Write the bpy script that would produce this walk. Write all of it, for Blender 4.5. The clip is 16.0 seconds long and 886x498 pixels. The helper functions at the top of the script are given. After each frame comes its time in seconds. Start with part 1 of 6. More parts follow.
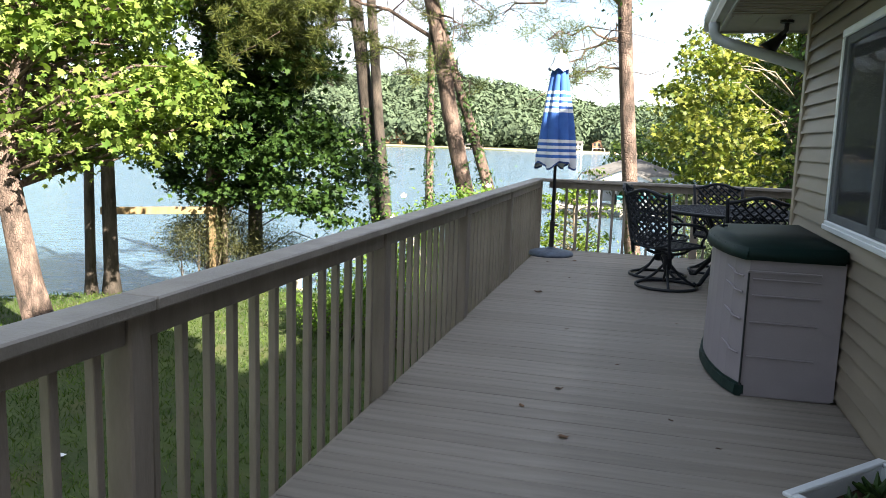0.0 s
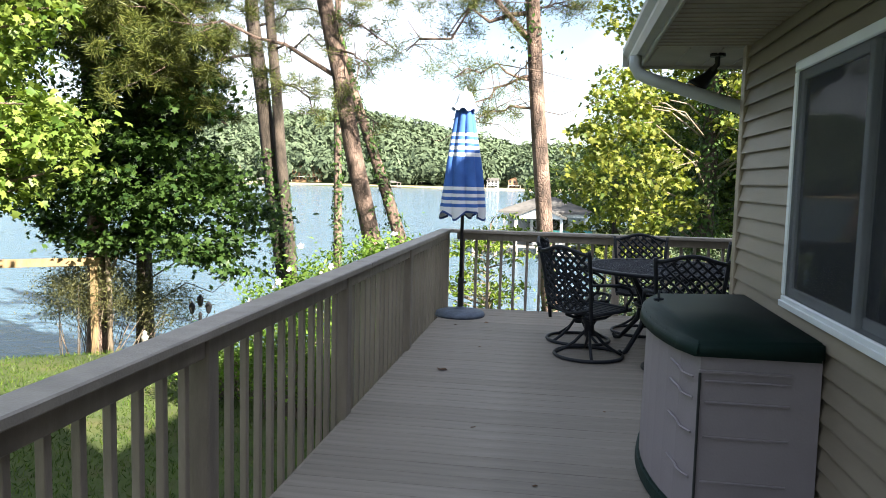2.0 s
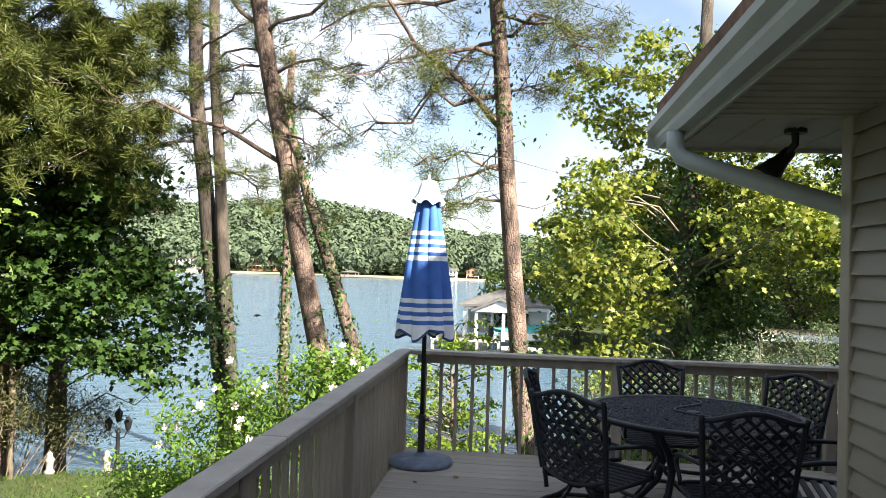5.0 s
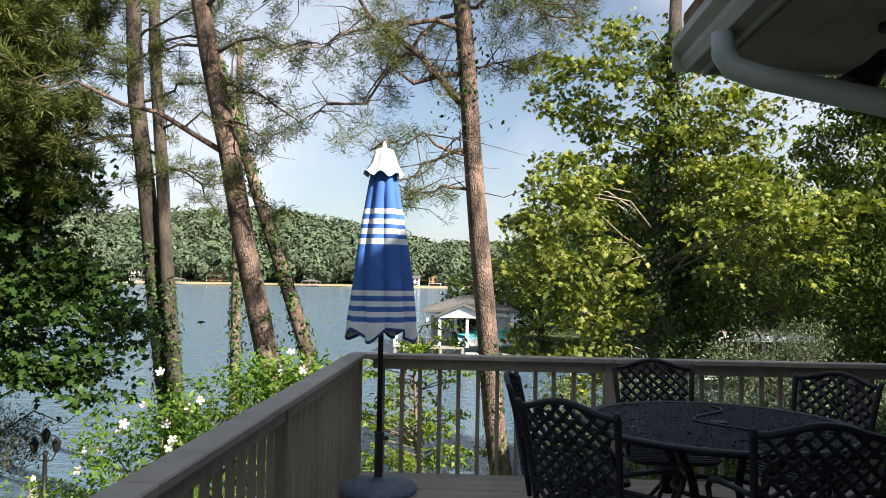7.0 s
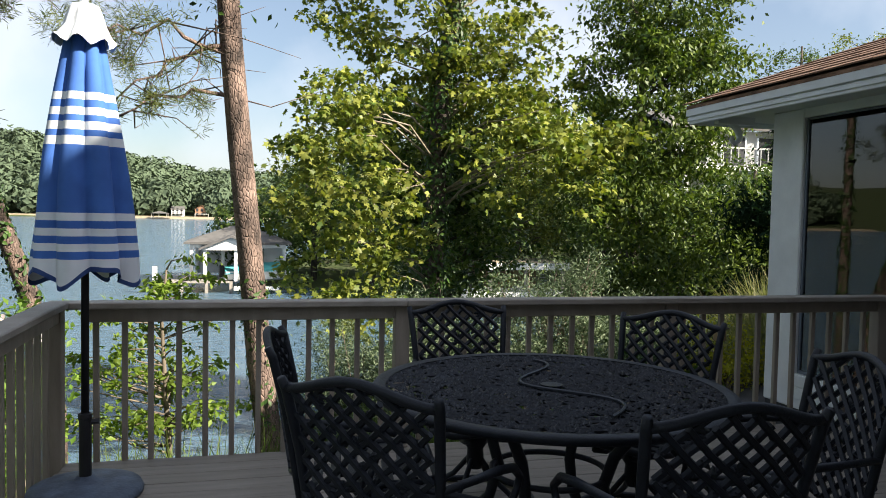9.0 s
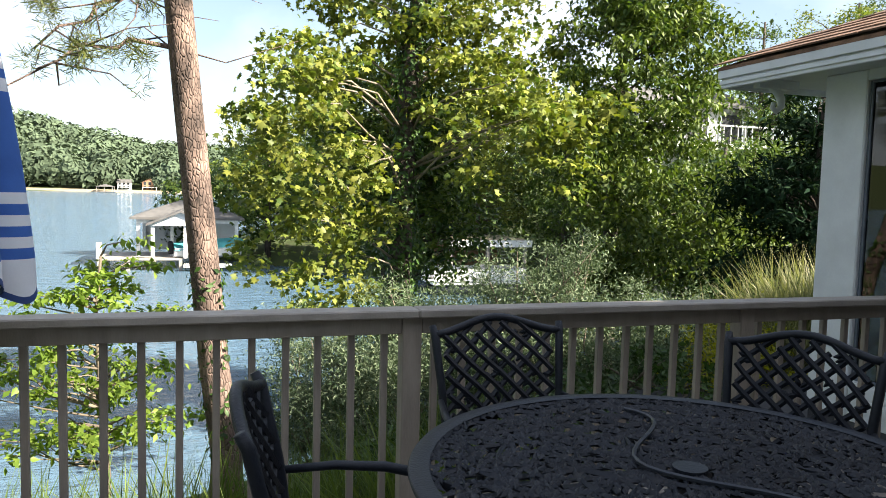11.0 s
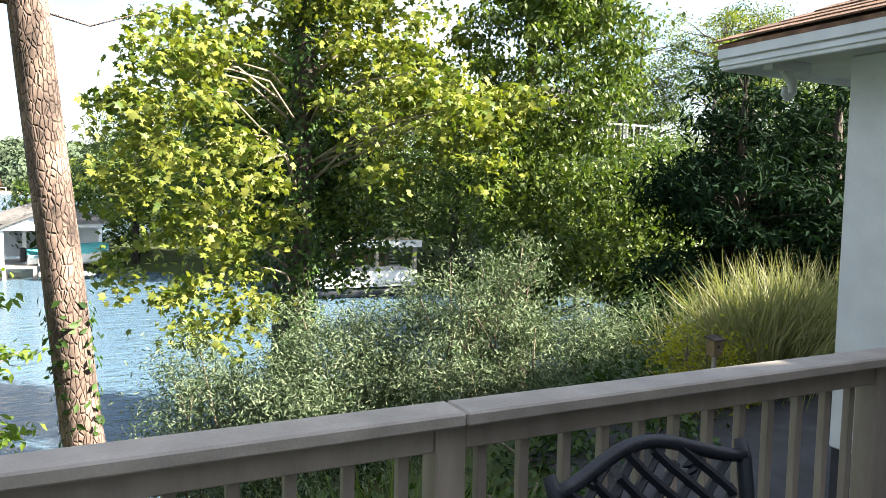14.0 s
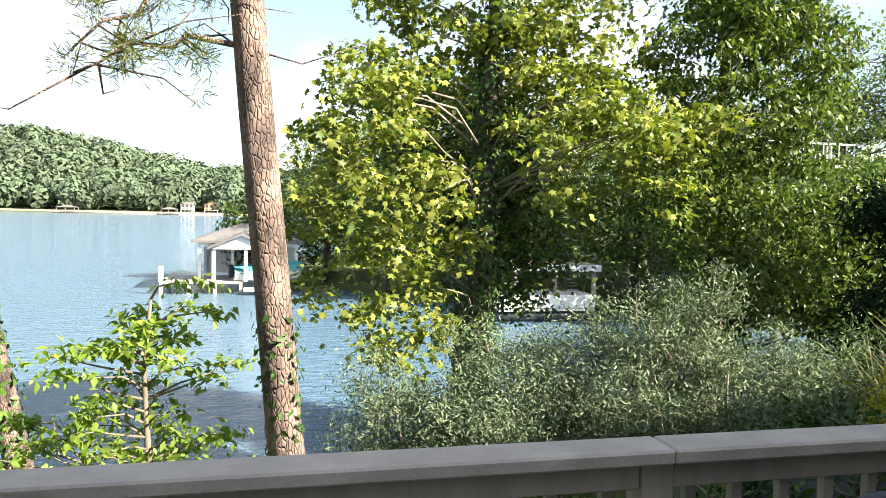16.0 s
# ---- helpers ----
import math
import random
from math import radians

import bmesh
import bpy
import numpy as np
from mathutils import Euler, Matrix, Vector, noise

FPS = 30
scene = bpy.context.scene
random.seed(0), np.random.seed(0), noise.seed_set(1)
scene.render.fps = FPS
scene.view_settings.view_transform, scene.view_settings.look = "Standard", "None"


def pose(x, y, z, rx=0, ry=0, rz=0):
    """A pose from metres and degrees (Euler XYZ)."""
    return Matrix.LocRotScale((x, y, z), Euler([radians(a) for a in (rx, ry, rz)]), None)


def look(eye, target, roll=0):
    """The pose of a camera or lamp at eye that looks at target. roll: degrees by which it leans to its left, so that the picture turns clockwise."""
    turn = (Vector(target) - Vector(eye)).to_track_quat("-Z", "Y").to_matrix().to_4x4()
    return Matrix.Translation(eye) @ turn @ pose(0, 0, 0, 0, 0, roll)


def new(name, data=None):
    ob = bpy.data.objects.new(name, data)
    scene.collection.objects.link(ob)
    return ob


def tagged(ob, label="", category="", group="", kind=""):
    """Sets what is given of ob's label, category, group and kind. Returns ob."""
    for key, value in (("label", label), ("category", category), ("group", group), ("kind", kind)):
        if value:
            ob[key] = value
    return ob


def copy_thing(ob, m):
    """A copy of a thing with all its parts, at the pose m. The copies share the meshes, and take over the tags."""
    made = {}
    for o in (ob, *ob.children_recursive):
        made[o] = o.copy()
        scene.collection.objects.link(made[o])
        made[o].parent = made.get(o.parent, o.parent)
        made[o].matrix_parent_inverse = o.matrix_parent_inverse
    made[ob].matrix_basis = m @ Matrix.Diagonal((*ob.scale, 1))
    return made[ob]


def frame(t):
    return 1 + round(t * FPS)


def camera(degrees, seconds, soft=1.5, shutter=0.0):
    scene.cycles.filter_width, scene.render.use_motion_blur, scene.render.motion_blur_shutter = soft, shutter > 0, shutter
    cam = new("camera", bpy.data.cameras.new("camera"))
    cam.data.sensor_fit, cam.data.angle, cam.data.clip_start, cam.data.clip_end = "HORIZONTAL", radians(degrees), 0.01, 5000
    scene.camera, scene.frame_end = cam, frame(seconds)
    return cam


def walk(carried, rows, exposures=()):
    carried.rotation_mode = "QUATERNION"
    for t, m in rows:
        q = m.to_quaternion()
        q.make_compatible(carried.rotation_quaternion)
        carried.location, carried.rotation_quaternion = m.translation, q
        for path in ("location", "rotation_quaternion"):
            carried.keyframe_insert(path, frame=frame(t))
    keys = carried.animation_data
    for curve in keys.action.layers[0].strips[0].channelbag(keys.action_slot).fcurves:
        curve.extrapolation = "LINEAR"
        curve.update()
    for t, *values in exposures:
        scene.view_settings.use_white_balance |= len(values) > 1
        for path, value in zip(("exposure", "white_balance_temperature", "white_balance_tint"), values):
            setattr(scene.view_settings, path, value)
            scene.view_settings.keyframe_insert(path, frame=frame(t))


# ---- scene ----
cam = camera(60.9, 16.0, soft=0.9)
PATH = [
    (0, (1.301, 0.488, 1.365), (0.791, 2.401, 1.078), 1.8),
    (0.5, (1.302, 0.801, 1.412), (0.852, 2.729, 1.126), 1.5),
    (1, (1.236, 1.049, 1.445), (0.785, 2.979, 1.18), 1.7),
    (1.5, (1.202, 1.324, 1.483), (0.808, 3.273, 1.276), 1.5),
    (2, (1.276, 1.619, 1.477), (0.969, 3.587, 1.294), 1.4),
    (2.5, (1.273, 1.917, 1.478), (0.971, 3.887, 1.311), 1.4),
    (3, (1.194, 2.208, 1.488), (0.896, 4.179, 1.327), 1.5),
    (3.5, (1.177, 2.493, 1.494), (0.987, 4.478, 1.337), 1.5),
    (4, (1.152, 2.792, 1.565), (0.992, 4.781, 1.428), 1.2),
    (4.5, (1.005, 3.019, 1.643), (0.83, 5.011, 1.601), 1.2),
    (4.7, (1.024, 3.122, 1.648), (0.816, 5.111, 1.666), 1.7),
    (6.8, (0.859, 4.348, 1.536), (0.744, 6.341, 1.663), 1.2),
    (7, (0.926, 4.4, 1.493), (0.821, 6.395, 1.573), 0.9),
    (7.5, (0.938, 4.751, 1.477), (0.907, 6.751, 1.506), 1.1),
    (8, (0.936, 5.009, 1.473), (1.138, 6.999, 1.458), 1.1),
    (8.5, (1.002, 5.333, 1.434), (1.426, 7.287, 1.38), 1.4),
    (8.7, (1.017, 5.489, 1.433), (1.473, 7.435, 1.364), 1.3),
    (10.8, (0.974, 6.813, 1.455), (1.571, 8.714, 1.291), 1.6),
    (11, (0.998, 6.937, 1.449), (1.605, 8.837, 1.295), 1.5),
    (11.5, (1.118, 7.203, 1.459), (1.973, 9.0, 1.261), 1.8),
    (12, (1.11, 7.447, 1.439), (2.103, 9.168, 1.217), 1.8),
    (12.5, (1.067, 7.721, 1.437), (2.099, 9.419, 1.213), 1.9),
    (13, (1.002, 8.011, 1.493), (2.071, 9.688, 1.273), 1.5),
    (13.5, (1.01, 8.331, 1.484), (2.076, 10.012, 1.279), 1.3),
    (14, (0.991, 8.472, 1.486), (1.895, 10.25, 1.333), 1.1),
    (14.5, (1.006, 8.554, 1.459), (1.804, 10.384, 1.33), 1.1),
    (15, (0.968, 8.525, 1.48), (1.692, 10.387, 1.373), 1.1),
    (15.5, (0.961, 8.528, 1.478), (1.57, 10.431, 1.378), 1.2),
    (16, (0.915, 8.49, 1.496), (1.382, 10.432, 1.395), 1.3),
]
walk(cam, [(t, look(eye, target, roll)) for t, eye, target, roll in PATH],
     exposures=[(0.0, 2.5), (4.0, 2.45), (7.0, 1.5), (8.5, 1.55), (11.0, 2.2), (13.0, 2.65), (14.5, 2.65), (15.2, 2.6), (16.0, 2.45)])

# ---- light ----
SUN_AZ, SUN_EL = radians(126), radians(34)   # azimuth clockwise from +y
world = bpy.data.worlds.new("sky")
scene.world = world
world.use_nodes = True
wn = world.node_tree
sky = wn.nodes.new("ShaderNodeTexSky")
sky.sky_type, sky.sun_disc = "NISHITA", False
sky.sun_elevation, sky.sun_rotation = SUN_EL, SUN_AZ
sky.air_density, sky.dust_density, sky.ozone_density = 1.0, 1.5, 1.0
wbg = wn.nodes["Background"]
wbg.inputs["Strength"].default_value = 0.055
# thin bright summer cloud over the whole sky
wtc = wn.nodes.new("ShaderNodeTexCoord")
wnz = wn.nodes.new("ShaderNodeTexNoise")
wnz.inputs["Scale"].default_value, wnz.inputs["Detail"].default_value = 2.6, 6
wrp = wn.nodes.new("ShaderNodeValToRGB")
wrp.color_ramp.elements[0].position, wrp.color_ramp.elements[0].color = 0.42, (0.12, 0.12, 0.12, 1)
wrp.color_ramp.elements[1].position, wrp.color_ramp.elements[1].color = 0.62, (0.75, 0.75, 0.75, 1)
wmx = wn.nodes.new("ShaderNodeMix")
wmx.data_type = "RGBA"
wn.links.new(wtc.outputs["Generated"], wnz.inputs["Vector"])
wn.links.new(wnz.outputs["Fac"], wrp.inputs["Fac"])
wn.links.new(wrp.outputs["Color"], wmx.inputs[0])
wn.links.new(sky.outputs["Color"], wmx.inputs[6])
wmx.inputs[7].default_value = (6.2, 6.5, 7.1, 1)
wn.links.new(wmx.outputs[2], wbg.inputs["Color"])

sun_data = bpy.data.lights.new("sun", "SUN")
sun_data.energy, sun_data.angle, sun_data.color = 5.0, radians(0.6), (1.0, 0.91, 0.77)
sun = new("sun", sun_data)
sdir = Vector((math.sin(SUN_AZ) * math.cos(SUN_EL), math.cos(SUN_AZ) * math.cos(SUN_EL), math.sin(SUN_EL)))
sun.matrix_world = look(sdir * 60, (0, 0, 0))

# ---- materials ----
def material(name, base, rough=0.7, metal=0.0, var=0.12, scale=6.0, fine=60.0, bump=0.15, stretch=(1, 1, 1),
             dark=None, spec=0.4, rand=0.0, island=0.0, stain=0.0, stain_col=(0.05, 0.045, 0.035), plates=False):
    m = bpy.data.materials.new(name)
    m.use_nodes = True
    t = m.node_tree
    b = t.nodes["Principled BSDF"]
    b.inputs["Roughness"].default_value, b.inputs["Metallic"].default_value = rough, metal
    b.inputs["Specular IOR Level"].default_value = spec
    co = t.nodes.new("ShaderNodeTexCoord")
    mp = t.nodes.new("ShaderNodeMapping")
    mp.inputs["Scale"].default_value = stretch
    t.links.new(co.outputs["Object"], mp.inputs["Vector"])
    n1, n2 = t.nodes.new("ShaderNodeTexNoise"), t.nodes.new("ShaderNodeTexNoise")
    n1.inputs["Scale"].default_value, n2.inputs["Scale"].default_value = scale, fine
    n1.inputs["Detail"].default_value = n2.inputs["Detail"].default_value = 5
    for n in (n1, n2):
        t.links.new(mp.outputs["Vector"], n.inputs["Vector"])
    lo = dark or tuple(c * (1 - 2 * var) for c in base)
    hi = tuple(min(1, c * (1 + var)) for c in base)
    ramp = t.nodes.new("ShaderNodeValToRGB")
    ramp.color_ramp.elements[0].position, ramp.color_ramp.elements[1].position = 0.32, 0.68
    ramp.color_ramp.elements[0].color, ramp.color_ramp.elements[1].color = (*lo, 1), (*hi, 1)
    t.links.new(n1.outputs["Fac"], ramp.inputs["Fac"])
    col = ramp.outputs["Color"]

    def mult(sock, fac_sock, lo_v, hi_v):
        mr = t.nodes.new("ShaderNodeMapRange")
        mr.inputs["To Min"].default_value, mr.inputs["To Max"].default_value = lo_v, hi_v
        t.links.new(fac_sock, mr.inputs["Value"])
        mm = t.nodes.new("ShaderNodeVectorMath")
        mm.operation = "SCALE"
        t.links.new(sock, mm.inputs[0])
        t.links.new(mr.outputs["Result"], mm.inputs["Scale"])
        return mm.outputs["Vector"]
    col = mult(col, n2.outputs["Fac"], 1 - var, 1 + var)
    if rand:
        oi = t.nodes.new("ShaderNodeObjectInfo")
        col = mult(col, oi.outputs["Random"], 1 - rand, 1 + rand)
    if island:
        ge = t.nodes.new("ShaderNodeNewGeometry")
        col = mult(col, ge.outputs["Random Per Island"], 1 - island, 1 + island)
    if stain:
        n3 = t.nodes.new("ShaderNodeTexNoise")
        n3.inputs["Scale"].default_value, n3.inputs["Detail"].default_value = 1.3, 8
        t.links.new(co.outputs["Object"], n3.inputs["Vector"])
        r3 = t.nodes.new("ShaderNodeValToRGB")
        r3.color_ramp.elements[0].position, r3.color_ramp.elements[1].position = 0.52, 0.78
        r3.color_ramp.elements[0].color, r3.color_ramp.elements[1].color = (0, 0, 0, 1), (stain, stain, stain, 1)
        t.links.new(n3.outputs["Fac"], r3.inputs["Fac"])
        mx = t.nodes.new("ShaderNodeMix")
        mx.data_type = "RGBA"
        t.links.new(r3.outputs["Color"], mx.inputs[0])
        t.links.new(col, mx.inputs[6])
        mx.inputs[7].default_value = (*stain_col, 1)
        col = mx.outputs[2]
    t.links.new(col, b.inputs["Base Color"])
    if bump:
        bp = t.nodes.new("ShaderNodeBump")
        bp.inputs["Strength"].default_value, bp.inputs["Distance"].default_value = bump, 0.01
        height = n2.outputs["Fac"]
        if plates:
            vo = t.nodes.new("ShaderNodeTexVoronoi")
            vo.feature = "DISTANCE_TO_EDGE"
            vo.inputs["Scale"].default_value = 32
            t.links.new(mp.outputs["Vector"], vo.inputs["Vector"])
            pr = t.nodes.new("ShaderNodeMapRange")
            pr.inputs["From Max"].default_value = 0.16
            t.links.new(vo.outputs["Distance"], pr.inputs["Value"])
            ad = t.nodes.new("ShaderNodeMath")
            ad.operation = "MULTIPLY_ADD"
            ad.inputs[1].default_value = 0.5
            t.links.new(n2.outputs["Fac"], ad.inputs[0])
            t.links.new(pr.outputs["Result"], ad.inputs[2])
            height = ad.outputs["Value"]
            bp.inputs["Distance"].default_value = 0.012
            col = mult(col, pr.outputs["Result"], 0.88, 1.03)
            t.links.new(col, b.inputs["Base Color"])
        t.links.new(height, bp.inputs["Height"])
        t.links.new(bp.outputs["Normal"], b.inputs["Normal"])
    return m


def leaf_material(name, c1, c2, trans=0.35, rough=0.45, tint=(0.9, 1.0, 0.35), patch=0.6):
    m = bpy.data.materials.new(name)
    m.use_nodes = True
    t = m.node_tree
    b = t.nodes["Principled BSDF"]
    b.inputs["Roughness"].default_value = rough
    b.inputs["Specular IOR Level"].default_value = 0.22 if rough < 0.7 else 0.05
    ge = t.nodes.new("ShaderNodeNewGeometry")
    r = t.nodes.new("ShaderNodeValToRGB")
    r.color_ramp.elements[0].color, r.color_ramp.elements[1].color = (*c1, 1), (*c2, 1)
    t.links.new(ge.outputs["Random Per Island"], r.inputs["Fac"])
    n = t.nodes.new("ShaderNodeTexNoise")
    n.inputs["Scale"].default_value = patch
    co = t.nodes.new("ShaderNodeTexCoord")
    t.links.new(co.outputs["Object"], n.inputs["Vector"])
    mr = t.nodes.new("ShaderNodeMapRange")
    mr.inputs["From Min"].default_value, mr.inputs["From Max"].default_value = 0.3, 0.7
    mr.inputs["To Min"].default_value, mr.inputs["To Max"].default_value = 0.7, 1.25
    t.links.new(n.outputs["Fac"], mr.inputs["Value"])
    sc = t.nodes.new("ShaderNodeVectorMath")
    sc.operation = "SCALE"
    t.links.new(r.outputs["Color"], sc.inputs[0])
    t.links.new(mr.outputs["Result"], sc.inputs["Scale"])
    t.links.new(sc.outputs["Vector"], b.inputs["Base Color"])
    tr = t.nodes.new("ShaderNodeBsdfTranslucent")
    ml = t.nodes.new("ShaderNodeVectorMath")
    ml.operation = "MULTIPLY"
    t.links.new(sc.outputs["Vector"], ml.inputs[0])
    ml.inputs[1].default_value = tuple(1.7 * v for v in tint)
    t.links.new(ml.outputs["Vector"], tr.inputs["Color"])
    mx = t.nodes.new("ShaderNodeMixShader")
    mx.inputs["Fac"].default_value = trans
    t.links.new(b.outputs["BSDF"], mx.inputs[1])
    t.links.new(tr.outputs["BSDF"], mx.inputs[2])
    t.links.new(mx.outputs["Shader"], t.nodes["Material Output"].inputs["Surface"])
    return m


def glass_material(name, col=(0.9, 0.95, 0.95), clear=0.85, rough=0.0):
    m = bpy.data.materials.new(name)
    m.use_nodes = True
    t = m.node_tree
    t.nodes.remove(t.nodes["Principled BSDF"])
    tp, gl, mx = t.nodes.new("ShaderNodeBsdfTransparent"), t.nodes.new("ShaderNodeBsdfGlossy"), t.nodes.new("ShaderNodeMixShader")
    tp.inputs["Color"].default_value, gl.inputs["Roughness"].default_value = (*col, 1), rough
    fr = t.nodes.new("ShaderNodeFresnel")
    fr.inputs["IOR"].default_value = 1.6
    t.links.new(fr.outputs["Fac"], mx.inputs["Fac"])
    t.links.new(tp.outputs["BSDF"], mx.inputs[1])
    t.links.new(gl.outputs["BSDF"], mx.inputs[2])
    t.links.new(mx.outputs["Shader"], t.nodes["Material Output"].inputs["Surface"])
    return m


M = {}
M["deck"] = material("deck_paint", (0.25, 0.22, 0.187), 0.62, var=0.10, scale=3, fine=42, stretch=(0.5, 6, 6), rand=0.10, bump=0.22, stain=0.45, stain_col=(0.14, 0.12, 0.10))
M["rail"] = material("rail_paint", (0.27, 0.232, 0.195), 0.6, var=0.09, scale=5, fine=55, stretch=(3, 3, 0.6), rand=0.08, bump=0.2, stain=0.25, stain_col=(0.2, 0.17, 0.14))
M["cap"] = material("cap_paint", (0.31, 0.28, 0.245), 0.55, var=0.09, scale=4, fine=50, stretch=(2, 2, 2), rand=0.07, bump=0.22, stain=0.4, stain_col=(0.25, 0.22, 0.19))
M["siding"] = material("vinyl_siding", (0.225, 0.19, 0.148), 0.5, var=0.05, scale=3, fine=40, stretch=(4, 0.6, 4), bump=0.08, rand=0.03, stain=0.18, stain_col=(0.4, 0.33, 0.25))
M["trim"] = material("almond_trim", (0.32, 0.27, 0.21), 0.5, var=0.06, bump=0.05)
M["white"] = material("white_paint", (0.64, 0.66, 0.67), 0.45, var=0.05, scale=4, bump=0.08, stain=0.12, stain_col=(0.5, 0.5, 0.46))
M["vinyl"] = material("white_vinyl", (0.72, 0.76, 0.8), 0.35, var=0.03, bump=0.02)
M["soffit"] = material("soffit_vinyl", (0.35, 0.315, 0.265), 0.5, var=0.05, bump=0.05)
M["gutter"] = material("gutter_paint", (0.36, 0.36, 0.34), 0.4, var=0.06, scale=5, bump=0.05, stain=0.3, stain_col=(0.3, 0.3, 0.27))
M["spout"] = material("downspout_paint", (0.42, 0.45, 0.47), 0.4, var=0.05, bump=0.05, stain=0.3, stain_col=(0.4, 0.4, 0.38))
M["resin"] = material("grey_resin", (0.27, 0.24, 0.262), 0.5, var=0.03, fine=90, bump=0.1, stain=0.12, stain_col=(0.36, 0.33, 0.32))
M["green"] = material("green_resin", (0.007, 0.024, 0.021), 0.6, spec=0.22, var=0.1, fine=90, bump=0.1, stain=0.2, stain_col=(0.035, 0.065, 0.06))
M["iron"] = material("cast_aluminium", (0.013, 0.016, 0.023), 0.48, metal=0.0, var=0.15, fine=120, bump=0.2, spec=0.3)
M["alloy"] = material("table_bars", (0.04, 0.045, 0.055), 0.4, metal=0.3, var=0.1, bump=0.1)
M["stone"] = material("umbrella_base_resin", (0.085, 0.11, 0.155), 0.55, var=0.2, scale=12, fine=70, bump=0.5)
M["pole"] = material("dark_pole", (0.035, 0.035, 0.04), 0.4, metal=0.5, var=0.1, bump=0.03)
M["blue"] = material("blue_canvas", (0.045, 0.13, 0.42), 0.85, var=0.08, scale=8, fine=300, bump=0.12)
M["navy"] = material("navy_canvas", (0.03, 0.065, 0.2), 0.85, var=0.08, scale=8, fine=300, bump=0.12)
M["cream"] = material("white_canvas", (0.68, 0.71, 0.75), 0.85, var=0.04, scale=8, fine=300, bump=0.12)
# near-black colour that puts the dark of unlit rooms and openings into surfaces
M["dark"] = material("unlit_dark", (0.03, 0.032, 0.035), 0.8, var=0.1)
M["blackrail"] = material("dark_door_frame", (0.10, 0.12, 0.15), 0.4, var=0.05, bump=0.03)
M["tint"] = glass_material("dark_glass", (0.32, 0.35, 0.36))
# fine dark mesh: part open, part matt wire
sm = bpy.data.materials.new("insect_screen")
sm.use_nodes = True
st_ = sm.node_tree
stp, smx = st_.nodes.new("ShaderNodeBsdfTransparent"), st_.nodes.new("ShaderNodeMixShader")
st_.nodes["Principled BSDF"].inputs["Base Color"].default_value = (0.010, 0.013, 0.018, 1)
st_.nodes["Principled BSDF"].inputs["Roughness"].default_value = 0.8
smx.inputs["Fac"].default_value = 0.4
st_.links.new(stp.outputs["BSDF"], smx.inputs[1])
st_.links.new(st_.nodes["Principled BSDF"].outputs["BSDF"], smx.inputs[2])
st_.links.new(smx.outputs["Shader"], st_.nodes["Material Output"].inputs["Surface"])
M["screen"] = sm
M["bark"] = material("pine_bark", (0.185, 0.13, 0.105), 0.95, var=0.4, scale=7, fine=34, stretch=(1, 1, 0.4), bump=1.0, dark=(0.042, 0.032, 0.027), plates=True)
M["bark2"] = material("oak_and_shaded_pine_bark", (0.085, 0.068, 0.055), 0.95, var=0.3, scale=6, fine=22, stretch=(1, 1, 0.3), bump=1.0, dark=(0.03, 0.025, 0.02), plates=True)
M["twig"] = material("pale_twig", (0.16, 0.13, 0.095), 0.9, var=0.2, bump=0.3)
M["syc"] = material("sycamore_bark", (0.22, 0.19, 0.14), 0.85, var=0.25, scale=9, fine=30, bump=0.4, dark=(0.12, 0.1, 0.07))
M["grass"] = material("lawn_soil", (0.045, 0.066, 0.014), 0.95, var=0.3, scale=0.9, fine=14, bump=0.8, dark=(0.04, 0.055, 0.018), stain=0.5, stain_col=(0.11, 0.075, 0.04))
M["asphalt"] = material("asphalt", (0.05, 0.05, 0.055), 0.9, var=0.2, scale=3, fine=90, bump=0.5)
M["shingle"] = material("brown_shingle", (0.20, 0.115, 0.075), 0.95, var=0.25, scale=8, fine=90, bump=0.8, rand=0.22)
M["greyroof"] = material("grey_shingle", (0.12, 0.115, 0.11), 0.95, var=0.15, scale=1.2, fine=12, bump=0.3)
M["timber"] = material("weathered_timber", (0.27, 0.19, 0.10), 0.85, var=0.2, scale=5, fine=40, stretch=(1, 1, 0.4), bump=0.4)
M["dock"] = material("dock_wood", (0.33, 0.3, 0.26), 0.85, var=0.15, bump=0.3)
M["teal"] = material("teal_cover", (0.07, 0.33, 0.34), 0.7, var=0.1, scale=2)
M["housewhite"] = material("far_white_wall", (0.72, 0.72, 0.7), 0.7, var=0.06, scale=1)
# white wall darkened to grey for its side turned from the sun
M["house_shaded"] = material("shaded_grey_wall", (0.4, 0.4, 0.39), 0.7, var=0.08, scale=1)
M["housebrown"] = material("far_brown_wall", (0.33, 0.2, 0.11), 0.8, var=0.1, scale=1)
M["houseorange"] = material("far_orange_wall", (0.30, 0.17, 0.10), 0.8, var=0.1, scale=1)
M["clay"] = material("shore_clay", (0.33, 0.27, 0.18), 0.95, var=0.15, scale=0.5, fine=5)
M["petal"] = material("pale_petal", (0.85, 0.72, 0.74), 0.6, var=0.06, bump=0)
M["paper"] = material("white_paper", (0.85, 0.86, 0.88), 0.7, var=0.05, bump=0.1)
M["dead"] = material("dead_leaf", (0.14, 0.08, 0.045), 0.85, var=0.25, scale=30, bump=0.3, rand=0.4)
M["lamp"] = material("lamp_black", (0.02, 0.02, 0.022), 0.45, metal=0.4, var=0.05, bump=0.02)
M["amber"] = material("flood_lens", (0.55, 0.3, 0.14), 0.25, var=0.1, bump=0.02)

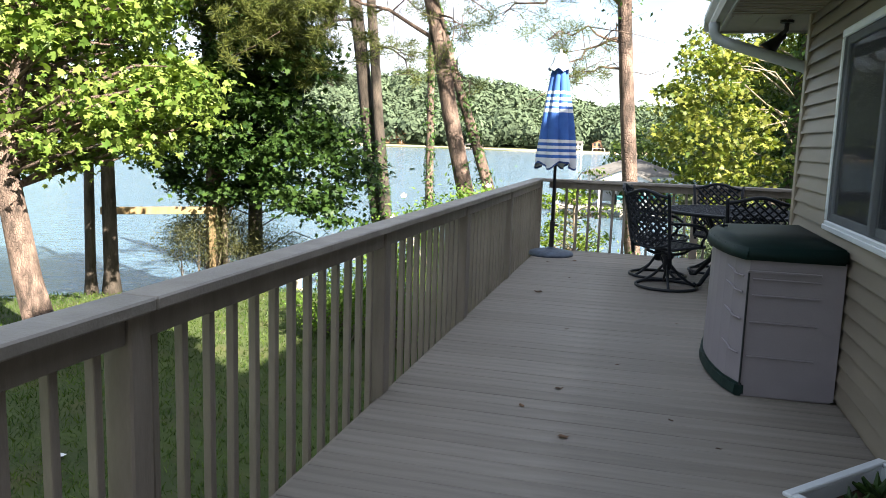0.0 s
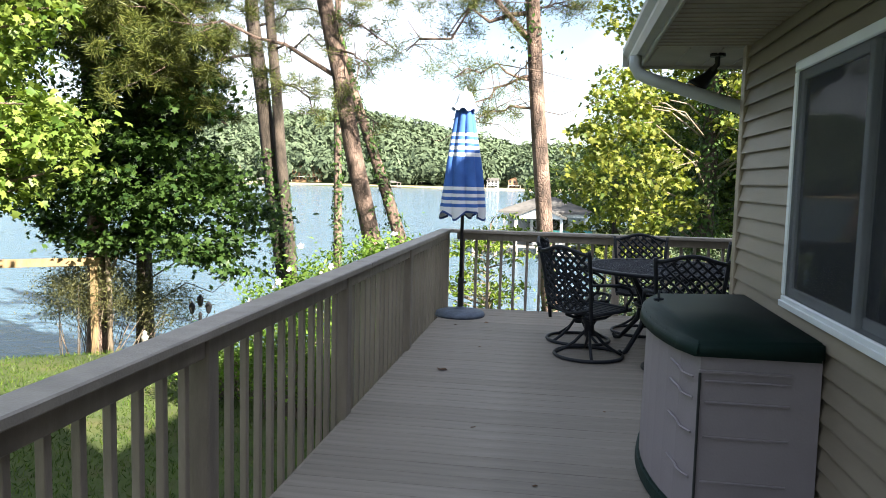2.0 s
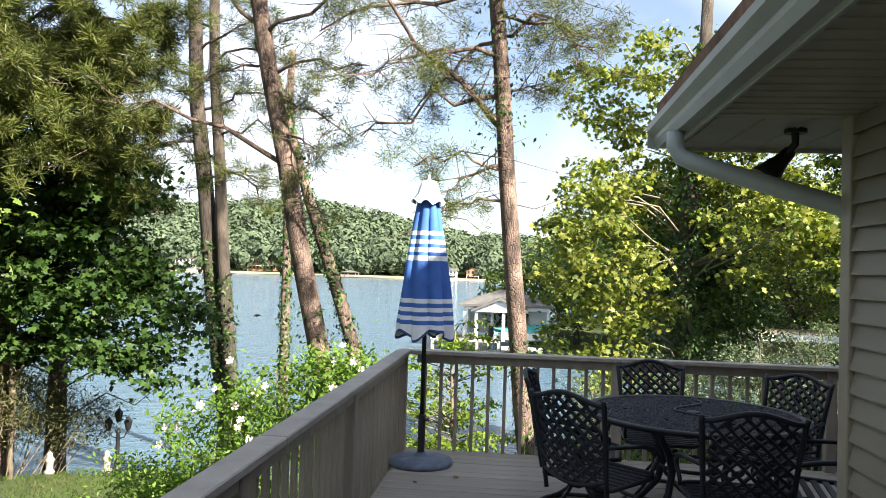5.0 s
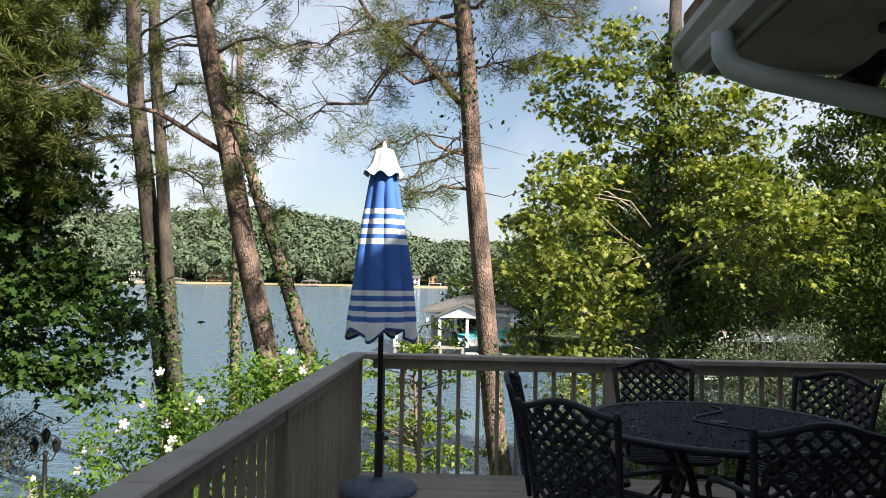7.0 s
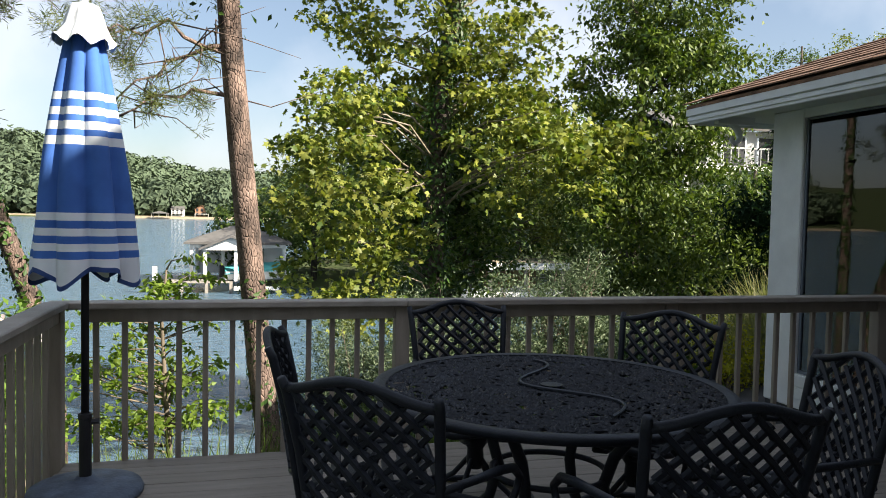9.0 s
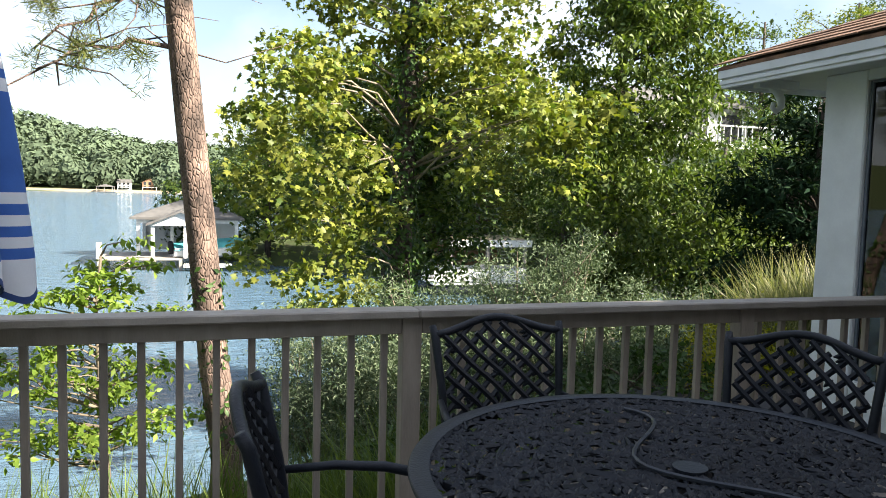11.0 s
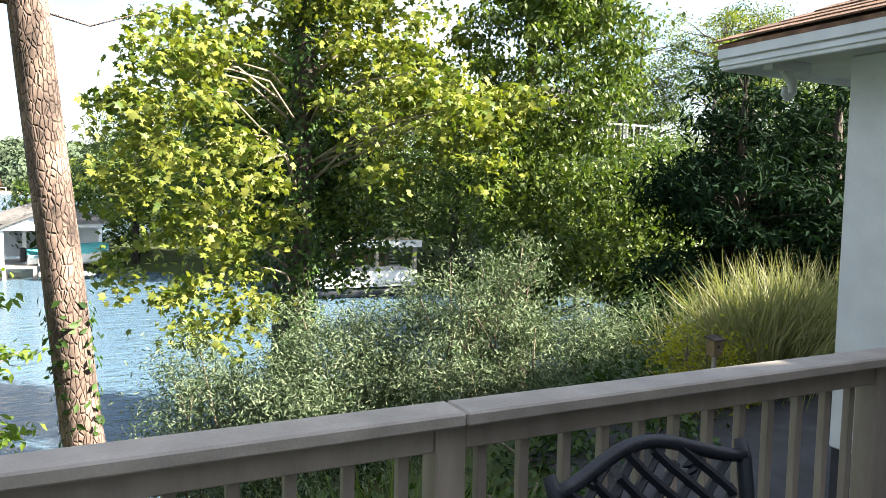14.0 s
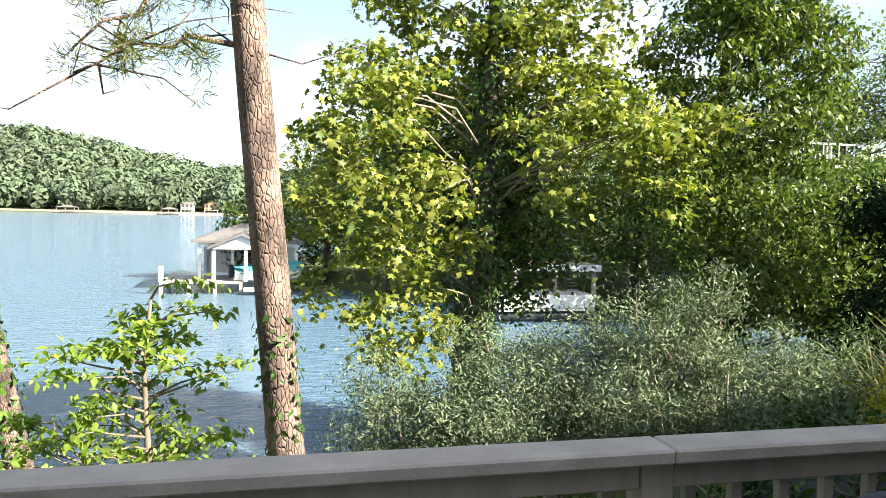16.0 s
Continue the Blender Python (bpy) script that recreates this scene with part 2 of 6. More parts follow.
M["l_maple"] = leaf_material("maple_leaf", (0.06, 0.115, 0.02), (0.22, 0.28, 0.065), 0.25)
M["l_oak"] = leaf_material("oak_leaf", (0.017, 0.042, 0.011), (0.055, 0.10, 0.022), 0.2)
M["l_syc"] = leaf_material("sycamore_leaf", (0.06, 0.10, 0.02), (0.24, 0.25, 0.05), 0.25)
M["l_right"] = leaf_material("walnut_leaf", (0.024, 0.055, 0.012), (0.115, 0.16, 0.03), 0.18)
M["l_walnut"] = leaf_material("hanging_leaflet", (0.022, 0.05, 0.012), (0.125, 0.165, 0.032), 0.2)
# needle green taken almost to black, so the colour holds the deep shade
M["l_dark"] = leaf_material("conifer_needle_shaded", (0.008, 0.02, 0.011), (0.02, 0.04, 0.02), 0.08, 0.9)
M["l_silver"] = leaf_material("silver_leaf", (0.05, 0.085, 0.043), (0.20, 0.24, 0.15), 0.14, 0.75, (0.9, 1, 0.6))
M["l_dog"] = leaf_material("dogwood_leaf", (0.10, 0.17, 0.025), (0.21, 0.28, 0.05), 0.4)
M["l_rose"] = leaf_material("hibiscus_leaf", (0.07, 0.14, 0.022), (0.16, 0.25, 0.045), 0.38)
M["l_ivy"] = leaf_material("ivy_leaf", (0.013, 0.036, 0.008), (0.06, 0.115, 0.022), 0.18)
M["l_pine"] = leaf_material("pine_needle", (0.03, 0.05, 0.013), (0.13, 0.14, 0.035), 0.2)
M["l_brown"] = leaf_material("brown_shrub", (0.045, 0.05, 0.022), (0.10, 0.10, 0.04), 0.25)
# greyed, narrow greens: distance haze is mixed into this leaf colour
M["l_far_hazed"] = leaf_material("far_leaf_hazed", (0.072, 0.10, 0.064), (0.098, 0.13, 0.08), 0.05, 0.95, patch=0.06)
M["l_grass"] = leaf_material("grass_blade", (0.05, 0.09, 0.016), (0.125, 0.165, 0.036), 0.25)
M["l_turf"] = leaf_material("turf_blade", (0.022, 0.055, 0.009), (0.085, 0.125, 0.022), 0.3)
M["l_straw"] = leaf_material("straw_blade", (0.15, 0.17, 0.075), (0.33, 0.31, 0.18), 0.25)
M["l_yellow"] = leaf_material("yellow_shrub", (0.24, 0.25, 0.02), (0.36, 0.33, 0.03), 0.35)

# water: a slightly rippled mirror; blue base colour adds to the sky reflection
wm = bpy.data.materials.new("lake_water")
wm.use_nodes = True
wt = wm.node_tree
wb = wt.nodes["Principled BSDF"]
wb.inputs["Base Color"].default_value = (0.085, 0.145, 0.205, 1)
wb.inputs["Roughness"].default_value, wb.inputs["IOR"].default_value = 0.10, 1.33
wco, wmp, wno = wt.nodes.new("ShaderNodeTexCoord"), wt.nodes.new("ShaderNodeMapping"), wt.nodes.new("ShaderNodeTexNoise")
wmp.inputs["Scale"].default_value = (0.55, 1.3, 1)
wno.inputs["Scale"].default_value, wno.inputs["Detail"].default_value, wno.inputs["Roughness"].default_value = 1.6, 6, 0.62
wbp = wt.nodes.new("ShaderNodeBump")
wbp.inputs["Strength"].default_value, wbp.inputs["Distance"].default_value = 0.9, 0.3
wt.links.new(wco.outputs["Object"], wmp.inputs["Vector"])
wt.links.new(wmp.outputs["Vector"], wno.inputs["Vector"])
wt.links.new(wno.outputs["Fac"], wbp.inputs["Height"])
wt.links.new(wbp.outputs["Normal"], wb.inputs["Normal"])
M["water"] = wm


# ---- mesh helpers ----
def link_mesh(name, verts, faces, mat, parent=None, label="", smooth=False):
    me = bpy.data.meshes.new(name)
    me.from_pydata([tuple(v) for v in verts], [], faces)
    me.materials.append(mat)
    if smooth:
        me.shade_smooth()
    ob = new(name, me)
    if parent is not None:
        ob.parent = parent
    if label:
        ob["label"] = label
    return ob


def part(name, bm, mat, parent=None, label="", smooth=False):
    """One mesh object out of a bmesh, under parent."""
    me = bpy.data.meshes.new(name)
    bm.to_mesh(me)
    bm.free()
    me.materials.append(mat)
    if smooth:
        me.shade_smooth()
    ob = new(name, me)
    if parent is not None:
        ob.parent = parent
    if label:
        ob["label"] = label
    return ob


def thing(name, label, category, at=(0, 0, 0), group="", kind=""):
    ob = new(name)
    ob.empty_display_size = 0.1
    ob.location = at
    return tagged(ob, label, category, group, kind)


def box(bm, x0, x1, y0, y1, z0, z1, bev=0.0):
    r = bmesh.ops.create_cube(bm, size=1.0)
    vs = r["verts"]
    for v in vs:
        v.co = Vector((x0 + (v.co.x + 0.5) * (x1 - x0), y0 + (v.co.y + 0.5) * (y1 - y0), z0 + (v.co.z + 0.5) * (z1 - z0)))
    if bev:
        es = list({e for v in vs for e in v.link_edges})
        bmesh.ops.bevel(bm, geom=es, offset=bev, segments=1, affect="EDGES")
    return bm


def bx(x0, x1, y0, y1, z0, z1, bev=0.004):
    return box(bmesh.new(), x0, x1, y0, y1, z0, z1, bev)


def piece(name, data, parent, loc, rot=(0, 0, 0)):
    ob = new(name, data)
    ob.parent = parent
    ob.location, ob.rotation_euler = loc, rot
    return ob


def mesh_of(bm, name, mat):
    me = bpy.data.meshes.new(name)
    bm.to_mesh(me)
    bm.free()
    me.materials.append(mat)
    return me


def tube(pts, radii, sides=8, closed=False):
    """Vertices and faces of a tube along points."""
    pts = [Vector(p) for p in pts]
    n = len(pts)
    if not hasattr(radii, "__len__"):
        radii = [radii] * n
    vs, fs = [], []
    up = Vector((0, 0, 1))
    prev = None
    for i, p in enumerate(pts):
        if closed:
            d = pts[(i + 1) % n] - pts[i - 1]
        else:
            d = pts[min(i + 1, n - 1)] - pts[max(i - 1, 0)]
        if d.length < 1e-9:
            d = Vector((0, 0, 1))
        d.normalize()
        a = prev if prev is not None else (Vector((1, 0, 0)) if abs(d.dot(up)) > 0.9 else up)
        u = (a - d * a.dot(d))
        if u.length < 1e-6:
            u = d.orthogonal()
        u.normalize()
        prev = u
        v = d.cross(u)
        for k in range(sides):
            an = 2 * math.pi * k / sides
            vs.append(p + (u * math.cos(an) + v * math.sin(an)) * radii[i])
    m = n if closed else n - 1
    for i in range(m):
        for k in range(sides):
            a, b = i * sides + k, i * sides + (k + 1) % sides
            c, d2 = ((i + 1) % n) * sides + (k + 1) % sides, ((i + 1) % n) * sides + k
            fs.append((a, b, c, d2))
    if not closed:
        fs.append(tuple(range(sides))[::-1])
        fs.append(tuple((n - 1) * sides + k for k in range(sides)))
    return vs, fs


def join(*pieces):
    vs, fs = [], []
    for v, f in pieces:
        o = len(vs)
        vs += list(v)
        fs += [tuple(i + o for i in q) for q in f]
    return vs, fs


def lathe(profile, seg=24):
    vs, fs = [], []
    for r, z in profile:
        for k in range(seg):
            a = 2 * math.pi * k / seg
            vs.append((r * math.cos(a), r * math.sin(a), z))
    for i in range(len(profile) - 1):
        for k in range(seg):
            fs.append((i * seg + k, i * seg + (k + 1) % seg, (i + 1) * seg + (k + 1) % seg, (i + 1) * seg + k))
    fs.append(tuple(range(seg))[::-1])
    fs.append(tuple((len(profile) - 1) * seg + k for k in range(seg)))
    return vs, fs

# ---- ground and lake ----
WATER = -4.2
SHORE = [(-90, -40), (-40, -5), (-22, 9), (-13, 15.6), (-8, 18.9), (-4, 19.2), (0, 18.2), (4, 19), (8, 20.5), (14, 24), (22, 27), (32, 28), (60, 27), (200, 20)]
BANK = [(200, 38), (60, 44), (30, 45), (20, 48), (12, 53), (4, 63), (0.5, 67), (-2.5, 71), (2, 82), (12, 105), (30, 150), (60, 250), (70, 400)]


def side(px, py, line):
    """Signed distance from a line of points, positive to its right hand."""
    best = np.full(px.shape, 1e9)
    sign = np.ones(px.shape)
    for (ax, ay), (bx_, by_) in zip(line[:-1], line[1:]):
        dx, dy = bx_ - ax, by_ - ay
        L2 = dx * dx + dy * dy
        t = np.clip(((px - ax) * dx + (py - ay) * dy) / L2, 0, 1)
        d = np.hypot(px - (ax + t * dx), py - (ay + t * dy))
        c = (px - ax) * dy - (py - ay) * dx
        near = d < best
        best = np.where(near, d, best)
        sign = np.where(near, np.sign(c), sign)
    return best * sign


def smooth01(v):
    v = np.clip(v, 0, 1)
    return v * v * (3 - 2 * v)


def far_shore(x):
    return 466 + 14 * np.sin(x * 0.006 + 1) + 6 * np.sin(x * 0.02)


def ground_z(x, y):
    x, y = np.asarray(x, float), np.asarray(y, float)
    s = side(x, y, SHORE)
    top = -2.4 + 1.7 * smooth01((x - 1.0) / 4.5) * smooth01((20 - y) / 6)
    home = -5.6 + (top + 5.6) * smooth01((s + 0.9) / 2.8)
    b = side(x, y, BANK)
    opp = -5.6 + 2.1 * smooth01((b + 1.5) / 3.0) + 11 * smooth01(b / 45)
    f = y - far_shore(x)
    far = -5.6 + 2.4 * smooth01((f + 3) / 9) + (15 + 27 * smooth01((40 - x) / 240) + 3 * np.sin(x * 0.025)) * smooth01(f / 190)
    return np.maximum(np.maximum(home, opp), far) + 0.05 * np.sin(x * 0.9) * np.cos(y * 0.8)


def spaced(a, b, fine0, fine1, step, grow=1.18):
    out = list(np.arange(fine0, fine1, step))
    v, s = fine0, step
    while v > a:
        s = min(s * grow, 60)
        v -= s
        out.insert(0, v)
    v, s = out[-1], step
    while v < b:
        s = min(s * grow, 14 if v < 720 else 80)
        v += s
        out.append(v)
    return np.array(out)


gx, gy = spaced(-1500, 1500, -24, 24, 0.6, 1.12), spaced(-400, 2500, -6, 30, 0.6, 1.1)
GX, GY = np.meshgrid(gx, gy)
GZ = ground_z(GX, GY)
nx = len(gx)
gverts = np.stack([GX.ravel(), GY.ravel(), GZ.ravel()], 1)
gfaces = [(j * nx + i, j * nx + i + 1, (j + 1) * nx + i + 1, (j + 1) * nx + i) for j in range(len(gy) - 1) for i in range(nx - 1)]
ground = link_mesh("ground", gverts.tolist(), gfaces, M["grass"], smooth=True)
tagged(ground, "grassy lawn sloping down to the lake shore", "ground", kind="structure")
water = link_mesh("water", [(-1500, -200, WATER), (1500, -200, WATER), (1500, 900, WATER), (-1500, 900, WATER)], [(0, 1, 2, 3)], M["water"])
tagged(water, "calm blue-grey lake water with small ripples", "lake", kind="structure")
DXP = np.linspace(4.6, 9.5, 14)
DYP = np.linspace(10.9, 14.2, 12)
pv = [(x, y + 0.25 * math.sin(x), float(ground_z(x, y)) + 0.06) for y in DYP for x in DXP]
pf = [(j * 14 + i, j * 14 + i + 1, (j + 1) * 14 + i + 1, (j + 1) * 14 + i) for j in range(11) for i in range(13)]
tagged(link_mesh("driveway", pv, pf, M["asphalt"], smooth=True), "dark asphalt path beside the white wing", "driveway", kind="structure")


# ---- deck ----
HX, HY = 2.39, 6.62          # house wall and its corner
WX, WY = 5.69, 11.79         # wing wall and its far corner
YF = 10.2                    # far railing
SOF = 2.345
SW = 2.46
deck = thing("floor", "worn taupe-painted wooden deck boards running crosswise", "deck floor", kind="structure")
part("rim_joist", bx(-0.035, 0.003, -3.0, YF + 0.03, -0.27, -0.032), M["rail"], deck)
part("rim_joist", bx(0.003, WX - 0.003, YF - 0.005, YF + 0.033, -0.27, -0.032), M["rail"], deck)
for yy in (-2.5, 1.2, 4.45, 8.45, 10.05):
    for xx in (0.25, 2.2):
        part("support_post", bx(xx - 0.07, xx + 0.07, yy - 0.07, yy + 0.07, -3.2, -0.28), M["rail"], deck)
for i in range(34):
    yy = -2.9 + i * 0.4
    part("joist", bx(0.004, (WX if yy > HY else HX) - 0.01, yy - 0.02, yy + 0.02, -0.26, -0.036, 0), M["rail"], deck)

# ---- railings ----
def railing(name, along, a0, a1, posts, breaks, zc):
    """A painted railing; along: 'y' for the long side, 'x' for the lake end; zc: underside of its cap."""
    r = thing(name, "taupe-painted wooden deck railing with square balusters", "railing", group="deck railings")

    def b(u0, u1, d0, d1, z0, z1, bev=0.004):
        # u runs along the railing; d is the depth outwards from its inner face
        return bx(-d1, -d0, u0, u1, z0, z1, bev) if along == "y" else bx(u0, u1, YF + d0, YF + d1, z0, z1, bev)
    for p in posts:
        part("post", b(p - 0.045, p + 0.045, -0.004, 0.086, -0.27, zc - 0.002, 0.006), M["rail"], r)
    ends = sorted([a0] + [p for p in posts] + [a1])
    for u0, u1 in zip(ends[:-1], ends[1:]):
        if u1 - u0 > 0.25:
            part("top_rail", b(u0 + 0.047, u1 - 0.047, 0.006, 0.040, 0.797, zc - 0.004), M["rail"], r)
            n = max(1, round((u1 - u0 - 0.09) / 0.147))
            st = (u1 - u0 - 0.09) / n
            for k in range(n):
                c = u0 + 0.045 + (k + 0.5) * st + random.uniform(-0.006, 0.006)
                o = part("baluster", b(-0.0155, 0.0155, 0.042, 0.073, -0.26 if along == "y" else -0.12, zc - 0.006, 0.003), M["rail"], r)
                o.location = (0, c, 0) if along == "y" else (c, 0, 0)
                o.rotation_euler = (random.uniform(-0.004, 0.004), 0, 0) if along == "y" else (0, random.uniform(-0.004, 0.004), 0)
    for u0, u1 in zip(breaks[:-1], breaks[1:]):
        part("cap_rail", b(u0 + 0.0015, u1 - 0.0015, -0.052, 0.076, zc, zc + 0.038, 0.006), M["cap"], r)
    return r


railing("deck_railing", "y", -2.9, YF + 0.045, [-1.9, 0.15, 2.2, 4.24, 6.1, 8.05, YF + 0.03], [-2.9, -0.3, 2.21, 6.45, YF - 0.054], 0.884)
railing("deck_railing", "x", 0.05, 5.5, [1.905, 3.74, 5.455], [-0.076, 1.925, 5.515], 0.876)


# ---- main house ----
house = thing("house", "single-storey house clad in tan vinyl siding beside the deck", "house")
wz0, wz1, wy0, wy1 = 0.905, 2.08, 3.78, 5.52       # window in the long wall


def siding_wall(parent, x, y0, y1, z0, z1, hole=None, face=-1, course=0.0965):
    """Clapboard courses on a wall in the plane x, facing face, round a rectangular hole."""
    n = int((z1 - z0) / course)
    for i in range(n + 1):
        za, zb = z0 + i * course, min(z0 + (i + 1) * course, z1)
        if zb - za < 0.01:
            continue
        spans = [(y0, y1)]
        if hole and zb > hole[2] + 0.02 and za < hole[3] - 0.02:
            spans = [(y0, hole[0]), (hole[1], y1)]
        for a, b in spans:
            if b - a < 0.02:
                continue
            f = face
            # the lip hangs over a narrow open groove
            prof_ = [(0.0, za + 0.002), (0.019, za + 0.002), (0.022, za - 0.012), (0.029, za - 0.012), (0.028, za - 0.004), (0.003, zb), (0.0, zb)]
            k = len(prof_)
            vs = [(x + f * d_, yy, z) for yy in (a, b) for d_, z in prof_]
            fs = [(i_, i_ + 1, k + i_ + 1, k + i_) for i_ in range(k - 1)] + [tuple(range(k))[::-1], tuple(range(k, 2 * k))]
            link_mesh("siding_board", vs, fs, M["siding"], parent)


T = 0.14
part("wall", bx(HX + 0.002, HX + T, -6, wy0 + 0.03, -2.7, SOF + 0.1, 0), M["trim"], house)
part("wall", bx(HX + 0.002, HX + T, wy1 - 0.03, HY - 0.002, -2.7, SOF + 0.1, 0), M["trim"], house)
part("wall", bx(HX + 0.002, HX + T, wy0 + 0.03, wy1 - 0.03, -2.7, wz0 + 0.03, 0), M["trim"], house)
part("wall", bx(HX + 0.002, HX + T, wy0 + 0.03, wy1 - 0.03, wz1 - 0.03, SOF + 0.1, 0), M["trim"], house)
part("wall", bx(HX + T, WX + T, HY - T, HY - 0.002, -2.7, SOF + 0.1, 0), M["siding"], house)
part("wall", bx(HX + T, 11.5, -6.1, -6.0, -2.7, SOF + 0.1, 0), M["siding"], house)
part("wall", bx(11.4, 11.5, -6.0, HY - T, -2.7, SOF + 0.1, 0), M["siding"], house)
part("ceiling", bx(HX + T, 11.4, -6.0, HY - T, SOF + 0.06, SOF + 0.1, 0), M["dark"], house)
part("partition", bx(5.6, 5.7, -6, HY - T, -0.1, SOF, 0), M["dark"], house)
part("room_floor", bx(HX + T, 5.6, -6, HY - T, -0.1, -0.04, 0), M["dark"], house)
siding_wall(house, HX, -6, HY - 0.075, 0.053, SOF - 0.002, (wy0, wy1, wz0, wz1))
part("starter_strip", bx(HX - 0.012, HX + 0.002, -6, HY - 0.075, 0.004, 0.05, 0.002), M["siding"], house)
part("corner_post", bx(HX - 0.034, HX + 0.05, HY - 0.075, HY + 0.02, 0.01, SOF - 0.002, 0.005), M["trim"], house)
part("corner_post", bx(HX + 0.05, HX + 0.11, HY - 0.001, HY + 0.022, 0.01, SOF - 0.002, 0.005), M["trim"], house)

win = thing("window_1", "white vinyl sliding window with dark glass and insect screen", "window", kind="structure")
fw = 0.05
for a in ((wy0, wy1, wz0, wz0 + fw), (wy0, wy1, wz1 - fw, wz1), (wy0, wy0 + fw, wz0 + fw, wz1 - fw), (wy1 - fw, wy1, wz0 + fw, wz1 - fw)):
    part("window_frame", bx(HX - 0.032, HX + 0.06, a[0], a[1], a[2], a[3], 0.006), M["vinyl"], win)
part("window_sill", bx(HX - 0.042, HX - 0.032, wy0, wy1, wz0 - 0.004, wz0 + 0.026, 0.003), M["vinyl"], win)
ym = (wy0 + wy1) / 2
for (a, b, dx) in ((ym - 0.03, wy1 - fw, 0.0), (wy0 + fw, ym + 0.03, 0.03)):
    sash = part("sash", bx(HX - 0.012 + dx, HX + 0.016 + dx, a, a + 0.045, wz0 + fw, wz1 - fw, 0.004), M["vinyl"], win)
    part("sash", bx(HX - 0.012 + dx, HX + 0.016 + dx, b - 0.045, b, wz0 + fw, wz1 - fw, 0.004), M["vinyl"], win)
    part("sash", bx(HX - 0.012 + dx, HX + 0.016 + dx, a + 0.045, b - 0.045, wz0 + fw, wz0 + fw + 0.045, 0.004), M["vinyl"], win)
    part("sash", bx(HX - 0.012 + dx, HX + 0.016 + dx, a + 0.045, b - 0.045, wz1 - fw - 0.045, wz1 - fw, 0.004), M["vinyl"], win)
    g = part("pane", bx(HX + 0.0 + dx, HX + 0.004 + dx, a + 0.04, b - 0.04, wz0 + fw + 0.04, wz1 - fw - 0.04, 0), M["tint"], win)
    g.visible_shadow = False

scr = part("insect_screen", bx(HX - 0.0255, HX - 0.0245, wy0 + fw + 0.002, wy1 - fw - 0.002, wz0 + fw + 0.002, wz1 - fw - 0.002, 0), M["screen"], win, "fine dark insect screen")
scr.visible_shadow = False

# eaves: soffit, fascia, gutter, roof
EX, EY = 1.79, 7.44
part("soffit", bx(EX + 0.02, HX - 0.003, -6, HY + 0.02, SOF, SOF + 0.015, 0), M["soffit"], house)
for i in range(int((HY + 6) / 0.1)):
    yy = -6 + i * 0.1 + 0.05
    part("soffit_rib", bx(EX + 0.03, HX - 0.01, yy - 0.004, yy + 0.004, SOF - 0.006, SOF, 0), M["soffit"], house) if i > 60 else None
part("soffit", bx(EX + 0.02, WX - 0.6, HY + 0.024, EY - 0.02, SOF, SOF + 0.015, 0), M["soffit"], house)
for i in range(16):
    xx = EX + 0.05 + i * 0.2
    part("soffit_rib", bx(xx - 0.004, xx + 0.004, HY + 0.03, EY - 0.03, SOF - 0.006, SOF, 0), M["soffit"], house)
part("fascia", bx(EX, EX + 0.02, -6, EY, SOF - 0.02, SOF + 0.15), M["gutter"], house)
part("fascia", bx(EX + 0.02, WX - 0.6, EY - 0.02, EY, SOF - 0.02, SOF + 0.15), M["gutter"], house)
# K-style gutter as a swept profile
prof = [(0.0, 0.0), (-0.055, 0.0), (-0.075, 0.035), (-0.075, 0.06), (-0.11, 0.09), (-0.11, 0.125), (-0.1, 0.125), (-0.1, 0.095), (-0.065, 0.065), (-0.065, 0.04), (-0.05, 0.01), (0.0, 0.01)]
gv = [(EX + px, yy, SOF + 0.0 + pz) for yy in (-6.0, EY + 0.02) for px, pz in prof]
npf = len(prof)
gf = [(i, (i + 1) % npf, npf + (i + 1) % npf, npf + i) for i in range(npf)] + [tuple(range(npf)), tuple(range(npf, 2 * npf))[::-1]]
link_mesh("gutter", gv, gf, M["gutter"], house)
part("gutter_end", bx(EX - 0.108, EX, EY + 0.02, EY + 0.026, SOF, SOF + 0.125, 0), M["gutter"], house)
# roof planes in shingle, out of view; ridge raised to shade deck and umbrella
RX, RZ = 6.9, 7.2


def roof_plane(parent, p0, p1, q0, q1, mat, thick=0.1, name="roof"):
    v = [Vector(p) for p in (p0, p1, q1, q0)]
    up = Vector((0, 0, thick))
    return link_mesh(name, v + [a + up for a in v], [(0, 1, 2, 3), (7, 6, 5, 4), (0, 4, 5, 1), (1, 5, 6, 2), (2, 6, 7, 3), (3, 7, 4, 0)], mat, parent)


roof_plane(house, (EX - 0.06, -6.4, SOF + 0.14), (EX - 0.06, EY + 0.03, SOF + 0.14), (RX, -6.4, RZ), (RX, EY - 2.0, RZ), M["shingle"])
# tall gabled block added out of view, only to cast shade on the lawn
UZ = 11.0
part("upper_wall", bx(RX - 1.3, RX + 1.3, -6.3, 1.5, 5.0, UZ - 0.9, 0), M["siding"], house)
roof_plane(house, (RX - 1.6, -6.5, UZ - 1.1), (RX - 1.6, 1.6, UZ - 1.1), (RX, -6.5, UZ), (RX, 1.6, UZ), M["shingle"])
roof_plane(house, (RX + 1.6, -6.5, UZ - 1.1), (RX + 1.6, 1.6, UZ - 1.1), (RX, -6.5, UZ), (RX, 1.6, UZ), M["shingle"])
roof_plane(house, (12.2, -6.4, SOF + 0.14), (12.2, EY + 0.03, SOF + 0.14), (RX, -6.4, RZ), (RX, EY - 2.0, RZ), M["shingle"])
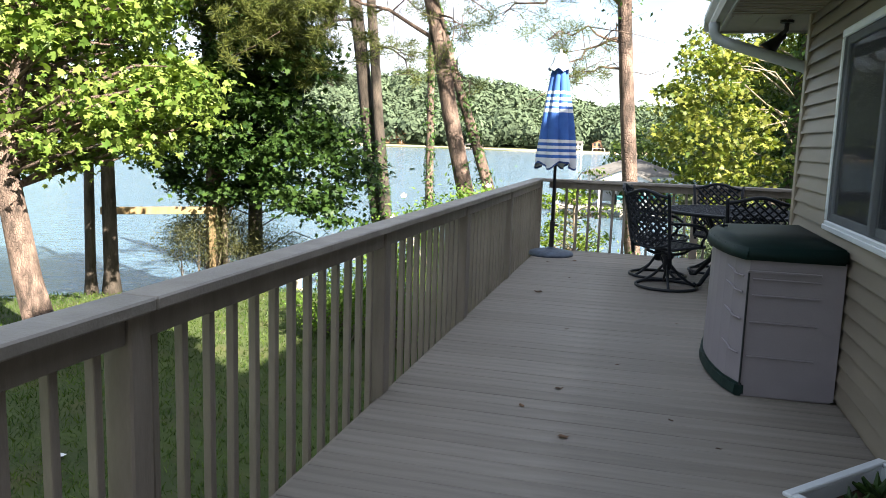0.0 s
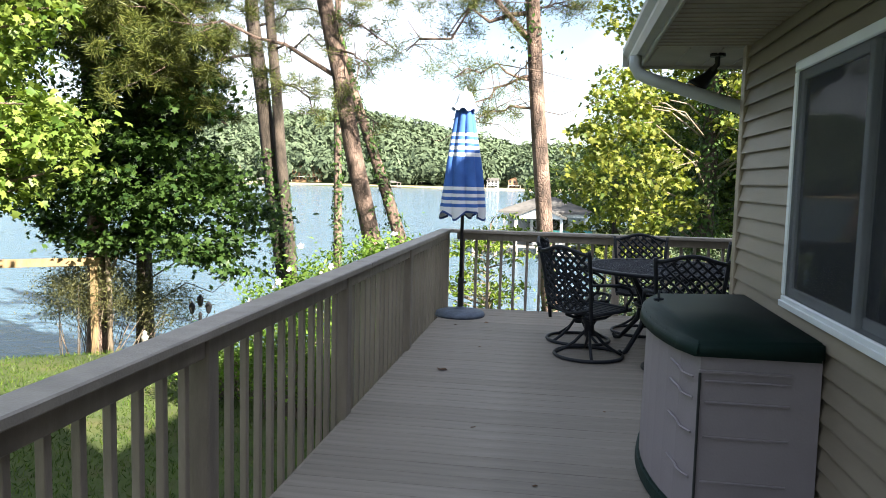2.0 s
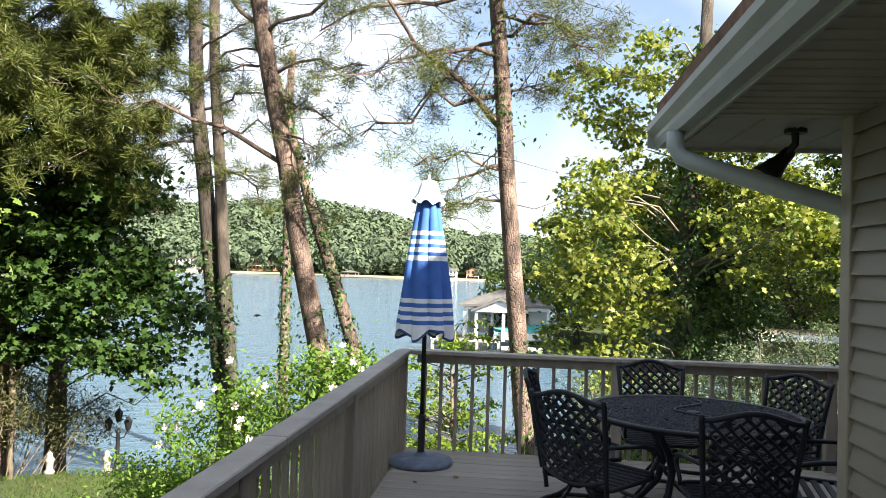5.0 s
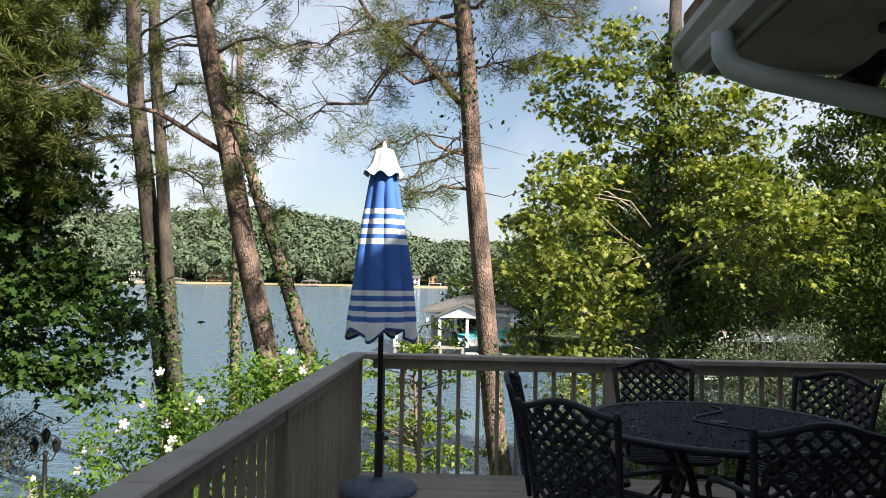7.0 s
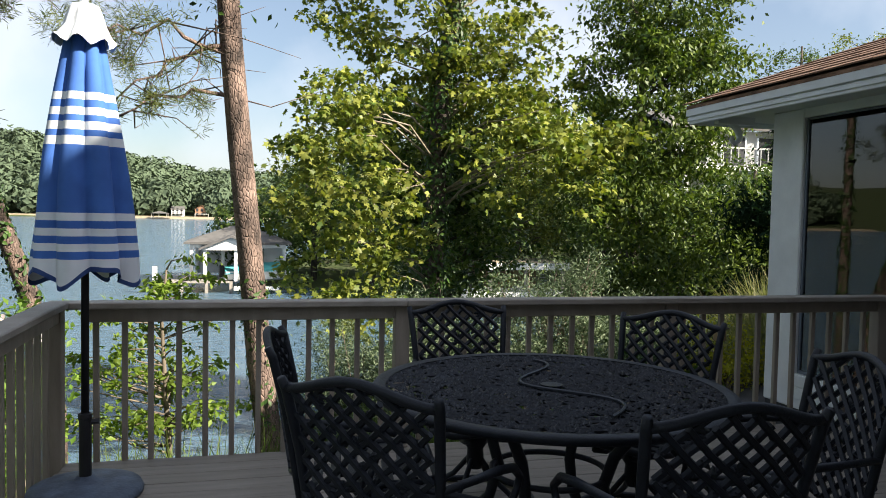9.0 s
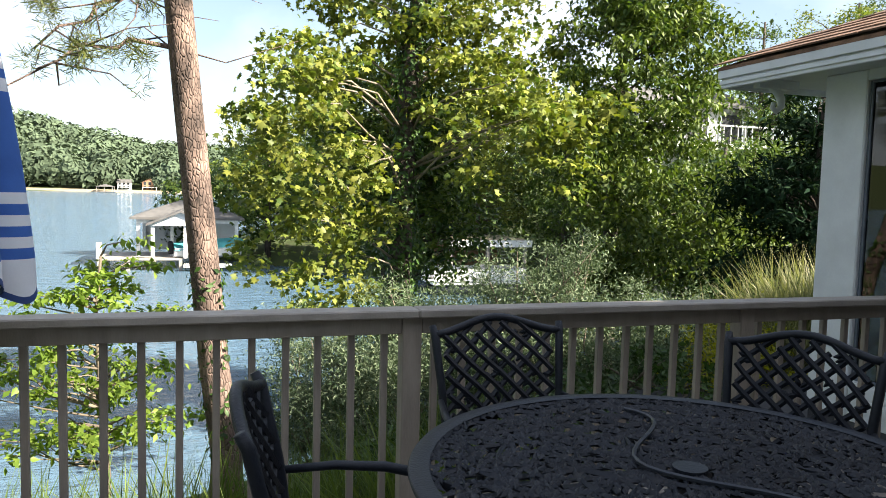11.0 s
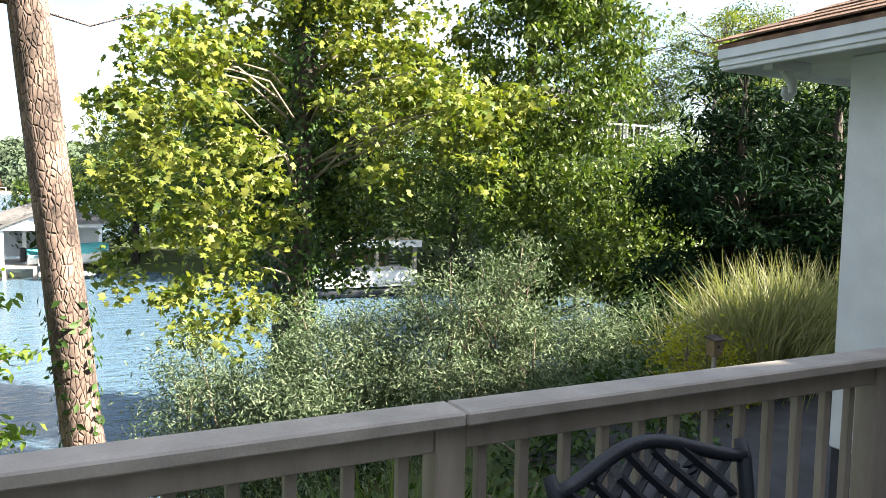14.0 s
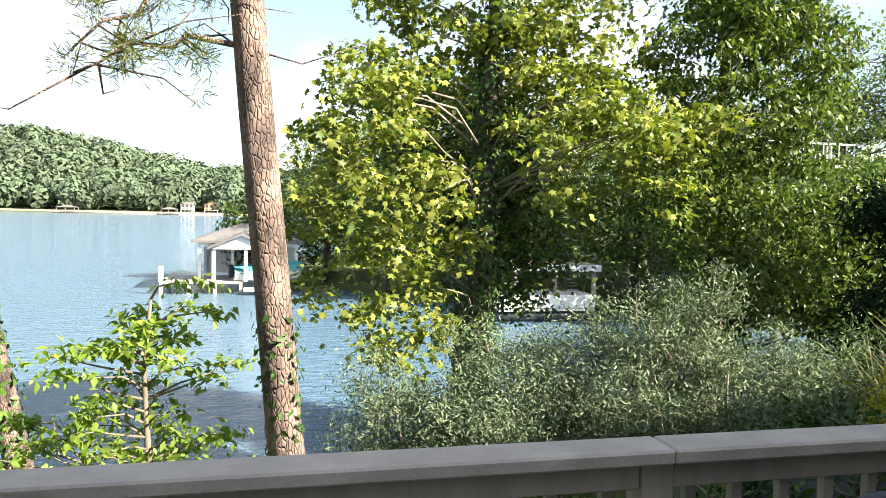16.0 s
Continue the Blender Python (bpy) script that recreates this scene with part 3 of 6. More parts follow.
roof_plane(house, (EX - 0.06, EY + 0.03, SOF + 0.14), (12.2, EY + 0.03, SOF + 0.14), (RX - 0.01, EY - 2.0, RZ), (RX + 0.01, EY - 2.0, RZ), M["shingle"])

# downspout: outlet, elbow, slanted run to the wall corner
ds = thing("downspout", "white metal downspout running from the gutter to the wall corner", "downspout")
dp = [(EX - 0.055, EY - 0.46, SOF + 0.0), (EX - 0.055, EY - 0.46, SOF - 0.07), (EX - 0.03, EY - 0.47, SOF - 0.12), (EX + 0.05, EY - 0.5, SOF - 0.16), (HX - 0.02, HY + 0.05, SOF - 0.37), (HX + 0.03, HY + 0.058, SOF - 0.43), (HX + 0.04, HY + 0.06, 0.1), (HX + 0.04, HY + 0.1, 0.03)]
v, f = tube(dp, 0.042, 10)
link_mesh("pipe", v, f, M["spout"], ds, smooth=True)
for zz in (1.6, 0.6):
    part("strap", bx(HX - 0.012, HX + 0.09, HY + 0.005, HY + 0.11, zz, zz + 0.03), M["spout"], ds)

fl = thing("floodlight", "black eave floodlight with an amber lens", "light fixture")
fo = (HX - 0.14, HY + 0.26, SOF)
v, f = lathe([(0.05, -0.02), (0.05, -0.001)], 14)
b0 = link_mesh("base_plate", v, f, M["lamp"], fl)
b0.location = fo
v, f = tube([(fo[0], fo[1], fo[2] - 0.02), (fo[0], fo[1], fo[2] - 0.07), (fo[0] - 0.05, fo[1] + 0.03, fo[2] - 0.14)], 0.018, 8)
link_mesh("arm", v, f, M["lamp"], fl)
v, f = lathe([(0.03, -0.06), (0.035, 0.0), (0.062, 0.09), (0.07, 0.12)], 16)
hd = link_mesh("lamp_head", v, f, M["lamp"], fl, smooth=True)
aim = look((fo[0] - 0.05, fo[1] + 0.03, fo[2] - 0.14), (fo[0] - 0.75, fo[1] - 0.05, fo[2] - 0.9)) @ Matrix.Rotation(math.pi, 4, "X")
hd.matrix_local = aim
v, f = lathe([(0.064, 0.121), (0.05, 0.128), (0.0, 0.131)], 16)
ln = link_mesh("lens", v, f, M["amber"], fl, "amber glass lens")
ln.matrix_local = aim


# ---- white wing at the end of the deck ----
wing = thing("wing", "white-painted house wing with dark picture window and brown shingle roof", "house wing")
gy0, gy1, gz0, gz1 = 10.42, 11.36, 0.12, 2.33
part("column", bx(WX, WX + 0.30, gy1 + 0.03, WY, -0.22, SW - 0.03, 0.01), M["white"], wing, "white square corner column")
part("jamb", bx(WX, WX + 0.16, 10.26, gy0 - 0.03, -0.05, SW - 0.03, 0.008), M["white"], wing)
part("header", bx(WX + 0.01, WX + 0.16, 7.2, gy1 + 0.03, gz1 + 0.02, SW - 0.03, 0), M["white"], wing)
part("base_wall", bx(WX + 0.012, WX + 0.16, gy0 - 0.03, gy1 + 0.03, -0.22, gz0 - 0.03, 0), M["white"], wing)
part("base_wall", bx(WX + 0.02, WX + 0.2, HY, WY - 0.01, -2.7, -0.225, 0), M["asphalt"], wing)
for zz in (-0.13, -0.02):
    part("base_board", bx(WX + 0.002, WX + 0.012, gy0 - 0.02, gy1 + 0.02, zz, zz + 0.1, 0.003), M["white"], wing)
for a in ((gy0 - 0.028, gy0, gz0, gz1), (gy1, gy1 + 0.028, gz0, gz1), (gy0 - 0.028, gy1 + 0.028, gz0 - 0.028, gz0), (gy0 - 0.028, gy1 + 0.028, gz1, gz1 + 0.018)):
    part("glass_stop", bx(WX + 0.03, WX + 0.07, a[0], a[1], a[2], a[3], 0.003), M["blackrail"], wing)
g = part("pane", bx(WX + 0.045, WX + 0.051, gy0, gy1, gz0, gz1, 0), M["tint"], wing, "dark picture window glass")
g.visible_shadow = False
door = thing("door_1", "dark-framed sliding glass patio door in the white wing", "patio door", kind="structure")
for (a, b) in ((8.6, 10.23),):
    for q in ((a, a + 0.07, 0.02, 2.1), (b - 0.07, b, 0.02, 2.1), ((a + b) / 2 - 0.035, (a + b) / 2 + 0.035, 0.02, 2.1)):
        part("stile", bx(WX + 0.02, WX + 0.08, q[0], q[1], q[2], q[3], 0.005), M["blackrail"], door)
    for q in ((0.02, 0.1), (2.1, 2.18)):
        part("rail", bx(WX + 0.02, WX + 0.08, a, b, q[0], q[1], 0.005), M["blackrail"], door)
    g = part("pane", bx(WX + 0.045, WX + 0.051, a + 0.07, b - 0.07, 0.1, 2.1, 0), M["tint"], door)
    g.visible_shadow = False
    part("handle", bx(WX - 0.03, WX + 0.02, b - 0.055, b - 0.03, 0.95, 1.15, 0.006), M["blackrail"], door)
part("wall", bx(WX, WX + 0.14, HY, 8.58, -0.2, SW - 0.03, 0), M["white"], wing)
part("wall", bx(WX + 0.14, 14.0, WY - 0.14, WY - 0.002, -2.0, SW - 0.03, 0), M["white"], wing)
part("wall", bx(13.9, 14.0, HY, WY - 0.14, -2.0, SW, 0), M["white"], wing)
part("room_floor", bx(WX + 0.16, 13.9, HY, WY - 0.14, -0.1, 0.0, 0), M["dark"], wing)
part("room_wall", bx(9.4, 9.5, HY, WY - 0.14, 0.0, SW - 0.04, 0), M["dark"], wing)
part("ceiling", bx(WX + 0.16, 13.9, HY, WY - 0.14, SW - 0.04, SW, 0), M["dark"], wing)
# eaves of the wing
OX, OY = 5.23, 12.47
part("soffit", bx(OX + 0.03, 14.5, HY, OY - 0.03, SW - 0.028, SW - 0.01, 0), M["white"], wing)
part("fascia", bx(OX, OX + 0.03, HY, OY, SW - 0.08, SW + 0.06, 0.006), M["white"], wing)
part("fascia", bx(OX + 0.03, 14.5, OY - 0.03, OY, SW - 0.08, SW + 0.06, 0.006), M["white"], wing)
part("fascia_trim", bx(OX - 0.022, OX - 0.001, HY, OY + 0.02, SW - 0.0, SW + 0.07, 0.005), M["white"], wing)
part("fascia_trim", bx(OX - 0.012, OX - 0.001, HY, OY + 0.01, SW - 0.05, SW - 0.012, 0.004), M["white"], wing)
part("fascia_trim", bx(OX, 14.5, OY + 0.001, OY + 0.022, SW - 0.0, SW + 0.07, 0.005), M["white"], wing)
AX, AY, AZ = 9.6, 8.2, SW + 0.075 + 0.40 * (9.6 - OX)
roof_plane(wing, (OX - 0.02, HY - 2, SW + 0.07), (OX - 0.02, OY + 0.02, SW + 0.07), (AX, HY - 2, AZ - 0.01), (AX, AY, AZ), M["shingle"], 0.03)
roof_plane(wing, (OX - 0.02, OY + 0.02, SW + 0.07), (14.5, OY + 0.02, SW + 0.07), (AX, AY, AZ), (AX + 0.2, AY, AZ), M["shingle"], 0.03)
roof_plane(wing, (14.5, OY + 0.02, SW + 0.07), (14.5, HY - 2, SW + 0.07), (AX + 0.2, AY, AZ), (AX + 0.2, HY - 2, AZ), M["shingle"], 0.03)
# shingle tabs, course by course, on the slope that faces the deck
tab = bmesh.new()
box(tab, 0, 0.24, 0, 0.30, 0, 0.012)
for v in tab.verts:
    v.co.z += 0.012 * (1 - v.co.x / 0.24)
tab_me = mesh_of(tab, "shingle", M["shingle"])
slope = math.atan(0.40)
nc = 16
for i in range(nc):
    s = i * 0.17
    xx = OX - 0.035 + s * math.cos(slope)
    zz = SW + 0.105 + s * math.sin(slope)
    yend = OY + 0.03 - (xx - OX) * (OY - AY) / (AX - OX)
    yy = yend - 0.30
    k = 0
    while yy > 9.0 and k < 18:
        piece("shingle", tab_me, wing, (xx, yy + random.uniform(-0.003, 0.003), zz + random.uniform(0, 0.004)), (0, -slope, 0))
        yy -= 0.302
        k += 1
# curled bracket under the eave
br = [(0.0, 0.0, 0), (0.05, 0, -0.02), (0.10, 0, -0.08), (0.11, 0, -0.15), (0.06, 0, -0.19), (0.02, 0, -0.16), (0.035, 0, -0.12)]
v, f = tube([(OX + 0.25 + a, OY - 0.32, SW - 0.09 + c) for a, _, c in br], [0.03, 0.035, 0.035, 0.03, 0.025, 0.022, 0.02], 8)
link_mesh("bracket", v, f, M["white"], wing, "curled white wooden eave bracket", smooth=True)
part("bracket_arm", bx(OX + 0.1, OX + 0.5, OY - 0.36, OY - 0.28, SW - 0.1, SW - 0.03), M["white"], wing)


# ---- resin storage box against the wall ----
def deck_box():
    ob = thing("storage_box", "grey resin storage box with dark green lid against the siding", "storage box")
    # plan outline: flat back on the wall, bowed front towards the deck
    BXC = 1.867
    def outline(grow, bow=1.0):
        y0, y1 = 4.85 - grow, 6.2 + grow
        pts = [(HX - 0.032, y0), (BXC, y0)]
        n = 10
        for i in range(n + 1):
            t = i / n
            y = y0 + 0.0 + (y1 - y0) * t
            x = BXC - grow - 0.14 * bow * math.sin(math.pi * min(1, max(0, t))) ** 0.7
            pts.append((x, y))
        pts += [(BXC, y1), (HX - 0.032, y1)]
        return pts

    def slab(o0, o1, z0, z1, name, mat, label="", smooth=False, top=None):
        n = len(o0)
        vs = [(x, y, z0) for x, y in o0] + [(x, y, z1 if top is None else top(x, y)) for x, y in o1]
        fs = [(i, (i + 1) % n, n + (i + 1) % n, n + i) for i in range(n)]
        fs += [tuple(range(n))[::-1], tuple(range(n, 2 * n))]
        me = bmesh.new()
        bv = [me.verts.new(v) for v in vs]
        for f in fs:
            me.faces.new([bv[i] for i in f])
        bmesh.ops.recalc_face_normals(me, faces=me.faces)
        bmesh.ops.bevel(me, geom=[e for e in me.edges if abs(e.verts[0].co.z - e.verts[1].co.z) < 0.12], offset=0.012, segments=2, affect="EDGES")
        return part(name, me, mat, ob, label, smooth)
    slab(outline(0.0), outline(-0.012), 0.002, 0.785, "body", M["resin"])
    front = lambda g: [(BXC + 0.03, 4.85 - g)] + outline(g)[1:-1] + [(BXC + 0.03, 6.2 + g)]
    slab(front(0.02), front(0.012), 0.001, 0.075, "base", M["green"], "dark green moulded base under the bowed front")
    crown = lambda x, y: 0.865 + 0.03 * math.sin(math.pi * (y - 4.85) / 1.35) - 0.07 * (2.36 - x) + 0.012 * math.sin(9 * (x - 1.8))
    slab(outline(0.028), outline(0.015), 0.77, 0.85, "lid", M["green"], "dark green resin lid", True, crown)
    # seam of the bowed door and moulded grooves
    part("door_seam", bx(BXC + 0.002, BXC + 0.012, 4.838, 4.853, 0.02, 0.70, 0.002), M["dark"], ob)
    for i, z in enumerate((0.665, 0.575, 0.425, 0.23)):
        part("groove", bx(BXC + 0.03, 2.24, 4.842, 4.853, z - 0.004, z + 0.004, 0.002), M["resin"], ob)
        pts = []
        for k in range(8):
            t = 0.015 + 0.14 * k / 7
            y = 4.85 + 1.35 * t
            pts.append((BXC - 0.14 * math.sin(math.pi * t) ** 0.7 + 0.001, y, z + (0.03 * k / 7 if k > 3 else 0.0) + 0.01))
        v, f = tube(pts, 0.006, 5)
        link_mesh("groove", v, f, M["resin"], ob)
    part("door_edge", bx(BXC + 0.002, 2.24, 4.840, 4.852, 0.70, 0.712, 0.002), M["resin"], ob)
    v, f = tube([(1.82, 5.85, 0.84), (1.82, 5.85, 0.885), (1.825, 5.86, 0.9)], 0.007, 6)
    v2, f2 = tube([(1.795, 5.835, 0.853), (1.845, 5.865, 0.853)], 0.008, 6)
    v, f = join((v, f), (v2, f2))
    link_mesh("hasp", v, f, M["alloy"], ob, "small metal hasp")
    return ob


deck_box()


# ---- closed umbrella ----
def umbrella():
    ux, uy = 0.215, 9.73
    ob = thing("patio_umbrella", "closed patio umbrella with blue and white stripes", "umbrella", (ux, uy, 0))
    v, f = lathe([(0.27, 0.0), (0.275, 0.02), (0.262, 0.045), (0.20, 0.062), (0.10, 0.075), (0.05, 0.085), (0.04, 0.10), (0.0, 0.10)], 36)
    link_mesh("base", v, f, M["stone"], ob, "round blue-grey stone-look base", True)
    v, f = lathe([(0.03, 0.09), (0.03, 0.38), (0.034, 0.385), (0.034, 0.41), (0.024, 0.415), (0.024, 0.42)], 14)
    link_mesh("socket", v, f, M["pole"], ob)
    v, f = tube([(0.03, 0, 0.37), (0.065, 0, 0.37)], 0.014, 8)
    link_mesh("knob", v, f, M["pole"], ob)
    v, f = lathe([(0.019, 0.40), (0.019, 2.36)], 12)
    link_mesh("pole", v, f, M["pole"], ob, smooth=True)
    bands = [(1.135, "navy"), (1.158, "cream"), (1.192, "blue"), (1.228, "cream"), (1.264, "blue"), (1.299, "cream"), (1.335, "blue"), (1.371, "cream"),
             (1.408, "blue"), (1.728, "cream"), (1.77, "blue"), (1.80, "cream"), (1.84, "blue"), (1.87, "cream"), (1.907, "blue"), (1.943, "cream"), (1.98, "blue"), (2.25, "blue")]
    zs, mats = [], []
    for (z0, m), (z1, _) in zip(bands[:-1], bands[1:]):
        n = max(1, round((z1 - z0) / 0.07))
        for k in range(n):
            zs.append(z0 + (z1 - z0) * k / n)
            mats.append(m)
    zs.append(2.25)
    seg = 96
    names = ["blue", "navy", "cream"]

    def radius(z, a):
        t = (z - 1.145) / 1.105
        R = 0.25 * (1 - t) + 0.092 * t + 0.012 * math.sin(math.pi * t)
        fold = abs(math.cos(4 * a + 0.5 * math.sin(2.2 * t) + 0.3)) ** 0.6
        return R * (1.03 - (0.34 - 0.1 * t) * (1 - fold)) * (1 + 0.03 * math.sin(a * 3 + 5 * t))
    vs = []
    for z in zs:
        for k in range(seg):
            a = 2 * math.pi * k / seg
            r = radius(z, a)
            dz = 0.0
            if z < 1.16:
                dz = -0.085 * abs(math.cos(2 * a + 0.5)) ** 3 + 0.006 * math.sin(8 * a)
            vs.append((r * math.cos(a), r * math.sin(a), z + dz))
    fs = [(i * seg + k, i * seg + (k + 1) % seg, (i + 1) * seg + (k + 1) % seg, (i + 1) * seg + k) for i in range(len(zs) - 1) for k in range(seg)]
    me = bpy.data.meshes.new("canopy")
    me.from_pydata(vs, [], fs)
    for n in names:
        me.materials.append(M[n])
    for i, p in enumerate(me.polygons):
        p.material_index = names.index(mats[i // seg])
    me.shade_smooth()
    cn = new("canopy", me)
    cn.parent = ob
    cn["label"] = "folded canvas canopy with blue and white bands"
    # vent cap on top
    vs, zs2 = [], [2.225, 2.26, 2.31, 2.36, 2.41, 2.425]
    rs = [0.152, 0.128, 0.10, 0.085, 0.065, 0.02]
    for z, r in zip(zs2, rs):
        for k in range(48):
            a = 2 * math.pi * k / 48
            q = r * (1 - 0.16 * (1 - abs(math.cos(4 * a)))) * (1 + (0.08 * math.cos(a + 2) if z < 2.27 else 0))
            vs.append((q * math.cos(a), q * math.sin(a), z + (0.018 * math.cos(8 * a) - 0.01 * math.cos(a) if z < 2.24 else 0)))
    fs = [(i * 48 + k, i * 48 + (k + 1) % 48, (i + 1) * 48 + (k + 1) % 48, (i + 1) * 48 + k) for i in range(5) for k in range(48)] + [tuple(range(240, 288))]
    link_mesh("vent_cap", vs, fs, M["cream"], ob, "white canvas vent cap", True)
    for k in range(8):
        a = 2 * math.pi * k / 8 - 0.075
        v, f = tube([(0.215 * math.cos(a), 0.215 * math.sin(a), 1.135), (0.16 * math.cos(a), 0.16 * math.sin(a), 1.5), (0.05 * math.cos(a), 0.05 * math.sin(a), 2.3)], 0.006, 5)
        link_mesh("rib", v, f, M["pole"], ob)
    v, f = lathe([(0.03, 1.12), (0.035, 1.13), (0.035, 1.19), (0.025, 1.2)], 12)
    link_mesh("runner", v, f, M["pole"], ob)
    v, f = lathe([(0.012, 2.42), (0.016, 2.44), (0.008, 2.47), (0.0, 2.475)], 10)
    link_mesh("finial", v, f, M["cream"], ob)


umbrella()


# ---- cast table ----
def table():
    cx, cy, H, R = 2.2, 8.55, 0.748, 0.725
    ob = thing("patio_table", "round black cast-aluminium table with pierced floral top", "table", (cx, cy, 0))
    v, f = lathe([(R - 0.05, H - 0.03), (R - 0.01, H - 0.032), (R, H - 0.022), (R + 0.006, H - 0.008), (R, H), (R - 0.03, H + 0.003), (R - 0.05, H - 0.001)], 72)
    link_mesh("rim", v, [q for q in f if len(q) == 4], M["iron"], ob, smooth=True)
    # web of thin cast bars that lets light through
    rng = random.Random(5)
    for r in (0.1, 0.2, 0.3, 0.4, 0.5, 0.6, 0.68):
        n = int(10 + r * 60)
        v, f = tube([(r * math.cos(2 * math.pi * k / n), r * math.sin(2 * math.pi * k / n), H - 0.012) for k in range(n)], 0.008, 4, True)
        link_mesh("ring_bar", v, f, M["iron"], ob)
    for k in range(36):
        a = 2 * math.pi * k / 36
        pts = [(r * math.cos(a + 0.14 * math.sin(r * 22 + k)), r * math.sin(a + 0.14 * math.sin(r * 22 + k)), H - 0.012) for r in np.linspace(0.06, R - 0.03, 12)]
        v, f = tube(pts, 0.007, 4)
        link_mesh("web_bar", v, f, M["iron"], ob)
    # raised leaves of the casting
    vs, fs = [], []
    for i in range(3400):
        r, a = (R - 0.045) * math.sqrt(rng.random()), rng.uniform(0, 2 * math.pi)
        x, y, t = r * math.cos(a), r * math.sin(a), rng.uniform(0, 2 * math.pi)
        L, W, z = rng.uniform(0.014, 0.026), rng.uniform(0.006, 0.011), H - 0.006 + rng.uniform(0, 0.004)
        c, s = math.cos(t), math.sin(t)
        o = len(vs)
        for (px, py, pz) in ((-L, 0, -0.006), (0, -W, -0.003), (L, 0, -0.006), (0, W, -0.003), (0, 0, 0.004)):
            vs.append((x + px * c - py * s, y + px * s + py * c, z + pz))
        fs += [(o, o + 1, o + 4), (o + 1, o + 2, o + 4), (o + 2, o + 3, o + 4), (o + 3, o, o + 4)]
    link_mesh("leaf_casting", vs, fs, M["iron"], ob)["kind"] = "stuff"
    # pale S-scroll across the top
    pts = [(0.13 * math.sin(2.2 * t) + 0.02, -0.5 + 0.26 * t, H + 0.003) for t in np.linspace(0, 3.9, 26)]
    v, f = tube(pts, 0.007, 6)
    link_mesh("scroll", v, f, M["alloy"], ob)
    v, f = lathe([(0.03, H - 0.04), (0.045, H - 0.01), (0.045, H + 0.006), (0.022, H + 0.006)], 20)
    link_mesh("umbrella_ring", v, f, M["iron"], ob)
    # curved legs and braces
    for k in range(4):
        a = math.pi / 4 + k * math.pi / 2
        prof = [(0.42, H - 0.03), (0.36, 0.62), (0.27, 0.5), (0.23, 0.38), (0.27, 0.24), (0.38, 0.12), (0.47, 0.03), (0.53, 0.022), (0.55, 0.05)]
        pts = [(r * math.cos(a), r * math.sin(a), z) for r, z in prof]
        v, f = tube(pts, [0.02, 0.022, 0.024, 0.025, 0.024, 0.022, 0.021, 0.02, 0.016], 8)
        link_mesh("leg", v, f, M["iron"], ob, smooth=True)
    for r, z in ((0.235, 0.40), (0.40, H - 0.045)):
        v, f = tube([(r * math.cos(2 * math.pi * k / 36), r * math.sin(2 * math.pi * k / 36), z) for k in range(36)], 0.013, 6, True)
        link_mesh("ring_brace", v, f, M["iron"], ob, smooth=True)
    for k in range(2):
        a = k * math.pi / 2 + 0.5
        v, f = tube([(0.5 * math.cos(a), 0.5 * math.sin(a), H - 0.04), (-0.5 * math.cos(a), -0.5 * math.sin(a), H - 0.04)], 0.014, 6)
        link_mesh("cross_bar", v, f, M["alloy"], ob)


table()


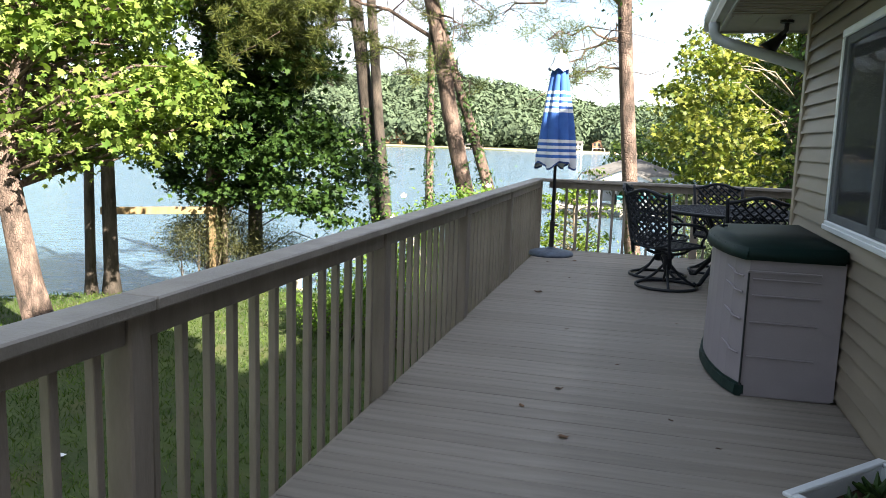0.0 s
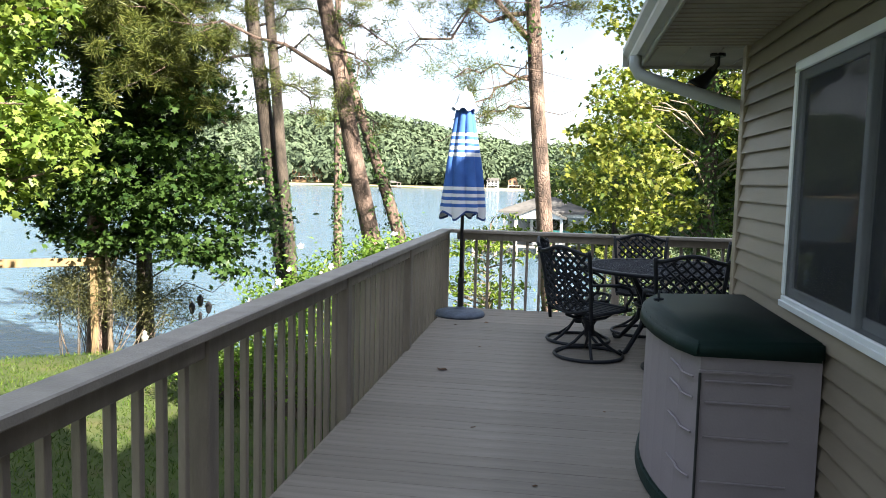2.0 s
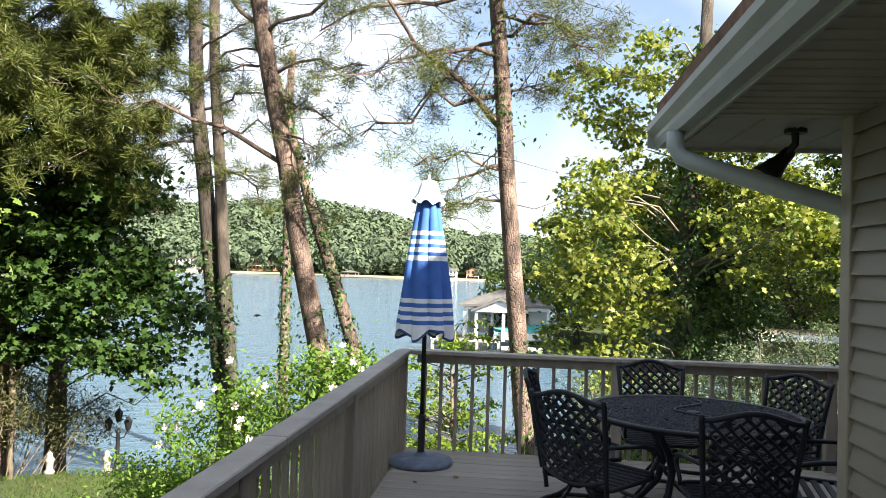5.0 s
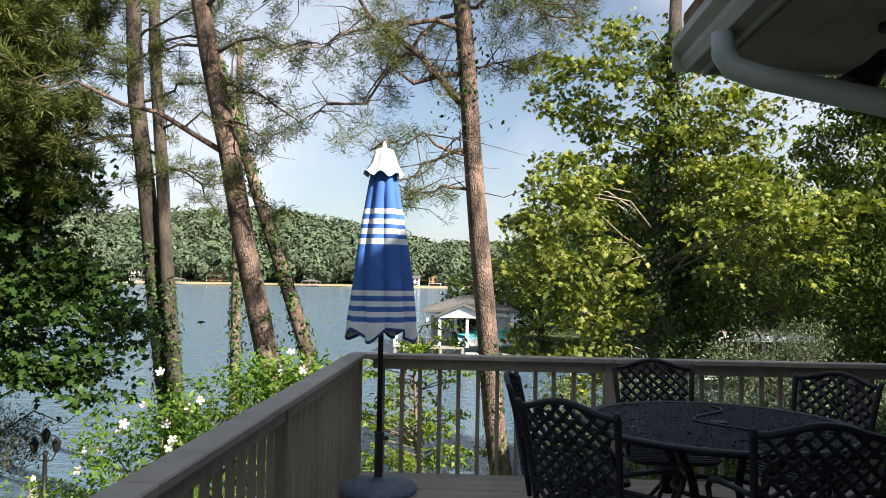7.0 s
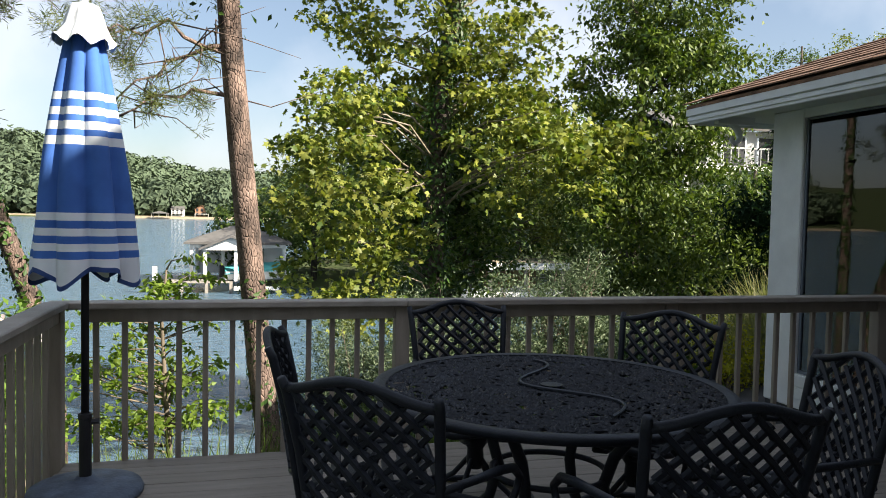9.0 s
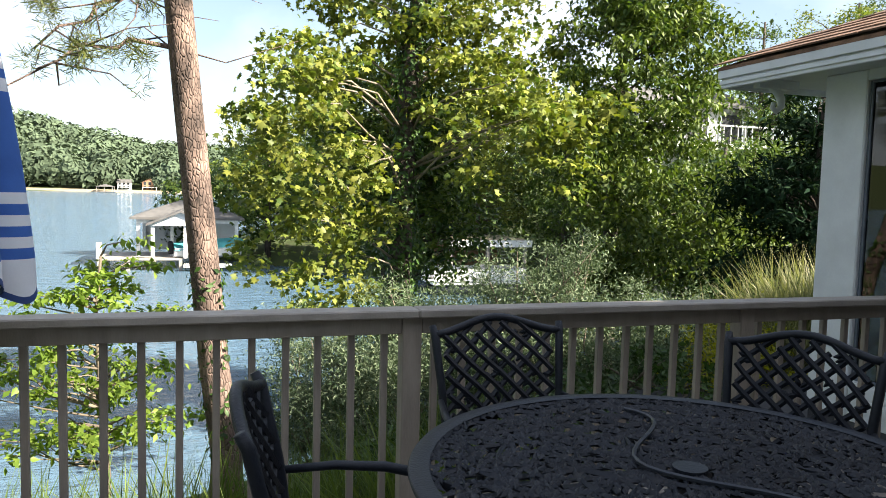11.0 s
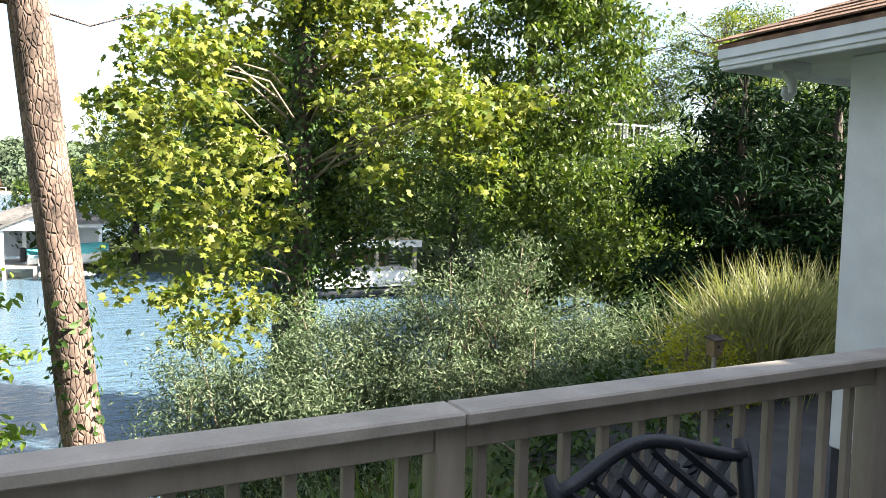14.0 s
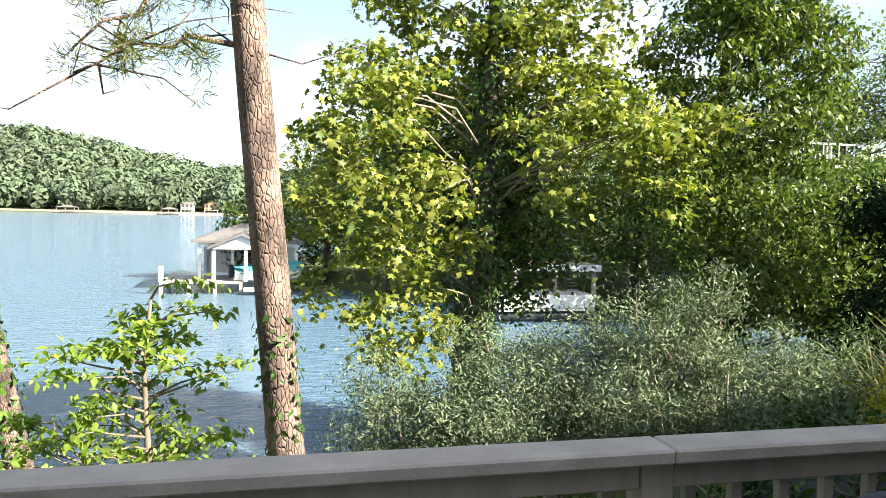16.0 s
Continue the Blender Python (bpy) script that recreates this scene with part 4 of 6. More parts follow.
# ---- swivel chairs ----
def chair():
    """Faces +y; origin under the swivel base."""
    ob = thing("patio_chair", "black cast-aluminium swivel chair with lattice back", "chair", group="chairs round the table")
    n = 40
    v, f = tube([(0.29 * math.cos(2 * math.pi * k / n), 0.29 * math.sin(2 * math.pi * k / n), 0.016) for k in range(n)], 0.015, 8, True)
    link_mesh("base_ring", v, f, M["iron"], ob, smooth=True)
    for k in range(4):
        a = math.pi / 4 + k * math.pi / 2
        pts = [(r * math.cos(a), r * math.sin(a), z) for r, z in ((0.285, 0.02), (0.2, 0.065), (0.12, 0.12), (0.06, 0.19), (0.025, 0.23))]
        v, f = tube(pts, 0.0135, 8)
        link_mesh("spoke", v, f, M["iron"], ob, smooth=True)
    v, f = lathe([(0.035, 0.17), (0.045, 0.2), (0.04, 0.27), (0.06, 0.3), (0.06, 0.33), (0.03, 0.35)], 16)
    link_mesh("hub", v, f, M["iron"], ob, smooth=True)
    for sx in (-0.09, 0.09):
        v, f = tube([(sx, -0.2, 0.37), (sx, -0.1, 0.335), (sx, 0.1, 0.335), (sx, 0.22, 0.37)], 0.014, 6)
        link_mesh("spring", v, f, M["iron"], ob, smooth=True)
    # seat frame and slats
    v, f = tube([(-0.25, -0.24, 0.41), (0.25, -0.24, 0.41), (0.27, 0.2, 0.42), (0.2, 0.27, 0.415), (-0.2, 0.27, 0.415), (-0.27, 0.2, 0.42)], 0.015, 8, True)
    link_mesh("seat_frame", v, f, M["iron"], ob, smooth=True)
    for i in range(7):
        yy = -0.19 + i * 0.068
        part("seat_slat", bx(-0.255, 0.255, yy - 0.02, yy + 0.02, 0.404, 0.416, 0.003), M["iron"], ob)
    # back: side posts that reach below the seat, arched top, lattice
    def lean(z):
        return -0.26 - 0.16 * (z - 0.4) - 0.10 * max(0, z - 0.75)

    def arch(x):
        return 0.93 + 0.027 * math.cos(2 * math.pi * x / 0.54)
    for s in (-1, 1):
        pts = [(s * 0.225, lean(0.33), 0.33), (s * 0.228, lean(0.45), 0.45), (s * 0.245, lean(0.7), 0.7), (s * 0.262, lean(0.9), 0.9), (s * 0.268, lean(0.93) - 0.01, 0.935)]
        v, f = tube(pts, [0.014, 0.015, 0.016, 0.017, 0.014], 8)
        link_mesh("back_post", v, f, M["iron"], ob, smooth=True)
    pts = [(x, lean(arch(x)) - 0.03 * (1 - (x / 0.26) ** 2), arch(x)) for x in np.linspace(-0.262, 0.262, 15)]
    v, f = tube(pts, 0.016, 8)
    link_mesh("top_rail", v, f, M["iron"], ob, smooth=True)
    pts = [(x, lean(0.46) - 0.03 * (1 - (x / 0.23) ** 2), 0.46 - 0.05 * (1 - (x / 0.23) ** 2)) for x in np.linspace(-0.23, 0.23, 11)]
    v, f = tube(pts, 0.012, 8)
    link_mesh("bottom_rail", v, f, M["iron"], ob, smooth=True)
    pcs = []
    for d in (-1, 1):
        for i in range(-4, 9):
            pts = []
            for t in np.linspace(0, 1, 15):
                z = 0.42 + 0.52 * t
                x = d * (-0.36 + i * 0.074 + 0.56 * t + 0.004 * math.sin(t * 18 + i))
                w = 0.235 + 0.05 * (z - 0.45)
                if abs(x) <= w and z <= arch(x) + 0.004 and z >= 0.46 - 0.05 * (1 - (x / 0.24) ** 2):
                    pts.append((x, lean(z) - 0.03 * (1 - (x / 0.26) ** 2) + 0.004 * d, z))
            if len(pts) > 2:
                pcs.append(tube(pts, 0.0115, 5))
    # small cast leaves at the crossings
    rng = random.Random(3)
    for i in range(46):
        x, z = rng.uniform(-0.22, 0.22), rng.uniform(0.47, 0.9)
        t = rng.uniform(0, 6.28)
        y = lean(z) - 0.03 * (1 - (x / 0.26) ** 2)
        pcs.append(tube([(x - 0.02 * math.cos(t), y, z - 0.02 * math.sin(t)), (x, y, z), (x + 0.02 * math.cos(t), y, z + 0.02 * math.sin(t))], [0.003, 0.011, 0.003], 5))
    v, f = join(*pcs)
    link_mesh("back_lattice", v, f, M["iron"], ob, "curved crossing lattice with cast leaves")
    # scrolled arms
    for s in (-1, 1):
        pts = [(s * 0.25, lean(0.66), 0.66), (s * 0.285, -0.15, 0.655), (s * 0.295, 0.0, 0.64), (s * 0.29, 0.13, 0.61), (s * 0.285, 0.2, 0.56), (s * 0.28, 0.19, 0.52), (s * 0.275, 0.14, 0.47), (s * 0.27, 0.15, 0.42)]
        v, f = tube(pts, [0.012, 0.014, 0.016, 0.016, 0.014, 0.013, 0.013, 0.013], 8)
        link_mesh("arm", v, f, M["iron"], ob, smooth=True)
    return ob


first = chair()
spots = [((1.32, 7.85), (0.66, 0.75)), ((1.13, 8.78), (1.0, -0.12)), ((2.1, 9.63), (0.02, -1.0)), ((3.06, 9.1), (-0.82, -0.57)), ((3.1, 7.95), (-0.97, 0.2)), ((2.25, 7.42), (0.02, 1.0))]
for i, ((bxx, byy), (fx, fy)) in enumerate(spots):
    L = math.hypot(fx, fy)
    fx, fy = fx / L, fy / L
    m = pose(bxx + fx * 0.345, byy + fy * 0.345, 0, 0, 0, math.degrees(math.atan2(-fx, fy)))
    if i == 0:
        first.matrix_basis = m
    else:
        copy_thing(first, m)


# ---- trough planter, leaves and litter ----
pl = thing("planter", "white plastic trough planter holding small green succulents", "planter", (2.09, 3.15, 0))
pl.rotation_euler = (0, 0, radians(46.5))
for a in ((-0.27, 0.27, -0.12, -0.105), (-0.27, 0.27, 0.105, 0.12), (-0.27, -0.255, -0.105, 0.105), (0.255, 0.27, -0.105, 0.105)):
    part("side", bx(*a, 0.0, 0.245, 0.003), M["vinyl"], pl)
for a in ((-0.285, 0.285, -0.135, -0.1), (-0.285, 0.285, 0.1, 0.135), (-0.285, -0.25, -0.1, 0.1), (0.25, 0.285, -0.1, 0.1)):
    part("lip", bx(*a, 0.246, 0.262, 0.004), M["vinyl"], pl)
part("soil", bx(-0.254, 0.254, -0.104, 0.104, 0.01, 0.19, 0), M["dead"], pl)
rng = random.Random(8)
for c in ((-0.1, 0.0), (0.1, 0.03)):
    pcs = []
    for k in range(16):
        a, el = rng.uniform(0, 6.28), rng.uniform(0.4, 1.3)
        L = rng.uniform(0.06, 0.11)
        d = Vector((math.cos(a) * math.cos(el), math.sin(a) * math.cos(el), math.sin(el)))
        p = Vector((c[0], c[1], 0.19))
        pcs.append(tube([p, p + d * L * 0.5, p + d * L], [0.012, 0.014, 0.002], 5))
    v, f = join(*pcs)
    link_mesh("succulent", v, f, M["l_ivy"], pl, "spiky green succulent")

leaf_v = [(-0.03, 0, 0.004), (-0.01, -0.018, 0.012), (0.02, -0.016, 0.006), (0.04, 0, 0.014), (0.02, 0.017, 0.004), (-0.012, 0.019, 0.01), (0.0, 0.0, 0.002)]
leaf_f = [(0, 1, 6), (1, 2, 6), (2, 3, 6), (3, 4, 6), (4, 5, 6), (5, 0, 6)]
lm = bpy.data.meshes.new("fallen_leaf")
lm.from_pydata(leaf_v, [], leaf_f)
lm.materials.append(M["dead"])
for (x, y, s) in ((0.41, 7.31, 1.3), (0.55, 9.35, 1.1), (0.25, 9.15, 0.8), (0.9, 4.6, 0.8), (1.0, 3.9, 0.9), (0.8, 6.0, 0.6), (1.5, 4.3, 0.5), (1.2, 5.2, 0.5), (1.6, 6.5, 0.5), (0.75, 4.25, 0.7), (0.6, 8.2, 0.6), (1.7, 4.0, 0.5)):
    ob = new("fallen_leaf", lm)
    ob.location, ob.rotation_euler, ob.scale = (x, y, 0.001), (0, 0, rng.uniform(0, 6)), (s, s, s)
    tagged(ob, "curled dry brown leaf lying on the deck", "leaf", "fallen leaves on the deck")


# ---- plants ----
def fast_mesh(name, V, nv, F, mat, parent=None):
    """V: (n, nv, 3) vertices of n alike pieces; F: faces of one piece."""
    n = len(V)
    me = bpy.data.meshes.new(name)
    me.vertices.add(n * nv)
    me.vertices.foreach_set("co", np.ascontiguousarray(V, dtype=np.float32).ravel())
    flat = np.concatenate([np.array(q) for q in F])
    lens = np.array([len(q) for q in F])
    loops = (np.arange(n)[:, None] * nv + flat[None, :]).ravel()
    me.loops.add(len(loops))
    me.loops.foreach_set("vertex_index", loops.astype(np.int32))
    starts = np.concatenate([[0], np.cumsum(lens)[:-1]])
    st = (np.arange(n)[:, None] * len(flat) + starts[None, :]).ravel()
    me.polygons.add(len(st))
    me.polygons.foreach_set("loop_start", st.astype(np.int32))
    me.update(calc_edges=True)
    me.materials.append(mat)
    ob = new(name, me)
    if parent is not None:
        ob.parent = parent
    return ob


OVAL = (np.array([(0, 0, 0), (0.45, -0.26, 0.07), (1, 0, -0.04), (0.45, 0.26, 0.07)]), [(0, 1, 2), (0, 2, 3)])
SLIM = (np.array([(0, 0, 0), (0.4, -0.13, 0.04), (1, 0, -0.08), (0.4, 0.13, 0.04)]), [(0, 1, 2), (0, 2, 3)])
LOBED = (np.array([(0, 0, 0), (0.1, -0.42, -0.05), (0.42, -0.26, 0.05), (0.66, -0.5, -0.06), (0.68, -0.17, 0.03), (1.0, 0, -0.1), (0.68, 0.17, 0.03), (0.66, 0.5, -0.06), (0.42, 0.26, 0.05), (0.1, 0.42, -0.05)]),
         [(0, 1, 2, 8, 9), (2, 3, 4, 6, 7, 8), (4, 5, 6)])
NEEDLE = (np.array([(0, -0.025, 0), (0, 0.025, 0), (0.6, 0.045, 0.02), (1, 0, 0), (0.6, -0.045, 0.02)]), [(0, 1, 2, 3, 4)])
BLADE = (np.array([(0, -0.006, 0), (0, 0.006, 0), (0.55, 0.0055, 0.0), (0.55, -0.0055, 0.0), (1, 0, -0.22)]), [(0, 1, 2, 3), (3, 2, 4)])


def frames_of(rng, n, droop=0.0, flat=0.6):
    """Random leaf frames: the leaf's own direction, its side and its face."""
    d = rng.normal(size=(n, 3))
    d[:, 2] = d[:, 2] * (1 - flat * 0.6) - droop
    d /= np.linalg.norm(d, axis=1)[:, None]
    up = rng.normal(size=(n, 3)) * 0.6 + np.array([0, 0, 1.0])
    s = np.cross(up, d)
    s /= np.linalg.norm(s, axis=1)[:, None] + 1e-9
    u = np.cross(d, s)
    return d, s, u


def foliage(name, centers, size, shape, mat, rng, parent=None, droop=0.3, flat=0.6, vary=0.35, dirs=None, out=None):
    T, F = shape
    n = len(centers)
    d, s, u = frames_of(rng, n, droop, flat)
    if dirs is not None:
        d = dirs / (np.linalg.norm(dirs, axis=1)[:, None] + 1e-9)
        s = np.cross(rng.normal(size=(n, 3)), d)
        s /= np.linalg.norm(s, axis=1)[:, None] + 1e-9
        u = np.cross(d, s)
    if out is not None:
        # leaves lie on the skin of their crowns
        u = out + rng.normal(size=(n, 3)) * 0.2
        u /= np.linalg.norm(u, axis=1)[:, None] + 1e-9
        d = np.cross(u, rng.normal(size=(n, 3)))
        d /= np.linalg.norm(d, axis=1)[:, None] + 1e-9
        s = np.cross(u, d)
    k = size * (1 + vary * rng.uniform(-1, 1, n))
    V = centers[:, None, :] + k[:, None, None] * (T[None, :, 0:1] * d[:, None] + T[None, :, 1:2] * s[:, None] + T[None, :, 2:3] * u[:, None])
    return fast_mesh(name, V, len(T), F, mat, parent)


def clumps_in(rng, shells, count):
    """Clump centres inside ellipsoids (centre, radii), denser near their skins."""
    out = []
    vol = np.array([r[0] * r[1] * r[2] for _, r in shells])
    for i in rng.choice(len(shells), count, p=vol / vol.sum()):
        c, r = shells[i]
        d = rng.normal(size=3)
        d /= np.linalg.norm(d)
        out.append(np.array(c) + d * np.array(r) * (0.35 + 0.65 * rng.random() ** 0.5))
    return np.array(out)


def in_clumps(rng, cl, per, spread, squash=0.6):
    n = len(cl)
    k = rng.poisson(per, n)
    base = np.repeat(cl, k, axis=0)
    sp = np.repeat(spread * rng.uniform(0.6, 1.4, n), k)
    off = rng.normal(size=(len(base), 3)) * sp[:, None]
    off[:, 2] *= squash
    return base + off


def limbs(rng, trunk, radii, cl, r0=0.05, sag=0.1, twig=0.006):
    """Limbs from a trunk's points to the clumps."""
    pcs = []
    tp = np.array(trunk, float)
    # densify the trunk
    dense = np.concatenate([tp[i] + np.linspace(0, 1, 9)[:, None] * (tp[i + 1] - tp[i]) for i in range(len(tp) - 1)])
    for c in cl:
        d = c - dense
        want = np.hypot(d[:, 0], d[:, 1]) * 0.35
        cost = np.abs(d[:, 2] - want) + 0.3 * np.linalg.norm(d, axis=1)
        s = dense[int(np.argmin(cost))]
        m1 = s + (c - s) * 0.4 + rng.normal(size=3) * 0.12 * np.linalg.norm(c - s) * 0.5 + np.array([0, 0, sag])
        m2 = s + (c - s) * 0.75 + rng.normal(size=3) * 0.1 * np.linalg.norm(c - s) * 0.4 + np.array([0, 0, sag * 0.6])
        rr = min(r0, 0.012 + 0.014 * np.linalg.norm(c - s))
        pcs.append(tube([s, m1, m2, c], [rr, rr * 0.7, rr * 0.45, twig], 5))
    return join(*pcs) if pcs else ([], [])


def tree(name, label, category, trunk, radii, shells, count, per, size, shape, leaf, bark, seed, spread=0.3, droop=0.3, limb_r=0.06, sag=0.1, squash=0.6, group="", nlimb=None, flat=0.6, ivy=None, limb_bark=None):
    rng = np.random.default_rng(seed)
    ob = thing(name, label, category, tuple(trunk[0]), group)
    off = np.array(trunk[0], float)
    v, f = tube([Vector(p) - Vector(off) for p in trunk], radii, 12)
    link_mesh("trunk", v, f, bark, ob, smooth=True)
    cl = clumps_in(rng, shells, count)
    v, f = limbs(rng, [np.array(p) - off for p in trunk], radii, (cl - off)[: (nlimb or count)], limb_r, sag)
    if v:
        link_mesh("branch_structure", v, f, limb_bark or bark, ob, smooth=True)
    pts = in_clumps(rng, cl, per, spread, squash) - off
    foliage("crown", pts, size, shape, leaf, rng, ob, droop, flat)
    if ivy:
        ivy_on(rng, ob, off, trunk, radii, *ivy)
    return ob


def ivy_on(rng, ob, off, trunk, radii, z0, z1, n, size=0.075, thick=0.10, mat="l_ivy"):
    tp = np.array(trunk, float)
    z = rng.uniform(z0, z1, n)
    x, y = np.interp(z, tp[:, 2], tp[:, 0]), np.interp(z, tp[:, 2], tp[:, 1])
    r = np.interp(z, tp[:, 2], np.array(radii)) + thick * rng.random(n) ** 1.5 * (0.7 + 0.5 * np.sin(z * 4))
    a = rng.uniform(0, 2 * np.pi, n)
    P = np.stack([x + r * np.cos(a), y + r * np.sin(a), z], 1) - off
    foliage("ivy", P, size, OVAL, M[mat], rng, ob, out=np.stack([np.cos(a), np.sin(a), 0 * a + 0.3], 1))


def pine(name, label, trunk, radii, boughs, seed, ivy=None, tufts=120, needle=0.13, spread=0.28, bark="bark", twigs=0, lush=1.0):
    """A pine: boughs are (start z, end point, tufts along the outer part)."""
    rng = np.random.default_rng(seed)
    off = np.array(trunk[0], float)
    ob = thing(name, label, "pine tree", tuple(trunk[0]))
    v, f = tube([Vector(p) - Vector(off) for p in trunk], radii, 14)
    link_mesh("trunk", v, f, M[bark], ob, smooth=True)
    tp = np.array(trunk, float)
    cents = []
    for z, end, k in boughs:
        s = np.array([np.interp(z, tp[:, 2], tp[:, 0]), np.interp(z, tp[:, 2], tp[:, 1]), z])
        e = np.array(end, float)
        L = np.linalg.norm(e - s)
        pts = [s + (e - s) * t + (rng.normal(size=3) * 0.05 * L * math.sin(math.pi * t)) + np.array([0, 0, 0.10 * L * math.sin(math.pi * t)]) for t in np.linspace(0, 1, 7)]
        v, f = tube([Vector(p - off) for p in pts], [0.042 * min(1, L / 2.5) * (1 - 0.85 * t) + 0.005 for t in np.linspace(0, 1, 7)], 6)
        pcs = [(v, f)]
        for _ in range(int(k * lush)):
            t = rng.uniform(0.3, 1.0)
            p = np.array([np.interp(t, np.linspace(0, 1, 7), [q[i] for q in pts]) for i in range(3)])
            q = p + rng.normal(size=3) * np.array([0.42, 0.42, 0.26]) * min(1.4, 0.5 + L / 4) + np.array([0, 0, -0.05])
            m = (p + q) / 2 + rng.normal(size=3) * 0.08
            pcs.append(tube([Vector(p - off), Vector(m - off), Vector(q - off)], [0.009, 0.006, 0.003], 4))
            cents += [q, (q + m) / 2, m, q + rng.normal(size=3) * 0.08, q + rng.normal(size=3) * 0.08]
        for _ in range(twigs):
            t = rng.uniform(0.1, 0.9)
            p = np.array([np.interp(t, np.linspace(0, 1, 7), [q[i] for q in pts]) for i in range(3)])
            q = p + rng.normal(size=3) * np.array([0.5, 0.5, 0.3])
            m = (p + q) / 2 + rng.normal(size=3) * 0.12
            pcs.append(tube([Vector(p - off), Vector(m - off), Vector(q - off)], [0.010, 0.006, 0.002], 4))
        v, f = join(*pcs)
        link_mesh("bough", v, f, M[bark], ob, smooth=True)
    cents = np.array(cents)
    if len(cents):
        c = np.repeat(cents, tufts // 4, axis=0)
        o = rng.normal(size=c.shape)
        o[:, 2] = o[:, 2] * 0.8 + 0.15
        foliage("needles", c + o * 0.03 + rng.normal(size=c.shape) * 0.035 - off, needle, NEEDLE, M["l_pine"], rng, ob, dirs=o, vary=0.3)
    if ivy:
        for z0, z1, n, sz, th in ivy:
            ivy_on(rng, ob, off, trunk, radii, z0, z1, n, sz, th)
    return ob


def gz(x, y):
    return float(ground_z(x, y))


def up_trunk(points, r0, r1):
    """Points from the ground up, with the foot on the ground."""
    x, y = points[0][:2]
    pts = [(x, y, gz(x, y) - 0.15)] + list(points)
    rad = [r0 * 1.5] + [r0 + (r1 - r0) * i / (len(points) - 1) for i in range(len(points))]
    return pts, rad


# pine beside the lake end of the deck
tp, tr = up_trunk([(1.22, 14.36, -1.17), (1.1, 14.36, -0.27), (0.98, 14.34, 1.03), (0.86, 14.36, 2.23), (0.77, 14.37, 3.23), (0.66, 14.37, 4.63), (0.56, 14.35, 5.63), (0.5, 14.31, 7.73), (0.55, 14.31, 10.23)], 0.145, 0.10)
bo = [(3.68, (-0.5, 14.13, 4.73), 7), (3.74, (-2.55, 13.98, 6.64), 18), (4.82, (-1.16, 13.65, 4.32), 16), (5.05, (-0.83, 14.94, 3.95), 14), (5.42, (1.95, 13.98, 4.82), 18), (5.14, (2.26, 14.77, 5.14), 18), (5.81, (1.33, 13.29, 5.41), 16),
      (6.42, (-1.76, 13.66, 6.12), 16), (6.74, (2.66, 14.37, 6.44), 18), (3.23, (-0.4, 14.33, 2.58), 7), (2.68, (-0.35, 14.13, 2.38), 3), (3.13, (-0.55, 14.03, 3.13), 9), (4.34, (1.56, 14.59, 4.34), 9), (7.43, (-1.45, 14.05, 7.53), 14), (7.62, (1.95, 13.98, 7.82), 14), (4.24, (-1.44, 14.45, 3.64), 9), (5.75, (-2.14, 14.47, 5.25), 14)]
pine("pine_tree", "tall pine with flaking red-brown bark at the water", tp, tr, bo, 1, ivy=[(-1.15, 0.65, 260, 0.07, 0.05), (3.35, 6.35, 260, 0.08, 0.5)], twigs=10, needle=0.072, tufts=200)

# leaning pine with the long bare limb
tp, tr = up_trunk([(-1.86, 16.06, -1.72), (-2.27, 15.91, -0.12), (-2.72, 15.83, 1.88), (-3.02, 15.79, 3.48), (-3.32, 15.69, 4.88), (-3.52, 15.6, 6.08), (-3.82, 15.5, 8.28), (-4.02, 15.41, 10.28)], 0.19, 0.12)
bo = [(3.34, (-5.94, 14.75, 4.24), 7), (4.86, (-1.52, 15.35, 4.96), 10), (4.49, (-1.91, 16.26, 3.89), 9), (5.56, (-1.23, 15.25, 6.06), 14), (5.69, (-5.33, 15.13, 6.69), 16), (6.66, (-1.53, 15.25, 7.26), 14), (6.61, (-5.72, 15.54, 7.51), 14), (3.96, (-2.23, 15.27, 3.36), 5), (5.1, (-4.71, 15.92, 4.7), 10), (2.77, (-2.22, 15.67, 2.47), 3)]
pine("pine_tree", "leaning pine with a long bare limb and ivy at its foot", tp, tr, bo, 2, ivy=[(-2.25, 0.95, 380, 0.075, 0.22)], twigs=9, needle=0.1, tufts=160)

# twin pines wrapped in ivy; dark bark colour stands in for neighbouring trees' shade
tp, tr = up_trunk([(-6.05, 21.4, -2.16), (-6.3, 21.38, -0.76), (-6.6, 21.36, 1.44), (-6.8, 21.27, 3.44), (-7.06, 21.12, 5.64), (-7.16, 21.08, 7.64), (-7.31, 20.98, 10.44)], 0.24, 0.15)
bo = [(4.66, (-9.22, 20.62, 3.96), 12), (5.42, (-4.81, 20.93, 5.62), 10), (6.26, (-9.42, 20.62, 6.66), 16), (6.81, (-5.01, 20.73, 7.41), 14), (3.72, (-5.21, 21.03, 3.62), 8), (4.43, (-5.1, 21.33, 2.93), 8)]
pine("pine_tree", "pine trunk wrapped in ivy near the lake, shade in bark colour", tp, tr, bo, 3, ivy=[(-2.85, 2.2, 1500, 0.10, 0.16)], twigs=7, bark="bark2", lush=1.2)
tp, tr = up_trunk([(-5.9, 21.15, -2.17), (-6, 21.15, -0.37), (-6.25, 21.16, 1.84), (-6.4, 21.16, 3.84), (-6.65, 21.16, 6.44), (-6.76, 21.07, 9.84)], 0.17, 0.12)
bo = [(4.81, (-4.41, 20.72, 4.81), 8), (6.63, (-4.8, 21.53, 7.23), 12), (7.47, (-8.4, 21.6, 8.07), 12)]
